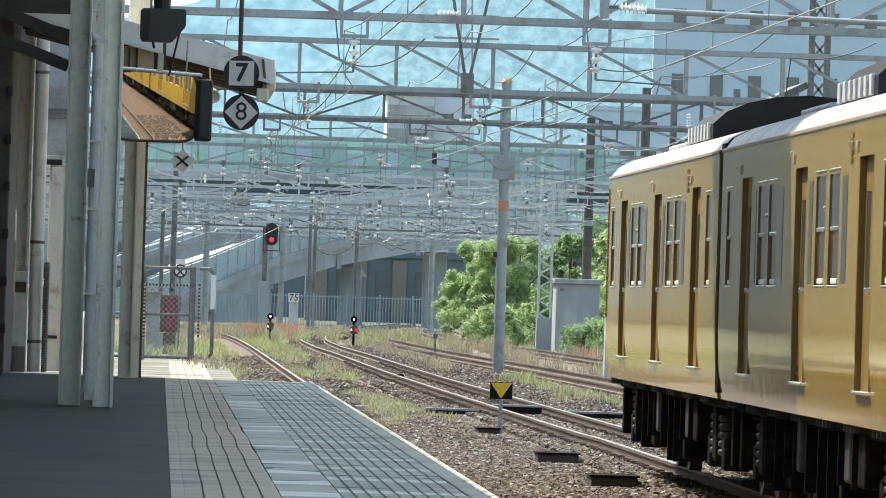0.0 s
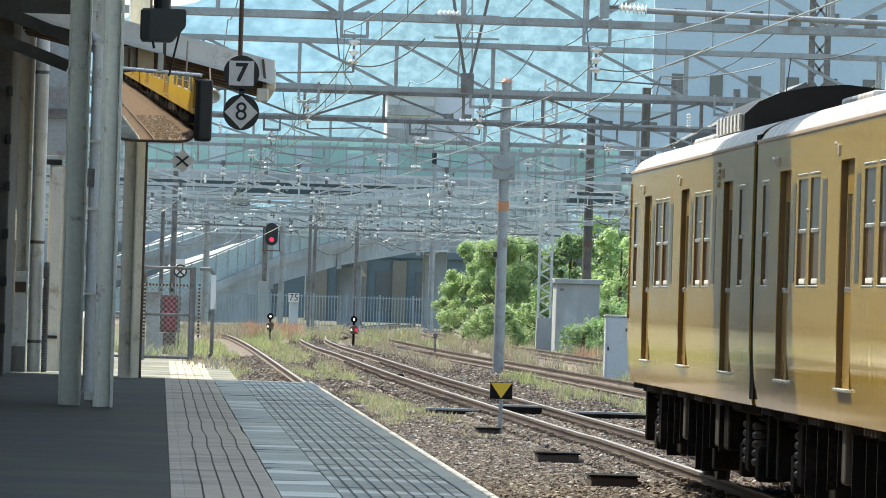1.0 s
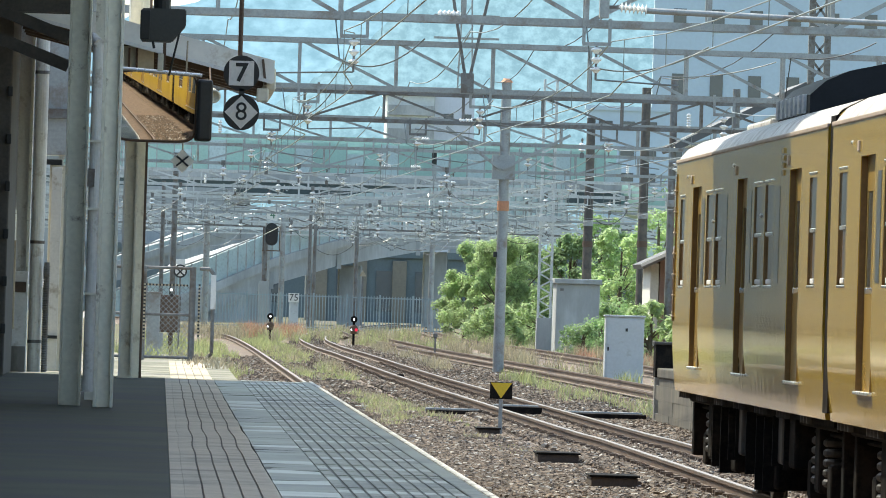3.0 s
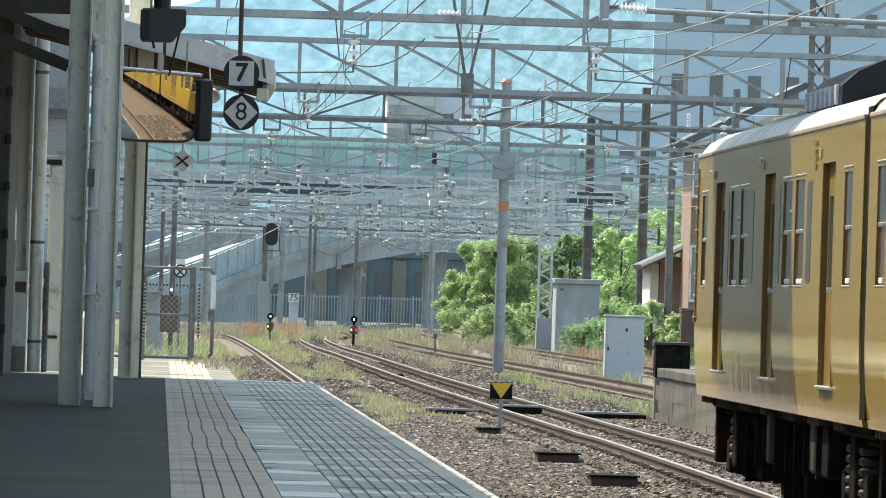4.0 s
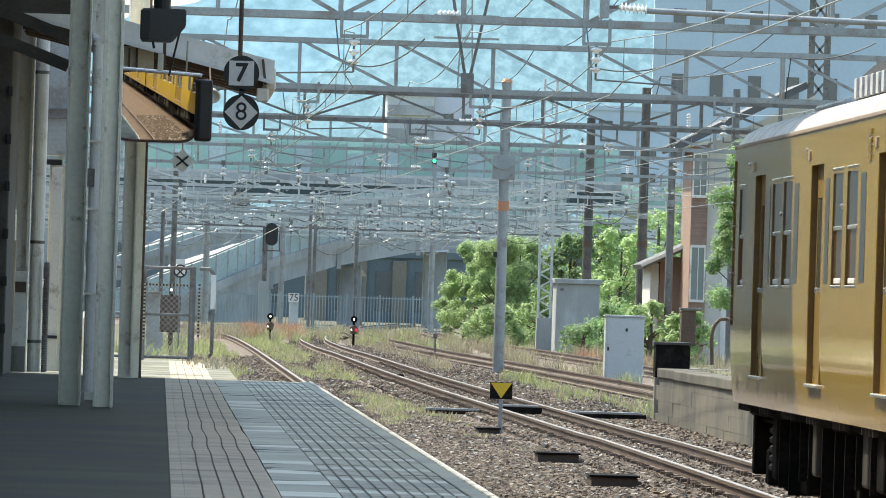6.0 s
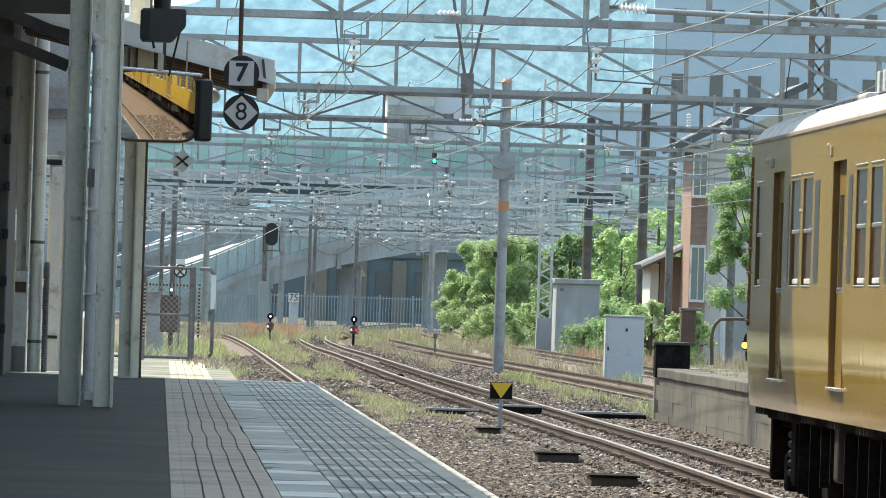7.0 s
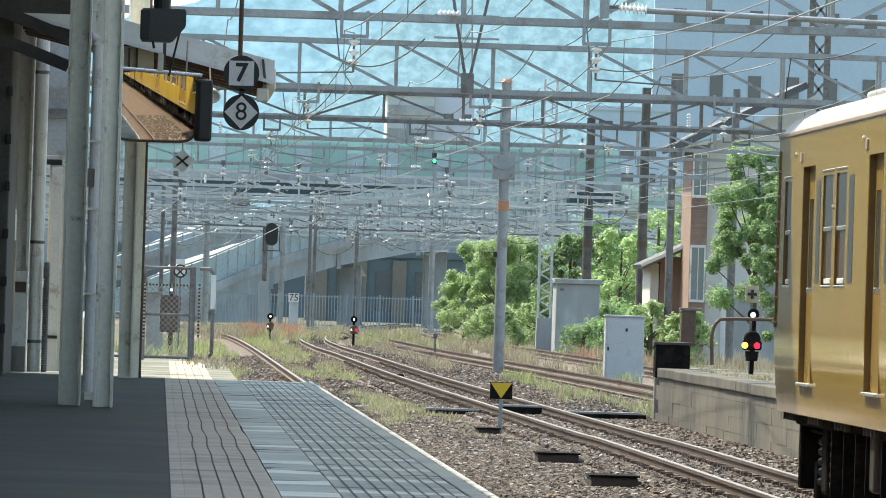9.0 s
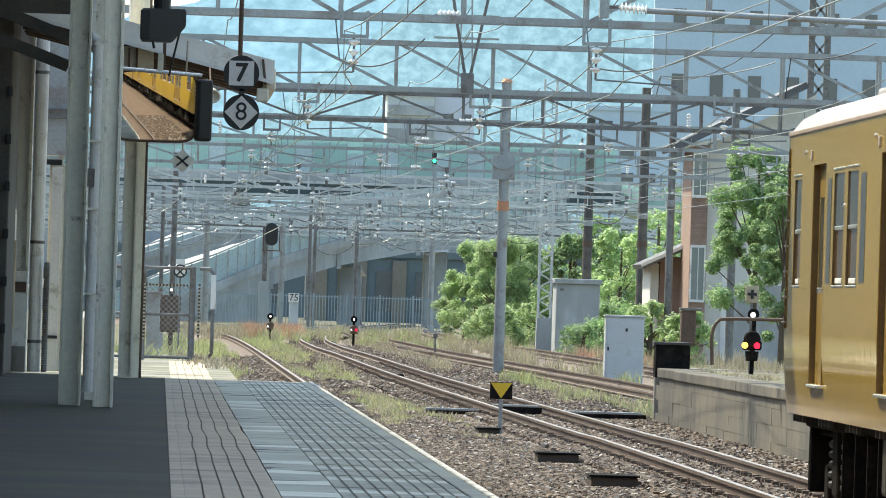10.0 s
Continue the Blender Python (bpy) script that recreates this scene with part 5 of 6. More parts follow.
    boxpart("head_plate", (14.75, 329.6, 5.09, 15.89, 329.75, 5.27), GALV_FAR_PALE, m)


build_lattice_mast()


# ---- beside the tracks ----
def build_side_platform():
    """Old block-built platform beyond the main track."""
    x, yn, yf, top = 8.98, 60.0, 147.5, 0.77
    bm = B()
    box(bm, x + 0.12, yn, -0.5, 21, yf, top - 0.16)
    w = setting("side_platform", bm, WALLC, "old low platform of stained concrete blocks", "platform")
    bm = B()
    box(bm, x + 0.1, yn, top - 0.158, 21, yf, top - 0.02)
    part("top_soil", bm, GROUND, w, "gravel and dry grass on top")
    rng = random.Random(31)
    blocks = []
    for k in range(3):
        bm = B()
        box(bm, 0, -0.996, 0, 0.13, 0.996, 0.2485, bevel=0.003)
        blocks.append(mesh_of("block", bm, WALLC))
    rows = 4
    for r in range(rows):
        y = 100.0 + (r % 2) * 1.0
        while y < yf - 0.9:
            b = new("block", blocks[r % 3])
            b.parent = w
            b.matrix_basis = pose(x + rng.uniform(-0.004, 0.004), y, -0.30 + r * 0.25, 0, 0, rng.uniform(-0.05, 0.05))
            y += 2.0
    bm = B()
    box(bm, -0.04, -1.496, 0, 0.5, 1.496, 0.17, bevel=0.02)
    cap = mesh_of("cap_stone", bm, WALLC)
    y = 100.5
    while y < yf - 1.0:
        b = new("cap_stone", cap)
        b.parent = w
        b.matrix_basis = pose(x + rng.uniform(-0.008, 0.008), y, top - 0.17 + rng.uniform(-0.006, 0.008), rng.uniform(-0.12, 0.12), 0, rng.uniform(-0.12, 0.12))
        y += 3.0
    boxpart("wall_end", (x, yf - 0.1, -0.4, 21, yf + 0.15, top), CONCRETE, w, 0.02)


build_side_platform()


def build_cabinets():
    c = thing("trackside_cabinet", "pale grey steel trackside cabinet with a dark catch", "cabinet")
    y = 212.0
    x0, x1, z1 = 11.60, 12.61, 1.54
    boxpart("case", (x0, y, -0.22, x1, y + 0.6, z1), PALE_CAB, c, 0.02)
    boxpart("door", (x0 + 0.05, y - 0.02, -0.1, x1 - 0.03, y - 0.002, z1 - 0.05), PALE_CAB, c, 0.008)
    boxpart("lid", (x0 - 0.03, y - 0.05, z1, x1 + 0.03, y + 0.65, z1 + 0.05), PALE_CAB, c, 0.015)
    boxpart("catch", (12.12, y - 0.05, 1.17, 12.18, y - 0.021, 1.25), DARK, c)
    boxpart("handle", (11.66, y - 0.05, 0.66, 11.70, y - 0.021, 0.76), DARK, c)
    boxpart("plinth", (x0 + 0.03, y + 0.02, -0.36, x1 - 0.03, y + 0.58, -0.221), CONCRETE, c)
    b = thing("grey_hut", "weathered grey concrete hut among the bushes", "hut")
    y = 335.0
    boxpart("wall", (16.26, y, -0.3, 18.05, y + 3, 2.61), PALE_CONC, b, 0.03)
    boxpart("roof", (16.16, y - 0.15, 2.61, 18.13, y + 3.2, 2.82), PALE_CONC, b, 0.03)
    boxpart("vent", (16.42, y - 0.04, 2.32, 16.56, y - 0.01, 2.42), GALV_DK, b)
    r = thing("relay_box", "brown steel relay box with an overhanging lid on a stand", "relay box")
    y = 150.0
    zt = 1.83
    x0, x1 = 9.60, 9.87
    boxpart("case", (x0, y, 1.17, x1, y + 0.4, zt - 0.02), BROWN, r, 0.015)
    boxpart("lid", (x0 - 0.03, y - 0.05, zt - 0.018, x1 + 0.1, y + 0.45, zt + 0.03), GALV_DK, r, 0.01)
    boxpart("stand", (x0 + 0.06, y + 0.1, -0.3, x0 + 0.16, y + 0.2, 1.17), BROWN, r)
    d = thing("battery_box", "low black trackside box", "equipment box")
    boxpart("case", (8.90, 146, 0.6, 9.52, 146.6, 1.20), UNDER, d, 0.02)
    boxpart("lid", (8.87, 145.95, 1.19, 9.53, 146.65, 1.24), UNDER_GREY, d, 0.01)
    # bent pipe rail
    h = thing("pipe_rail", "dark bent pipe barrier on the side platform", "barrier")
    pts = [(9.51, 140.0, 0.90), (9.49, 140.0, 1.35), (9.52, 140.0, 1.54), (9.60, 140.0, 1.66), (9.77, 140.0, 1.70), (10.83, 140.0, 1.71), (11.22, 140.0, 1.71)]
    bm = B()
    sm = smooth_line(pts, 0.06)
    for a, b2 in zip(sm, sm[1:]):
        rod(bm, a, b2, 0.032, seg=10)
    part("pipe", bm, BROWN, h)
    bm = B()
    rod(bm, (11.22, 140.0, 1.71), (11.22, 140, 0.6), 0.032, seg=10)
    part("end_leg", bm, BROWN, h)
    # small double shunting signal
    s = thing("shunting_signal", "small black shunting signal with lit amber and red lamps", "signal")
    y = 141.0
    bm = B()
    x, z = 10.26, 1.29
    lathe(bm, [(0.10, 0), (0.145, 0.03), (0.145, 0.14), (0.12, 0.17)], (x, y + 0.1, z + 0.07), 22, (0, -1, 0))
    box(bm, x - 0.17, y - 0.04, z - 0.12, x + 0.17, y + 0.1, z + 0.05, bevel=0.04)
    part("head", bm, UNDER, s)
    for px, mm, lab in ((10.13, AMBER, "lit amber lamp"), (10.34, RED, "lit red lamp")):
        bm = B()
        disc(bm, px, y - 0.07, 1.25, 0.055, 0.02, 18)
        part("lamp", bm, mm, s, lab)
    bm = B()
    lathe(bm, [(0.05, 0), (0.10, 0.02), (0.10, 0.09), (0.08, 0.1)], (10.27, y + 0.06, 1.79), 18, (0, -1, 0))
    part("upper_hood", bm, UNDER, s)
    bm = B()
    disc(bm, 10.26, y - 0.045, 1.78, 0.045, 0.012, 16)
    part("upper_lamp", bm, LAMP_W, s, "lit white lamp")
    bm = B()
    rod(bm, (x, y + 0.05, 0.6), (x + 0.03, y + 0.05, 1.76), 0.04, seg=10)
    rod(bm, (x, y + 0.0, 0.98), (x, y + 0.0, 1.15), 0.10, 0.12, seg=12)
    part("stem", bm, UNDER, s)
    c2 = thing("cross_board", "pale square board with a dark cross", "sign")
    x, z = 10.38, 2.14
    boxpart("board", (x - 0.12, 143, z - 0.15, x + 0.12, 143.03, z + 0.15), TACTILE, c2, 0.006)
    boxpart("cross_bar", (x - 0.08, 142.97, z - 0.025, x + 0.08, 142.997, z + 0.025), DARK, c2)
    boxpart("cross_bar", (x - 0.025, 142.94, z - 0.08, x + 0.025, 142.968, z + 0.08), DARK, c2)
    boxpart("post", (x - 0.025, 143.032, 0.6, x + 0.025, 143.08, z + 0.1), GALV_DK, c2)
    # yellow triangle limit marker
    t = thing("limit_marker", "black plate with a yellow triangle on a short post", "marker")
    y = 127.4
    x = 5.37
    z = 0.49
    boxpart("plate", (x - 0.175, y, z - 0.13, x + 0.175, y + 0.02, z + 0.13), UNDER, t, 0.006)
    bm = B()
    v = [bm.verts.new((x + a, y - 0.012 + e, z + b)) for e in (0, 0.008) for a, b in ((-0.165, 0.12), (0.165, 0.12), (0.0, -0.122))]
    bm.faces.new(v[:3])
    bm.faces.new(v[3:][::-1])
    for i in range(3):
        bm.faces.new((v[i], v[(i + 1) % 3], v[3 + (i + 1) % 3], v[3 + i]))
    part("triangle", bm, SIGN_Y, t, "yellow downward triangle")
    boxpart("post", (x - 0.03, y + 0.022, -0.4, x + 0.03, y + 0.06, z + 0.05), GALV, t, 0.004)


PALE_CAB = mat("cabinet_paint", (0.55, 0.58, 0.60), rough=0.45, vary=0.08, size=0.8, stain=(0.42, 0.42, 0.40), amount=0.08, stain_size=0.5)
build_cabinets()


def dwarf(px, y, z, lower, lab):
    s = thing("dwarf_signal", lab, "signal", "dwarf signals")
    bm = B()
    lathe(bm, [(0.1, 0), (0.165, 0.03), (0.165, 0.14), (0.12, 0.18)], (px, y + 0.1, z), 18, (0, -1, 0))
    box(bm, px - 0.13, y - 0.06, z - 0.2, px + 0.13, y + 0.1, z, bevel=0.03)
    part("head", bm, BROWN, s)
    bm = B()
    lathe(bm, [(0.08, 0), (0.14, 0.02), (0.14, 0.1), (0.10, 0.12)], (px, y + 0.08, z + 0.38), 18, (0, -1, 0))
    rod(bm, (px, y + 0.1, -0.3), (px, y + 0.1, z + 0.35), 0.05, seg=8)
    part("upper_hood", bm, UNDER, s)
    bm = B()
    disc(bm, px, y - 0.05, z + 0.38, 0.042, 0.012, 14)
    part("upper_lamp", bm, LAMP_W, s, "lit white lamp")
    bm = B()
    disc(bm, px - 0.1, y - 0.09, z - 0.04, 0.034, 0.012, 14)
    part("lamp", bm, LAMP_W, s, "lit white lamp")
    if lower:
        bm = B()
        disc(bm, px + 0.1, y - 0.11, z - 0.04, 0.065, 0.02, 14)
        part("red_lamp", bm, DIM_RED, s, "dim red lamp")


dwarf(4.69, 345.0, 0.48, False, "small black dwarf signal in weeds")
dwarf(7.87, 330.0, 0.51, True, "small black dwarf signal between tracks")
STUB = thing("marker_stub", "small dark trackside stub in dry grass", "marker", at=(10.16, 300.0, -0.3))
boxpart("post", (-0.03, -0.03, 0, 0.03, 0.03, 0.75), GALV_DK, STUB, 0.01)
boxpart("head", (-0.08, -0.06, 0.7, 0.08, 0.06, 0.88), GALV_DK, STUB, 0.04)


def build_main_signal():
    s = thing("colour_signal", "tall black colour-light signal with a number plate, on a post", "signal")
    y = 448.0
    x, z = 6.02, 5.05
    bm = B()
    ring = [(0.34 * math.cos(a), (0.34 * math.sin(a)) + (0.28 if math.sin(a) >= 0 else -0.28)) for a in [2 * math.pi * k / 36 for k in range(36)]]
    f = [bm.verts.new((x + a, y, z + b)) for a, b in ring]
    g = [bm.verts.new((x + a, y + 0.15, z + b)) for a, b in ring]
    bm.faces.new(f)
    bm.faces.new(g[::-1])
    for i in range(36):
        bm.faces.new((f[i], f[(i + 1) % 36], g[(i + 1) % 36], g[i]))
    part("backplate", bm, DARK, s)
    for dz in (-0.36, 0.0, 0.36):
        bm = B()
        rod(bm, (x, y - 0.22, z + dz), (x, y, z + dz), 0.135, seg=18)
        part("hood", bm, DARK, s)
    bm = B()
    disc(bm, x, y - 0.225, z - 0.30, 0.12, 0.012, 18)
    part("red_lamp", bm, RED, s, "red lamp")
    # made-up plate, blocks the red lamp once it is off
    shutter = boxpart("shutter", (-0.15, -0.01, -0.15, 0.15, 0.01, 0.15), DARK, s)
    shutter.matrix_basis = pose(x, y - 0.26, z + 0.06)
    boxpart("number_plate", (x - 0.30, y - 0.06, 5.79, x + 0.34, y - 0.02, 6.41), WHITE, s, 0.01)
    text_mesh("numeral", "4", 0.6, SIGN_G, s, (x + 0.02, y - 0.07, 6.10), "green numeral 4")
    bm = B()
    for dx in (-0.45, 0.45):
        bar(bm, (x + dx, y + 0.2, z - 0.9), (x + dx, y + 0.2, z + 0.4), 0.05)
    bar(bm, (x - 0.5, y + 0.2, z - 0.9), (x + 0.5, y + 0.2, z - 0.9), 0.06)
    part("ladder_cage", bm, BROWN, s)
    bm = B()
    rod(bm, (x - 0.34, y + 0.3, -0.3), (x - 0.34, y + 0.3, z + 0.4), 0.14, seg=12)
    part("post", bm, GALV_DK, s)
    boxpart("post_foot", (x - 0.62, y + 0.1, -0.3, x - 0.08, y + 0.6, 2.46), PALE_CONC, s, 0.02)
    # distance board
    b = thing("number_board", "small white board reading 75 beside the fence", "sign")
    x, z = 7.04, 1.62
    boxpart("board", (x - 0.28, 430, z - 0.24, x + 0.28, 430.04, z + 0.24), WHITE, b, 0.01)
    text_mesh("numeral", "75", 0.5, DARK, b, (x, 429.99, z), "dark figures 75")
    boxpart("stand", (x - 0.2, 430.05, -0.3, x + 0.25, 430.5, z - 0.1), PALE_CAB, b, 0.02)
    # triangular warning board under the ramp
    t = thing("warning_board", "small yellow triangular warning board", "sign")
    x, z = 12.37, 3.19
    bm = B()
    lathe(bm, [(0.26, 0), (0.26, 0.03)], (x, 500, z - 0.05), 3, (0, -1, 0))
    part("board", bm, TACTILE, t)
    boxpart("post", (x - 0.06, 500.05, -0.3, x + 0.06, 500.15, z), GALV_DK, t)
    # far green signal lamp on a gantry
    g2 = thing("gantry_signal", "slim gantry signal with a green lamp", "signal")
    x, z = 11.02, 7.45
    boxpart("case", (x - 0.1, 333.2, z - 0.2, x + 0.1, 333.4, z + 0.45), DARK, g2, 0.03)
    bm = B()
    disc(bm, x, 333.15, z, 0.075, 0.02, 16)
    part("lamp", bm, GREEN_L, g2, "green lamp")
    # made-up plate, blocks the green lamp until it lights
    hood = boxpart("shutter", (-0.09, -0.006, -0.09, 0.09, 0.006, 0.09), DARK, g2)
    hood.matrix_basis = pose(x, 333.08, z)
    bm = B()
    bar(bm, (x, 333.3, z + 0.46), (x, 333.3, 6.2), 0.06)
    bar(bm, (x, 333.3, 6.15), (x, 335.0, 6.15), 0.06)
    part("hanger", bm, GALV, g2)
    return shutter, hood


LAMP_BLOCK, GREEN_LAMP_BLOCK = build_main_signal()


def build_fence():
    f = thing("boundary_fence", "blue-grey steel picket fence along the yard", "fence")
    y = 436.0
    x0, x1 = 2.87, 15.31
    z1, z0 = 1.83, -0.3
    for z in (z0 + 0.35, z1 - 0.1):
        boxpart("rail", (x0, y + 0.03, z - 0.03, x1, y + 0.07, z + 0.03), FENCE, f)
    n = int((x1 - x0) / 0.16)
    bm = B()
    box(bm, -0.022, -0.02, z0, 0.022, 0.02, z1, bevel=0.004)
    picket = mesh_of("picket", bm, FENCE)
    for i in range(n):
        p = new("picket", picket)
        p.parent = f
        p.matrix_basis = pose(x0 + i * (x1 - x0) / n, y, 0)
    for i in range(8):
        x = x0 + i * (x1 - x0) / 7
        boxpart("post", (x - 0.05, y + 0.075, z0, x + 0.05, y + 0.17, z1 + 0.08), FENCE, f)


FENCE = mat("fence_steel", (0.33, 0.40, 0.43), rough=0.5, vary=0.15, metal=0.2)
build_fence()


# ---- roads on stilts, buildings and hills behind ----
def build_ramp(name, pts, depth, width, rail_h, label, legs):
    r = thing(name, label, "elevated road")
    line = smooth_line(pts, 6.0)
    bm = B()
    sweep(bm, line, [(0, 0), (-width, 0), (-width, depth), (0, depth)])
    part("girder", bm, PALE_CONC, r)
    bm = B()
    sweep(bm, [p + Vector((0, -0.12, depth + 0.002)) for p in line], [(0, 0), (0.25, 0), (0.25, 0.55), (0, 0.55)])
    part("parapet", bm, PALE_CONC, r)
    bm = B()
    sweep(bm, [p + Vector((0, -0.05, depth + rail_h)) for p in line], [(-0.04, 0), (0.04, 0), (0.04, 0.1), (-0.04, 0.1)])
    part("top_rail", bm, GALV, r, "grey steel top rail")
    for k, p in enumerate(smooth_line(pts, 0.9)):
        boxpart("barrier_post", (p.x - 0.05, p.y - 0.15, p.z + depth + 0.5, p.x + 0.05, p.y - 0.05, p.z + depth + rail_h), GALV, r)
    bm = B()
    sweep(bm, [p + Vector((0, 0.1, depth + 0.55)) for p in line], [(-0.02, 0), (0.02, 0), (0.02, rail_h - 0.7), (-0.02, rail_h - 0.7)])
    part("barrier_panel", bm, PANEL, r, "pale translucent barrier panels")
    solid = [p for p in line if p.z < 3.6]
    if len(solid) > 1:
        bm = B()
        lo = [bm.verts.new((p.x, p.y + 0.5, -0.5)) for p in solid]
        hi = [bm.verts.new((p.x, p.y + 0.5, p.z)) for p in solid]
        lo2 = [bm.verts.new((p.x, p.y + 7.5, -0.5)) for p in solid]
        hi2 = [bm.verts.new((p.x, p.y + 7.5, p.z)) for p in solid]
        for i in range(len(solid) - 1):
            bm.faces.new((lo[i], lo[i + 1], hi[i + 1], hi[i]))
            bm.faces.new((lo2[i], hi2[i], hi2[i + 1], lo2[i + 1]))
            bm.faces.new((lo[i], lo2[i], lo2[i + 1], lo[i + 1]))
            bm.faces.new((hi[i], hi[i + 1], hi2[i + 1], hi2[i]))
        bm.faces.new((lo[0], hi[0], hi2[0], lo2[0]))
        bm.faces.new((lo[-1], lo2[-1], hi2[-1], hi[-1]))
        part("retaining_wall", bm, PALE_CONC, r, "concrete retaining wall under the ramp")
    for x, y, z in legs:
        boxpart("pier", (x - 0.8, y, -0.4, x + 0.8, y + 3.0, z), PALE_CONC, r, 0.08)
    for k, p in enumerate(smooth_line(pts, 5.0)):
        boxpart("girder_rib", (p.x - 0.15, p.y - 0.25, p.z - 0.25, p.x + 0.15, p.y + 0.2, p.z + depth * 0.7), PALE_CONC, r)


PANEL = mat("barrier_sheet", (0.40, 0.50, 0.52), rough=0.3, vary=0.15, size=2.0, tint=0.1)
build_ramp("road_ramp", [(-3.01, 540.0, -2.01), (3.66, 543.0, 0.59), (7.42, 547.0, 2.33), (12.03, 552.0, 3.81), (17.60, 560.0, 4.94), (28.40, 575.0, 5.98)], 1.25, 9.0, 2.4, "grey concrete road ramp with a slatted steel barrier",
           [(12.92, 556, 3.85), (19.00, 565, 5.00), (24.38, 572, 5.56)])
build_ramp("road_ramp", [(-8.24, 650.0, 0.74), (0.67, 653.0, 3.82), (6.51, 656.0, 5.97), (12.45, 660.0, 7.55), (21.82, 668.0, 8.83), (33.49, 680.0, 9.64)], 1.0, 8.0, 1.1, "upper concrete road ramp behind the first one",
           [(12.59, 664, 7.53)])


def build_viaduct():
    v = thing("green_viaduct", "long elevated road with green and glazed barrier panels", "viaduct")
    y = 720.0
    x0, x1 = -17.40, 40.40
    zb, zd, zt = 10.36, 11.76, 15.10
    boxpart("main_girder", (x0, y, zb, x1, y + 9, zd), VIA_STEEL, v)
    boxpart("deck_edge", (x0, y - 0.5, zd + 0.01, x1, y + 9.5, zd + 0.6), PALE_CONC, v)
    n = 38
    for i in range(n):
        a = x0 + (x1 - x0) * i / n
        b = x0 + (x1 - x0) * (i + 1) / n
        boxpart("barrier_panel", (a + 0.06, y - 0.3, zd + 0.61, b - 0.06, y - 0.22, zt - (0.9 if i % 5 == 2 else 0.0)), GREENP if (i * 7) % 5 < 3 else PANEL, v)
        boxpart("barrier_post", (a - 0.05, y - 0.36, zd + 0.61, a + 0.05, y - 0.2, zt + 0.15), GALV, v)
    boxpart("rear_barrier", (x0, y + 9.1, zd + 0.61, x1, y + 9.2, zt + 0.8), GREENP, v)
    for px in (x0 + 6, x0 + 24, x0 + 44, x1 - 8):
        boxpart("pier", (px - 1.1, y + 2, -0.4, px + 1.1, y + 6, zb), PALE_CONC, v, 0.1)
    # falling end of the road behind the trees
    bm = B()
    bar(bm, (x1 - 0.5, y + 4, zd - 0.3), (53.07, 735.0, 8.14), 1.8, 7.0, 90)
    part("falling_deck", bm, GREENP, v)


# shade under the roads is put into this dark blue-grey
SHED_SHADE = mat("shed_shade_blue", (0.13, 0.17, 0.19), rough=0.7, vary=0.15, size=2)
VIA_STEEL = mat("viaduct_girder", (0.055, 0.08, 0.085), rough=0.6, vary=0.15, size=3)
build_viaduct()


def far_block(name, px, py_top, w, y, material, label, win=None, depth=20.0):
    """A distant building: walls, flat roof rim and rows of windows."""
    b = thing(name, label, "building")
    x0, x1 = px, px + w
    boxpart("wall", (x0, y, -1, x1, y + depth, py_top), material, b)
    boxpart("roof_rim", (x0 - 0.3, y - 0.3, py_top, x1 + 0.3, y + depth, py_top + 0.5), material, b)
    if win:
        ww, wh, sx, sz, z0 = win
        x = x0 + sx * 0.5
        while x + ww < x1:
            z = z0
            while z + wh < py_top - 0.5:
                boxpart("window", (x, y - 0.12, z, x + ww, y - 0.02, z + wh), WINDARK, b)
                z += sz
            x += sx
    return b


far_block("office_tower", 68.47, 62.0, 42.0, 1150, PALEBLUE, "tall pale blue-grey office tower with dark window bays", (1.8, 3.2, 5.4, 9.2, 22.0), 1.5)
flats = far_block("apartment_block", 24.4, 24.0, 5.2, 900, FLATS, "grey-brown apartment block with grey balcony bands behind the viaduct", None, 12.0)
for k in range(4):
    boxpart("balcony_band", (24.5, 899.5, 14.0 + k * 2.6, 29.5, 899.9, 15.1 + k * 2.6), PALE_CONC, flats, label="grey recessed balcony band")
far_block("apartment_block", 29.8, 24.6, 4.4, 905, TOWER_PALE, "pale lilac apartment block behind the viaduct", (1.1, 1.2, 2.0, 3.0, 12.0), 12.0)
# made-up block that hides the bright gap beside the ramp
far_block("storage_shed", -16.0, 10.2, 22.0, 706, PALE_CONC, "grey concrete block added to close the gap behind the upper ramp", None, 10.0)
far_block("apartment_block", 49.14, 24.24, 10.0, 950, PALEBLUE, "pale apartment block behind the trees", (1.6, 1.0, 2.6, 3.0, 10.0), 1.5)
# far wall added to fill the dark underpass
far_block("storage_shed", -6.50, 5.19, 50.0, 700, SHED_SHADE, "long wall added for the dark underpass, shade put into its blue-grey", (1.6, 2.6, 6.1, 9.0, 1.0), 10.0)
depot = far_block("depot_building", 12.22, 4.84, 12.0, 640, SHED_SHADE, "depot under the road ramp, shade put into its blue-grey, with beige pilasters", (1.6, 3.2, 3.1, 6.0, 0.6))
for px in (12.5, 15.6, 18.7, 21.8):
    boxpart("pilaster", (px - 0.55, 639.6, -0.5, px + 0.55, 639.86, 4.6), BEIGE, depot, 0.03, "beige plastered pilaster")


def build_left_side():
    """Unseen plain walls far out on the other side, added for the train's reflections."""
    for k, (x0, y0, x1, y1, z) in enumerate(((-34, 110, -25, 660, 14.0), (-24, -60, -15, 100, 7.0))):
        b = thing("station_building", "unseen plain wall far out, added to be reflected in the train", "building")
        boxpart("wall", (x0, y0, -0.4, x1, y1, z), PALE_CONC if k else BEIGE, b)
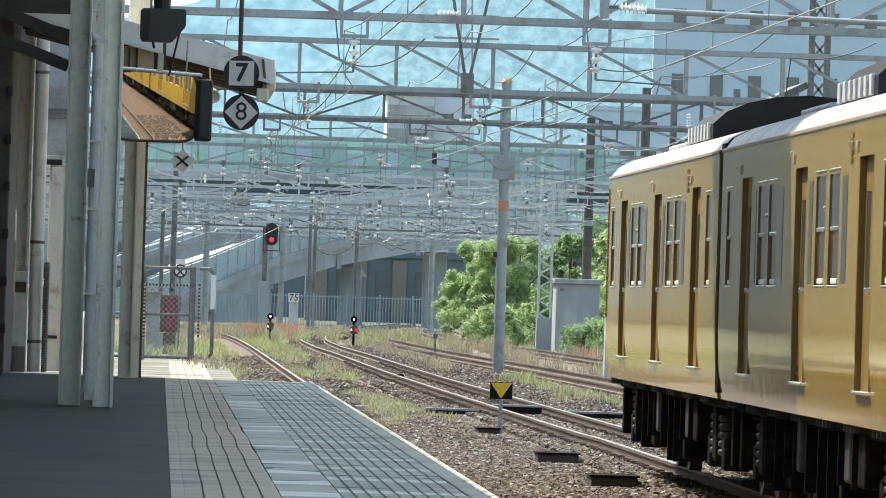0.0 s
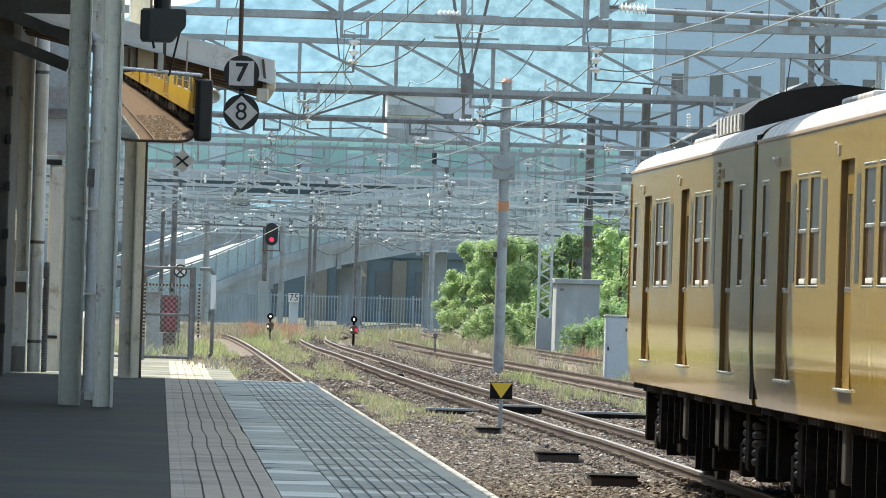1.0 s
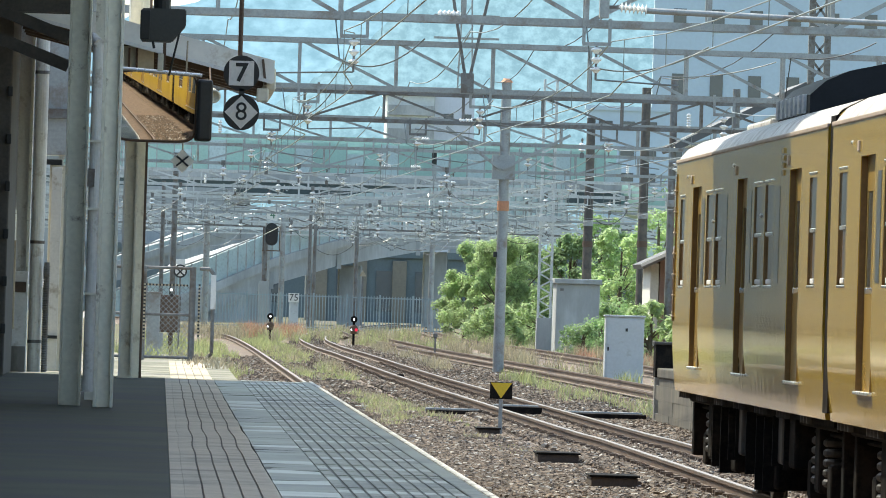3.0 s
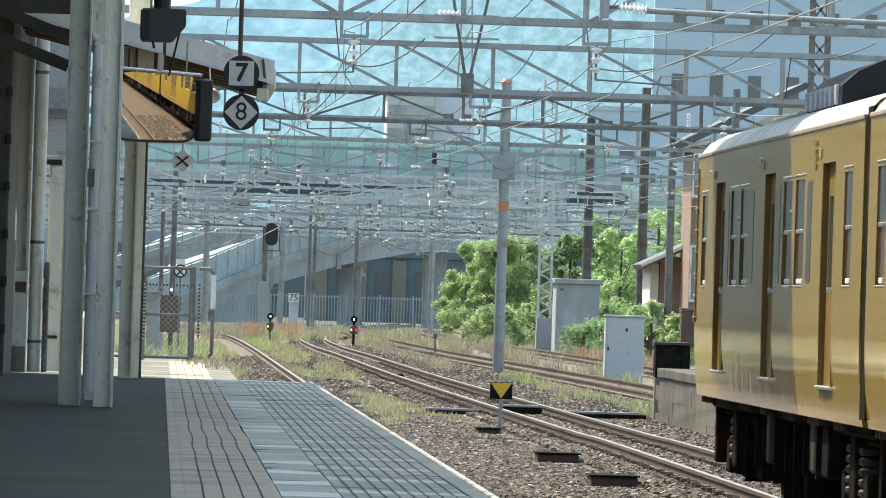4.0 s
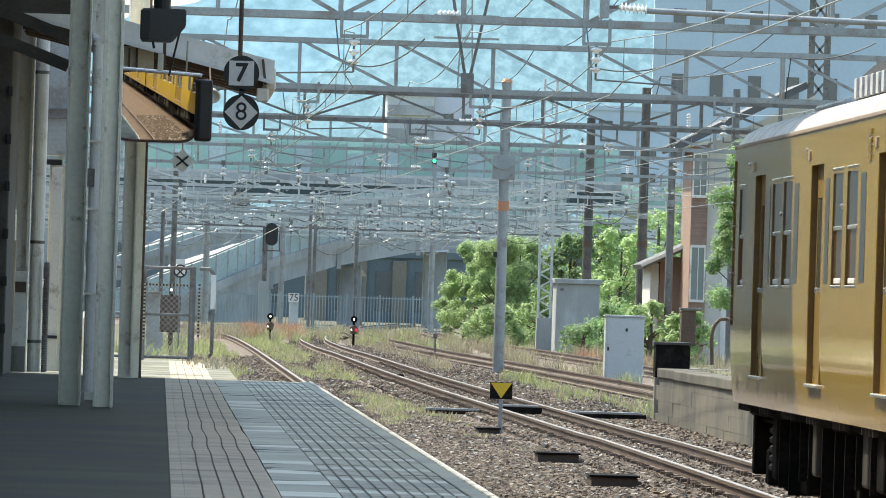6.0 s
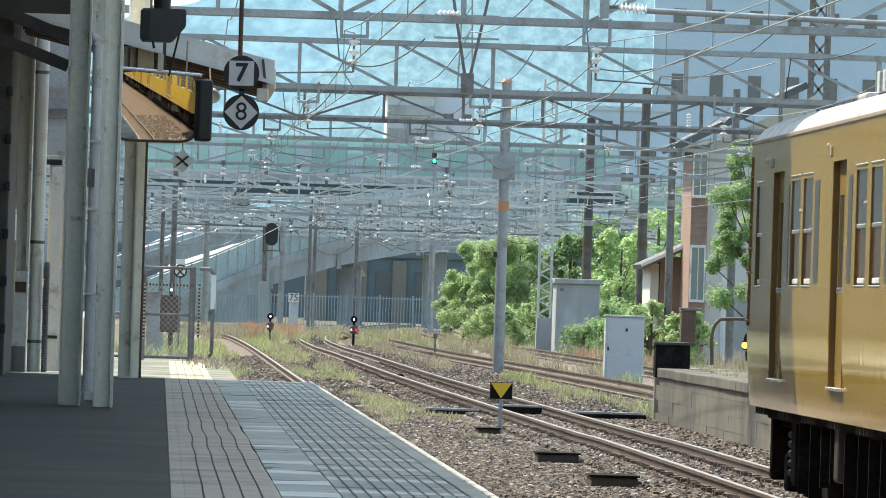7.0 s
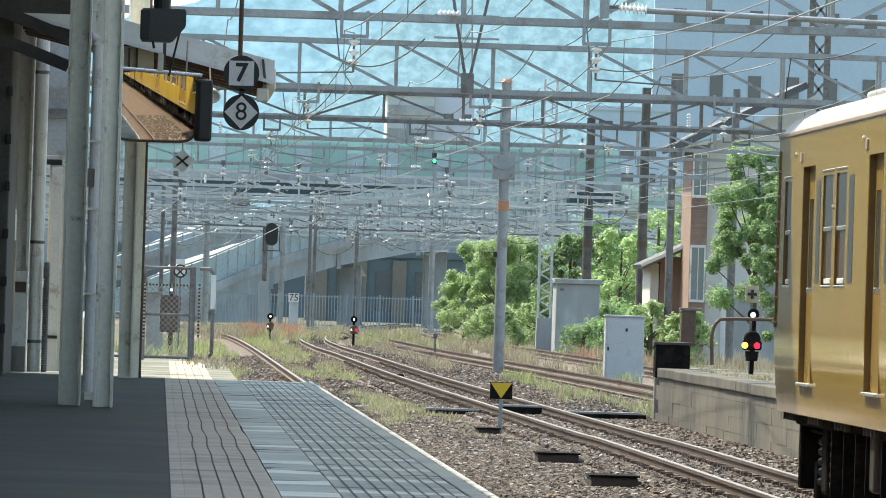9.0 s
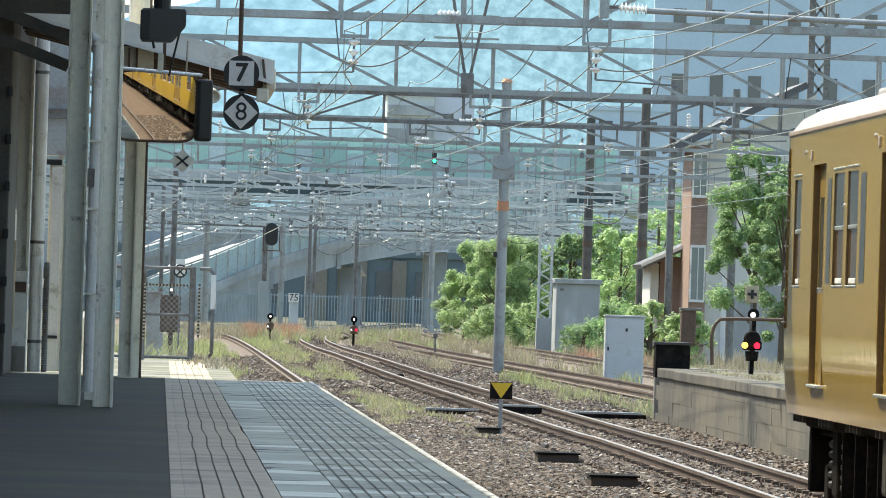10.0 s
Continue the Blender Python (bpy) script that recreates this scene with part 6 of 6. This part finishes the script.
        boxpart("roof_rim", (x0 - 0.2, y0, z, x1 + 0.4, y1, z + 0.4), GALV_DK, b)


build_left_side()


def build_tower_mast():
    m = thing("radio_mast", "grey steel lattice mast beside the tower", "mast")
    y = 900.0
    x0, x1 = 71.08, 72.83
    for x in (x0, x1):
        boxpart("leg", (x - 0.35, y, -1, x + 0.35, y + 0.7, 45), GALV_DK, m)
    for k in range(14):
        z = 14 + k * 2.2
        bm = B()
        bar(bm, (x0, y, z), (x1, y, z + 2.2), 0.25)
        bar(bm, (x1, y, z), (x0, y, z + 2.2), 0.25)
        part("lacing", bm, GALV_DK, m)
    # tall power pylon on the hill
    p = thing("power_pylon", "slender pale power pylon on the hillside", "pylon")
    y = 1500.0
    xc, zt = 54.79, 58.65
    for s in (-1, 1):
        bm = B()
        bar(bm, (xc + s * 2.6, y, 0), (xc + s * 0.8, y, zt), 0.3)
        part("leg", bm, GALV, p)
    for k in range(10):
        z = 20 + k * 4.0
        bm = B()
        bar(bm, (xc - 2.4 + k * 0.15, y, z), (xc + 2.3 - k * 0.16, y, z + 3.8), 0.18)
        part("lacing", bm, GALV, p)
    for z in (49.31, 53.46):
        boxpart("cross_arm", (xc - 6, y - 0.2, z, xc + 6, y + 0.2, z + 0.4), GALV, p)


build_tower_mast()


def build_house():
    h = thing("two_storey_house", "plastered two-storey house with brick bay and dark tiled roof", "house")
    y = 300.0
    xl, xm, xr = 19.41, 20.03, 23.93
    ze = 7.81
    boxpart("wall", (xm, y, -0.3, xr, y + 8, ze), PLASTER, h)
    boxpart("bay", (xl, y - 0.3, -0.3, xm - 0.01, y + 5, ze), BRICK, h, label="brick-faced bay")
    for k, (a, b) in enumerate(((5.90, 7.48), (2.06, 4.07))):
        w = boxpart("window", (xl + 0.06, y - 0.36, a + 0.06, xm - 0.08, y - 0.32, b - 0.06), HOUSE_GLASS, h)
        for dims in ((xl + 0.02, y - 0.42, a - 0.05, xm - 0.04, y - 0.31, a + 0.05), (xl + 0.02, y - 0.42, b - 0.05, xm - 0.04, y - 0.31, b + 0.05),
                     (xl + 0.02, y - 0.42, a + 0.051, xl + 0.07, y - 0.31, b - 0.051), (xm - 0.09, y - 0.42, a + 0.051, xm - 0.04, y - 0.31, b - 0.051),
                     ((xl + xm) / 2 - 0.015, y - 0.42, a + 0.051, (xl + xm) / 2 + 0.015, y - 0.31, b - 0.051)):
            boxpart("frame", dims, WHITE, w)
    # courses of brick between the windows
    bm = B()
    z = 4.20
    while z < 5.82:
        box(bm, xl + 0.004, y - 0.312, z, xm - 0.016, y - 0.301, z + 0.075)
        z += 0.1
    part("brick_courses", bm, BRICK, h)
    bm = B()
    xa = 18.71
    pts = [(xa, ze - 0.15), (23.49, 10.11)]
    bar(bm, (pts[0][0], y + 3, pts[0][1]), (pts[1][0], y + 3, pts[1][1]), 8.5, 0.25)
    part("roof", bm, TILE, h, "dark tiled roof")
    bm = B()
    v = [bm.verts.new(p) for p in ((xm, y + 0.05, ze), (xr, y + 0.05, ze), (xr, y + 0.05, 9.80))]
    bm.faces.new(v)
    part("gable", bm, PLASTER, h)
    bm = B()
    rod(bm, (xa - 0.05, y - 1.0, ze - 0.2), (xm + 0.3, y - 1.0, ze + 0.22), 0.07, seg=8)
    part("gutter", bm, WHITE, h)
    boxpart("door", (20.63, y - 0.05, -0.2, 20.88, y - 0.01, 2.98), WHITE, h)
    boxpart("meter_box", (19.88, y - 0.2, 2.75, 20.10, y - 0.02, 3.21), WHITE, h, 0.02)
    a = thing("house_annex", "low red-brown annex with a sloping roof", "annex")
    boxpart("wall", (18.66, 305, -0.3, 19.77, 310, 3.68), ANNEX, a)
    boxpart("side_wall", (18.32, 305.1, -0.3, 18.63, 310, 3.42), PLASTER, a)
    bm = B()
    bar(bm, (17.94, 307, 3.28), (19.81, 307, 4.18), 6.0, 0.18)
    part("roof", bm, TILE, a)
    bm = B()
    bar(bm, (17.88, 303.9, 3.32), (19.75, 303.9, 4.22), 0.1, 0.12)
    part("eave_trim", bm, WHITE, a)
    w = thing("garden_wall", "pale rendered garden wall below the tree", "wall")
    boxpart("wall", (20.22, 290, -0.3, 23.23, 290.2, 2.69), PALE_CONC, w, 0.02)
    u = thing("utility_pole", "grey wooden utility pole in front of the house", "pole")
    bm = B()
    rod(bm, (19.93, 285, -0.3), (19.93, 285, 9.5), 0.15, 0.13, seg=12)
    part("shaft", bm, GALV_DK, u)


HOUSE_GLASS = glassy("house_glass", (0.20, 0.25, 0.25), 0.08)
ANNEX = mat("annex_cladding", (0.33, 0.21, 0.165), rough=0.8, vary=0.15, size=0.6)
build_house()


def build_hill():
    """Wooded ridge far behind the town; air haze is put into its glowing colour."""
    m = bpy.data.materials.new("far_woods_haze")
    m.use_nodes = True
    nt = m.node_tree
    b = nt.nodes["Principled BSDF"]
    tc = nt.nodes.new("ShaderNodeTexCoord")
    n1 = nt.nodes.new("ShaderNodeTexNoise")
    n1.inputs["Scale"].default_value = 0.1
    n1.inputs["Roughness"].default_value = 0.66
    n1.inputs["Detail"].default_value = 8
    mp = nt.nodes.new("ShaderNodeMapping")
    mp.inputs["Scale"].default_value = (1.0, 0.08, 1.25)
    nt.links.new(tc.outputs["Object"], mp.inputs[0])
    nt.links.new(mp.outputs[0], n1.inputs["Vector"])
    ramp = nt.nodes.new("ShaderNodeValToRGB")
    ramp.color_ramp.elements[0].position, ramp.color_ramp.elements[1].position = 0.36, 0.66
    ramp.color_ramp.elements[0].color = HAZE_LO
    ramp.color_ramp.elements[1].color = HAZE_HI
    # crowns lighter, gaps darker: woodland shading drawn into the glow
    crowns = nt.nodes.new("ShaderNodeTexVoronoi")
    crowns.inputs["Scale"].default_value = 0.2
    crowns.inputs["Randomness"].default_value = 1.0
    nt.links.new(mp.outputs[0], crowns.inputs["Vector"])
    veil = nt.nodes.new("ShaderNodeMath")
    veil.operation = "MULTIPLY_ADD"
    veil.inputs[1].default_value = -0.16
    nt.links.new(crowns.outputs["Distance"], veil.inputs[0])
    lift = nt.nodes.new("ShaderNodeMath")
    lift.inputs[1].default_value = 0.08
    nt.links.new(n1.outputs[0], lift.inputs[0])
    nt.links.new(lift.outputs[0], veil.inputs[2])
    nt.links.new(veil.outputs[0], ramp.inputs[0])
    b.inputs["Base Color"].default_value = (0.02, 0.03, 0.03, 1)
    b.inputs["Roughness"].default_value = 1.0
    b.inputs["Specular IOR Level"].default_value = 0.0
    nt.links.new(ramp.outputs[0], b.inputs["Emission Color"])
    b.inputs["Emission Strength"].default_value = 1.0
    bm = B()
    nx, nz = 300, 46
    rows = []
    for j in range(nz + 1):
        row = []
        for i in range(nx + 1):
            x = -1000 + 2300 * i / nx
            px = x / 3000 * 14450
            ridge = 106 + 14 * math.sin(px * 0.004 + 0.5) + 8 * noise.noise((x * 0.01, 1.0, 0)) + (34 if px > 640 else 34 * max(0, (px - 280) / 360)) - (6 if px < 250 else 0)
            f = j / nz
            y = 3000 + 500 * f + 15 * noise.noise((x * 0.02, f * 9, 2))
            z = -2 + ridge * f * 1.17 + 4 * f * noise.noise((x * 0.05, f * 14, 5))
            row.append(bm.verts.new((x, y, z)))
        rows.append(row)
    for lo, hi in zip(rows, rows[1:]):
        for i in range(nx):
            bm.faces.new((lo[i], lo[i + 1], hi[i + 1], hi[i]))
    tagged(part("backdrop", bm, m, smooth=True), "blue-green wooded hillside in the distance, haze put into its glow", "hill", kind="structure")


def build_near_ridge():
    """A nearer wooded spur before the far ridge, rising to one side; its glow paints haze."""
    m = bpy.data.materials["far_woods_haze"].copy()
    m.name = "spur_woods"
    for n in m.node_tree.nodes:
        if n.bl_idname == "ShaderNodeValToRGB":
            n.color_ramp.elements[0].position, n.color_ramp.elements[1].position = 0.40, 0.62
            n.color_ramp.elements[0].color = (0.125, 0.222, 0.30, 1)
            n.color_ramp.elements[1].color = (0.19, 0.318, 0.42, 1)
        elif n.bl_idname == "ShaderNodeTexNoise":
            n.inputs["Scale"].default_value = 0.3
    y0 = 2600.0
    line = [(1.55, 45.08), (24.60, 56.61), (47.53, 72.10), (63.40, 83.04),
            (77.34, 97.89), (107.65, 107.84), (260.42, 118.05)]
    bm = B()
    nx, nz = 420, 30
    rows = []
    for j in range(nz + 1):
        f = j / nz
        row = []
        for i in range(nx + 1):
            x = line[0][0] + (line[-1][0] - line[0][0]) * i / nx
            for (xa, za), (xb, zb) in zip(line, line[1:]):
                if xa <= x <= xb:
                    top = za + (zb - za) * (x - xa) / (xb - xa)
            top += 1.6 * noise.noise((x * 0.16, 3.0, 0)) + 0.9 * noise.noise((x * 0.5, 7.0, 0))
            row.append(bm.verts.new((x, y0 + 120 * f + 6 * noise.noise((x * 0.06, f * 9, 2)), -2 + (top + 2) * f)))
        rows.append(row)
    for lo, hi in zip(rows, rows[1:]):
        for i in range(nx):
            bm.faces.new((lo[i], lo[i + 1], hi[i + 1], hi[i]))
    tagged(part("backdrop", bm, m, smooth=True), "green wooded spur before the far hillside, haze put into its glow", "hill", kind="structure")


HAZE_LO, HAZE_HI = (0.12, 0.23, 0.33, 1), (0.2, 0.345, 0.48, 1)
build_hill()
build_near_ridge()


# ---- trees and weeds ----
def build_tree(x, y, base, height, spread, seed, leaf, label, leaves=10000, low=0.08, size=0.125):
    """A tapered trunk with limbs and a crown of many small leaves in uneven clumps."""
    rng = random.Random(seed)
    t = thing("tree", label, "tree", "trees behind the sidings", at=(x, y, base))
    bm = B()
    rod(bm, (0, 0, -0.3), (0.05, 0, height * 0.45), 0.13, 0.09, seg=9)
    rod(bm, (0.05, 0, height * 0.45), (0.1, 0.1, height * 0.85), 0.09, 0.03, seg=8)
    clumps = []
    for k in range(64):
        a = rng.uniform(0, 6.28)
        f = low + (1 - low) * rng.random() ** 0.8
        reach = spread * (0.30 + 0.70 * math.sin(math.pi * min(0.98, f * 0.78 + 0.16))) * rng.uniform(0.35, 1.0)
        c = Vector((reach * math.cos(a), reach * math.sin(a), height * f * 0.95))
        clumps.append((c, rng.uniform(0.3, 0.75) * spread * 0.33))
        if k % 5 == 0:
            s = Vector((0.04, 0, max(0.2, c.z * 0.65)))
            rod(bm, s, s.lerp(c, 0.9), 0.045, 0.012, seg=6)
    part("trunk", bm, BARK, t)
    vs, fs = [], []
    for k in range(leaves):
        c, r = clumps[rng.randrange(len(clumps))]
        d = Vector((rng.gauss(0, 1), rng.gauss(0, 1), rng.gauss(0, 0.85)))
        d = d.normalized() * r * rng.uniform(0.35, 1.12)
        p = c + d
        nrm = (d.normalized() + Vector((rng.gauss(0, 0.5), rng.gauss(0, 0.5), 0.85 + rng.gauss(0, 0.4)))).normalized()
        u = nrm.orthogonal().normalized()
        u.rotate(Matrix.Rotation(rng.uniform(0, 6.28), 3, nrm))
        w = nrm.cross(u)
        s = size * rng.uniform(0.45, 1.05)
        i = len(vs)
        vs += [p - u * s, p + w * s * 0.5 + nrm * s * 0.15, p + u * s, p - w * s * 0.5 + nrm * s * 0.15]
        fs.append((i, i + 1, i + 2, i + 3))
    me = bpy.data.meshes.new("crown")
    me.from_pydata(vs, [], fs)
    me.materials.append(leaf)
    cr = new("crown", me)
    cr.parent = t


T1 = "young broadleaf tree with bright green leaves in the sun"
build_tree(15.45, 400, -0.3, 5.0, 1.9, 1, LEAF_Y, T1, 34000, 0.03, 0.08)
build_tree(15.5, 415, -0.3, 3.4, 1.5, 2, LEAF_Y, T1, 6500, 0.03, 0.12)
build_tree(16.3, 395, -0.3, 5.2, 1.9, 3, LEAF_Y, T1, 34000, 0.03, 0.08)
build_tree(17.60, 402, -0.3, 5.3, 2.0, 4, LEAF_Y, T1, 34000, 0.03, 0.08)
build_tree(18.80, 408, -0.3, 4.6, 1.7, 17, LEAF_Y, T1, 8000, 0.03, 0.12)
build_tree(16.7, 322, -0.3, 1.3, 1.1, 18, LEAF, "low leafy bush before the hut", 2500, 0.02, 0.08)
build_tree(17.6, 326, -0.3, 1.5, 1.1, 19, LEAF, "low leafy bush before the hut", 2500, 0.02, 0.08)
for bx, by, bs in ((15.7, 388, 21), (16.4, 390, 22), (17.1, 392, 23)):
    build_tree(bx, by, -0.3, 1.6, 1.2, bs, LEAF_Y, "low leafy bush at the foot of the trees", 3500, 0.02, 0.1)
build_tree(18.99, 380, -0.3, 5.4, 1.9, 5, LEAF, "dense green tree behind a line pole")
build_tree(21.24, 395, -0.3, 6.6, 2.2, 6, LEAF, "dense green tree behind a line pole", 6500)
build_tree(20.23, 360, -0.3, 5.6, 1.9, 7, LEAF_Y, T1, 6000)
build_tree(21.85, 360, -0.3, 6.6, 1.8, 8, LEAF_Y, "tall thin-leaved tree beside the house", 4200)
build_tree(23.93, 375, -0.3, 8.0, 2.0, 9, LEAF, "tall thin-leaved tree beside the house", 3800)
build_tree(18.02, 300, -0.3, 2.3, 1.2, 10, LEAF_Y, "low leafy bush beside the track", 2600)
build_tree(18.73, 290, -0.3, 2.0, 1.1, 11, LEAF_Y, "low leafy bush beside the house", 2200)
build_tree(19.04, 262, -0.3, 7.7, 1.75, 12, LEAF, "dark green garden tree before the house", 32000, 0.30, 0.08)
build_tree(19.46, 255, -0.3, 6.6, 1.3, 13, LEAF, "dark green garden tree before the house", 18000, 0.2, 0.08)
build_tree(17.94, 385, -0.3, 2.2, 1.6, 14, LEAF_Y, "low leafy bush at the foot of the trees", 3000)
build_tree(15.73, 380, -0.3, 1.9, 1.6, 15, LEAF_Y, "low leafy bush at the foot of the trees", 3000)
build_tree(19.33, 350, -0.3, 2.2, 1.7, 16, LEAF, "low leafy bush at the foot of the trees", 3000)

GZ = -0.27
build_grass("track_weeds", [(3.7, 124, 5.2, 175, GZ, 1100, 0.15), (4.6, 108, 5.3, 124, GZ, 60, 0.1), (3.5, 175, 5.0, 260, GZ, 1300, 0.22), (3.5, 260, 5.0, 340, GZ, 900, 0.32), (1.2, 180, 2.4, 330, GZ, 900, 0.35), (9.0, 190, 9.6, 240, GZ, 160, 0.4), (8.3, 150, 11.0, 196, GZ, 260, 0.3),
                            (-0.6, 128, 1.0, 138, PZ - 0.02, 160, 0.22), (-3, 139, 1.6, 200, GZ, 700, 0.6), (-2, 200, 1.6, 330, GZ, 700, 0.7), (11.8, 195, 13.0, 260, GZ, 350, 0.5), (4.0, 330, 16, 430, GZ, 2200, 0.6), (8.9, 148, 12, 156, GZ, 120, 0.5)],
            GRASS, "patchy green weeds in the ballast between the tracks", 3)
build_grass("dry_weeds", [(7.9, 230, 9.2, 330, GZ, 700, 0.4), (11.5, 215, 13.2, 330, GZ, 1400, 0.55), (15.3, 230, 22, 380, GZ, 2600, 0.65), (0, 340, 16, 425, GZ, 2600, 0.7), (3.6, 122, 5.3, 210, GZ, 1500, 0.17), (3.6, 210, 5.3, 300, GZ, 700, 0.3),
                          (0.2, 106, 1.0, 137, PZ - 0.02, 260, 0.14), (9.5, 120, 11, 147, 0.75, 220, 0.07), (11, 120, 16, 147, 0.75, 500, 0.2), (8.3, 150, 10.2, 200, GZ, 300, 0.25)],
            DRY, "tufts of straw-coloured dry grass beside the sidings", 4)
build_grass("red_weeds", [(3.94, 375, 6.60, 405, GZ, 900, 0.75), (15.23, 270, 17.04, 300, GZ, 300, 0.5)], RED_WEED, "reddish dried weeds beside the fence", 6)
STONE_STRIPS = [(3.4, 64, 5.6, 84, -0.225, 6000), (3.5, 84, 5.65, 118, -0.23, 19000), (3.5, 118, 5.6, 150, -0.23, 10000), (5.6, 84, 6.15, 150, -0.18, 5000), (6.45, 84, 7.2, 160, -0.18, 6000),
                (7.4, 92, 8.97, 170, -0.22, 9000), (3.2, 150, 9.5, 215, -0.24, 10000), (5.0, 150, 8.6, 215, -0.185, 8000), (4.8, 215, 8.4, 330, -0.185, 7000), (7.4, 170, 12, 260, -0.22, 10000), (1.7, 138, 3.7, 260, -0.185, 6000), (3.2, 215, 9.6, 330, -0.25, 12000)]
for k, (share, stone, words) in enumerate(((0.6, BALLAST, "loose brown crushed ballast stones beside the rails"), (0.1, BALLAST_PALE, "loose pale grey ballast stones beside the rails"),
                                           (0.35, BALLAST_DARK, "loose dark rusty ballast stones beside the rails"))):
    build_stones([(*r[:5], int(r[5] * share * 1.35)) for r in STONE_STRIPS], 7 + k, stone, words)


def build_track_boxes():
    # low cable crossings and timber blocks beside the main rails
    for k, (px0, px1, y, z0, z1) in enumerate(((4.98, 5.52, 106.2, -0.3, -0.08), (5.00, 5.54, 93.4, -0.3, -0.08),
                                               (5.02, 5.37, 127.4, -0.3, -0.12))):
        c = thing("cable_box", "dark tarred timber cable box beside the rail", "cable box", "trackside cable boxes")
        boxpart("box", (px0, y, z0, px1, y + 0.9, z1), SLEEPER, c, 0.02)
        boxpart("lid", (px0 - 0.02, y - 0.03, z1, px1 + 0.02, y + 0.95, z1 + 0.025), UNDER, c, 0.008)
    y = 147.3
    t = thing("cable_trough", "dark sunken trough crossing under the rails with pale rims", "trough")
    for xa, xb, zt in ((4.9, 5.88, -0.12), (6.14, 6.96, -0.02), (7.22, 8.85, -0.10)):
        boxpart("trough", (xa, y, -0.3, xb, y + 1.4, zt), UNDER, t, 0.01)
        boxpart("rim", (xa, y + 1.41, -0.3, xb, y + 1.55, zt + 0.02), PALE_CONC, t, 0.01)
    for px, py, w in ((3.70, 155.8, 0.7), (4.40, 123.6, 0.4), (3.85, 111.2, 0.35)):
        s = thing("loose_plank", "pale weathered plank lying on the ballast", "plank")
        boxpart("plank", (px, py, -0.28, px + w, py + 0.25, -0.20), PALE_CONC, s, 0.01)
    for px, y in ((5.85, 196.4),):
        s = thing("rail_lubricator", "small black box beside the rail", "equipment box")
        boxpart("box", (px - 0.08, y, -0.3, px + 0.08, y + 0.3, 0.03), UNDER, s, 0.02)


build_track_boxes()


# ---- what moves ----
TAIL = [(0.0, 98.95), (0.5, 96.5), (1.0, 94.3), (1.5, 92.1), (2.0, 89.95), (2.5, 87.85), (4.0, 82.5), (4.5, 81.05), (5.0, 79.7), (5.5, 78.4),
        (7.0, 75.05), (7.5, 74.05), (8.0, 73.1), (8.5, 72.4), (9.0, 71.7), (9.5, 71.1), (10.0, 70.6)]


def tail_at(t):
    """Smooth place of the train's rear end along the track."""
    pts = [Vector((a, b)) for a, b in TAIL]
    for i in range(len(pts) - 1):
        if pts[i].x <= t <= pts[i + 1].x:
            p1, p2 = pts[i], pts[i + 1]
            p0 = pts[i - 1] if i else p1
            p3 = pts[i + 2] if i + 2 < len(pts) else p2
            m1 = (p2.y - p0.y) / (p2.x - p0.x)
            m2 = (p3.y - p1.y) / (p3.x - p1.x)
            h = p2.x - p1.x
            u = (t - p1.x) / h
            return ((2 * u ** 3 - 3 * u * u + 1) * p1.y + (u ** 3 - 2 * u * u + u) * h * m1 + (3 * u * u - 2 * u ** 3) * p2.y + (u ** 3 - u * u) * h * m2)
    return pts[-1].y


SHUT = 1.9


def motions():
    # a made-up plate drops over the signal's red lamp as it goes out
    here = LAMP_BLOCK.matrix_basis.translation.copy()
    low = here - Vector((0, 0, 0.36))
    walk(LAMP_BLOCK, [(0.0, pose(*here)), (SHUT - 0.1, pose(*here)), (SHUT, pose(*low)), (10.0, pose(*low))])
    # a made-up plate lifts off the far green lamp as it lights
    here = GREEN_LAMP_BLOCK.matrix_basis.translation.copy()
    high = here + Vector((0, 0, 0.22))
    walk(GREEN_LAMP_BLOCK, [(0.0, pose(*here)), (4.0, pose(*here)), (4.1, pose(*high)), (10.0, pose(*high))])
    # made-up plate slides over the unlit red panel and off; another frees its lamp
    down = PANEL_BLOCK.matrix_basis.translation.copy()
    shut = down + Vector((0, 0, 0.61))
    walk(PANEL_BLOCK, [(0.0, pose(*down)), (0.05, pose(*down)), (0.2, pose(*shut)), (0.6, pose(*shut)), (0.75, pose(*down)), (2.05, pose(*down)), (2.25, pose(*shut)), (10.0, pose(*shut))])
    here = WHITE_LAMP_BLOCK.matrix_basis.translation.copy()
    low = here - Vector((0, 0, 0.08))
    walk(WHITE_LAMP_BLOCK, [(0.0, pose(*here)), (2.1, pose(*here)), (2.25, pose(*low)), (10.0, pose(*low))])
    times = [i * 0.1 for i in range(101)]
    places = [tail_at(t) for t in times]
    for k, car in enumerate(CARS):
        walk(car, [(t, pose(6.84, y - 20.0 * k, 0)) for t, y in zip(times[::5], places[::5])])
        for bogie in car.children:
            if not bogie.name.startswith("bogie"):
                continue
            for w in bogie.children:
                if w.name.startswith("wheelset"):
                    here = w.matrix_basis.translation.copy()
                    walk(w, [(t, pose(*here, math.degrees((y - places[0]) / 0.43))) for t, y in zip(times, places)])


motions()
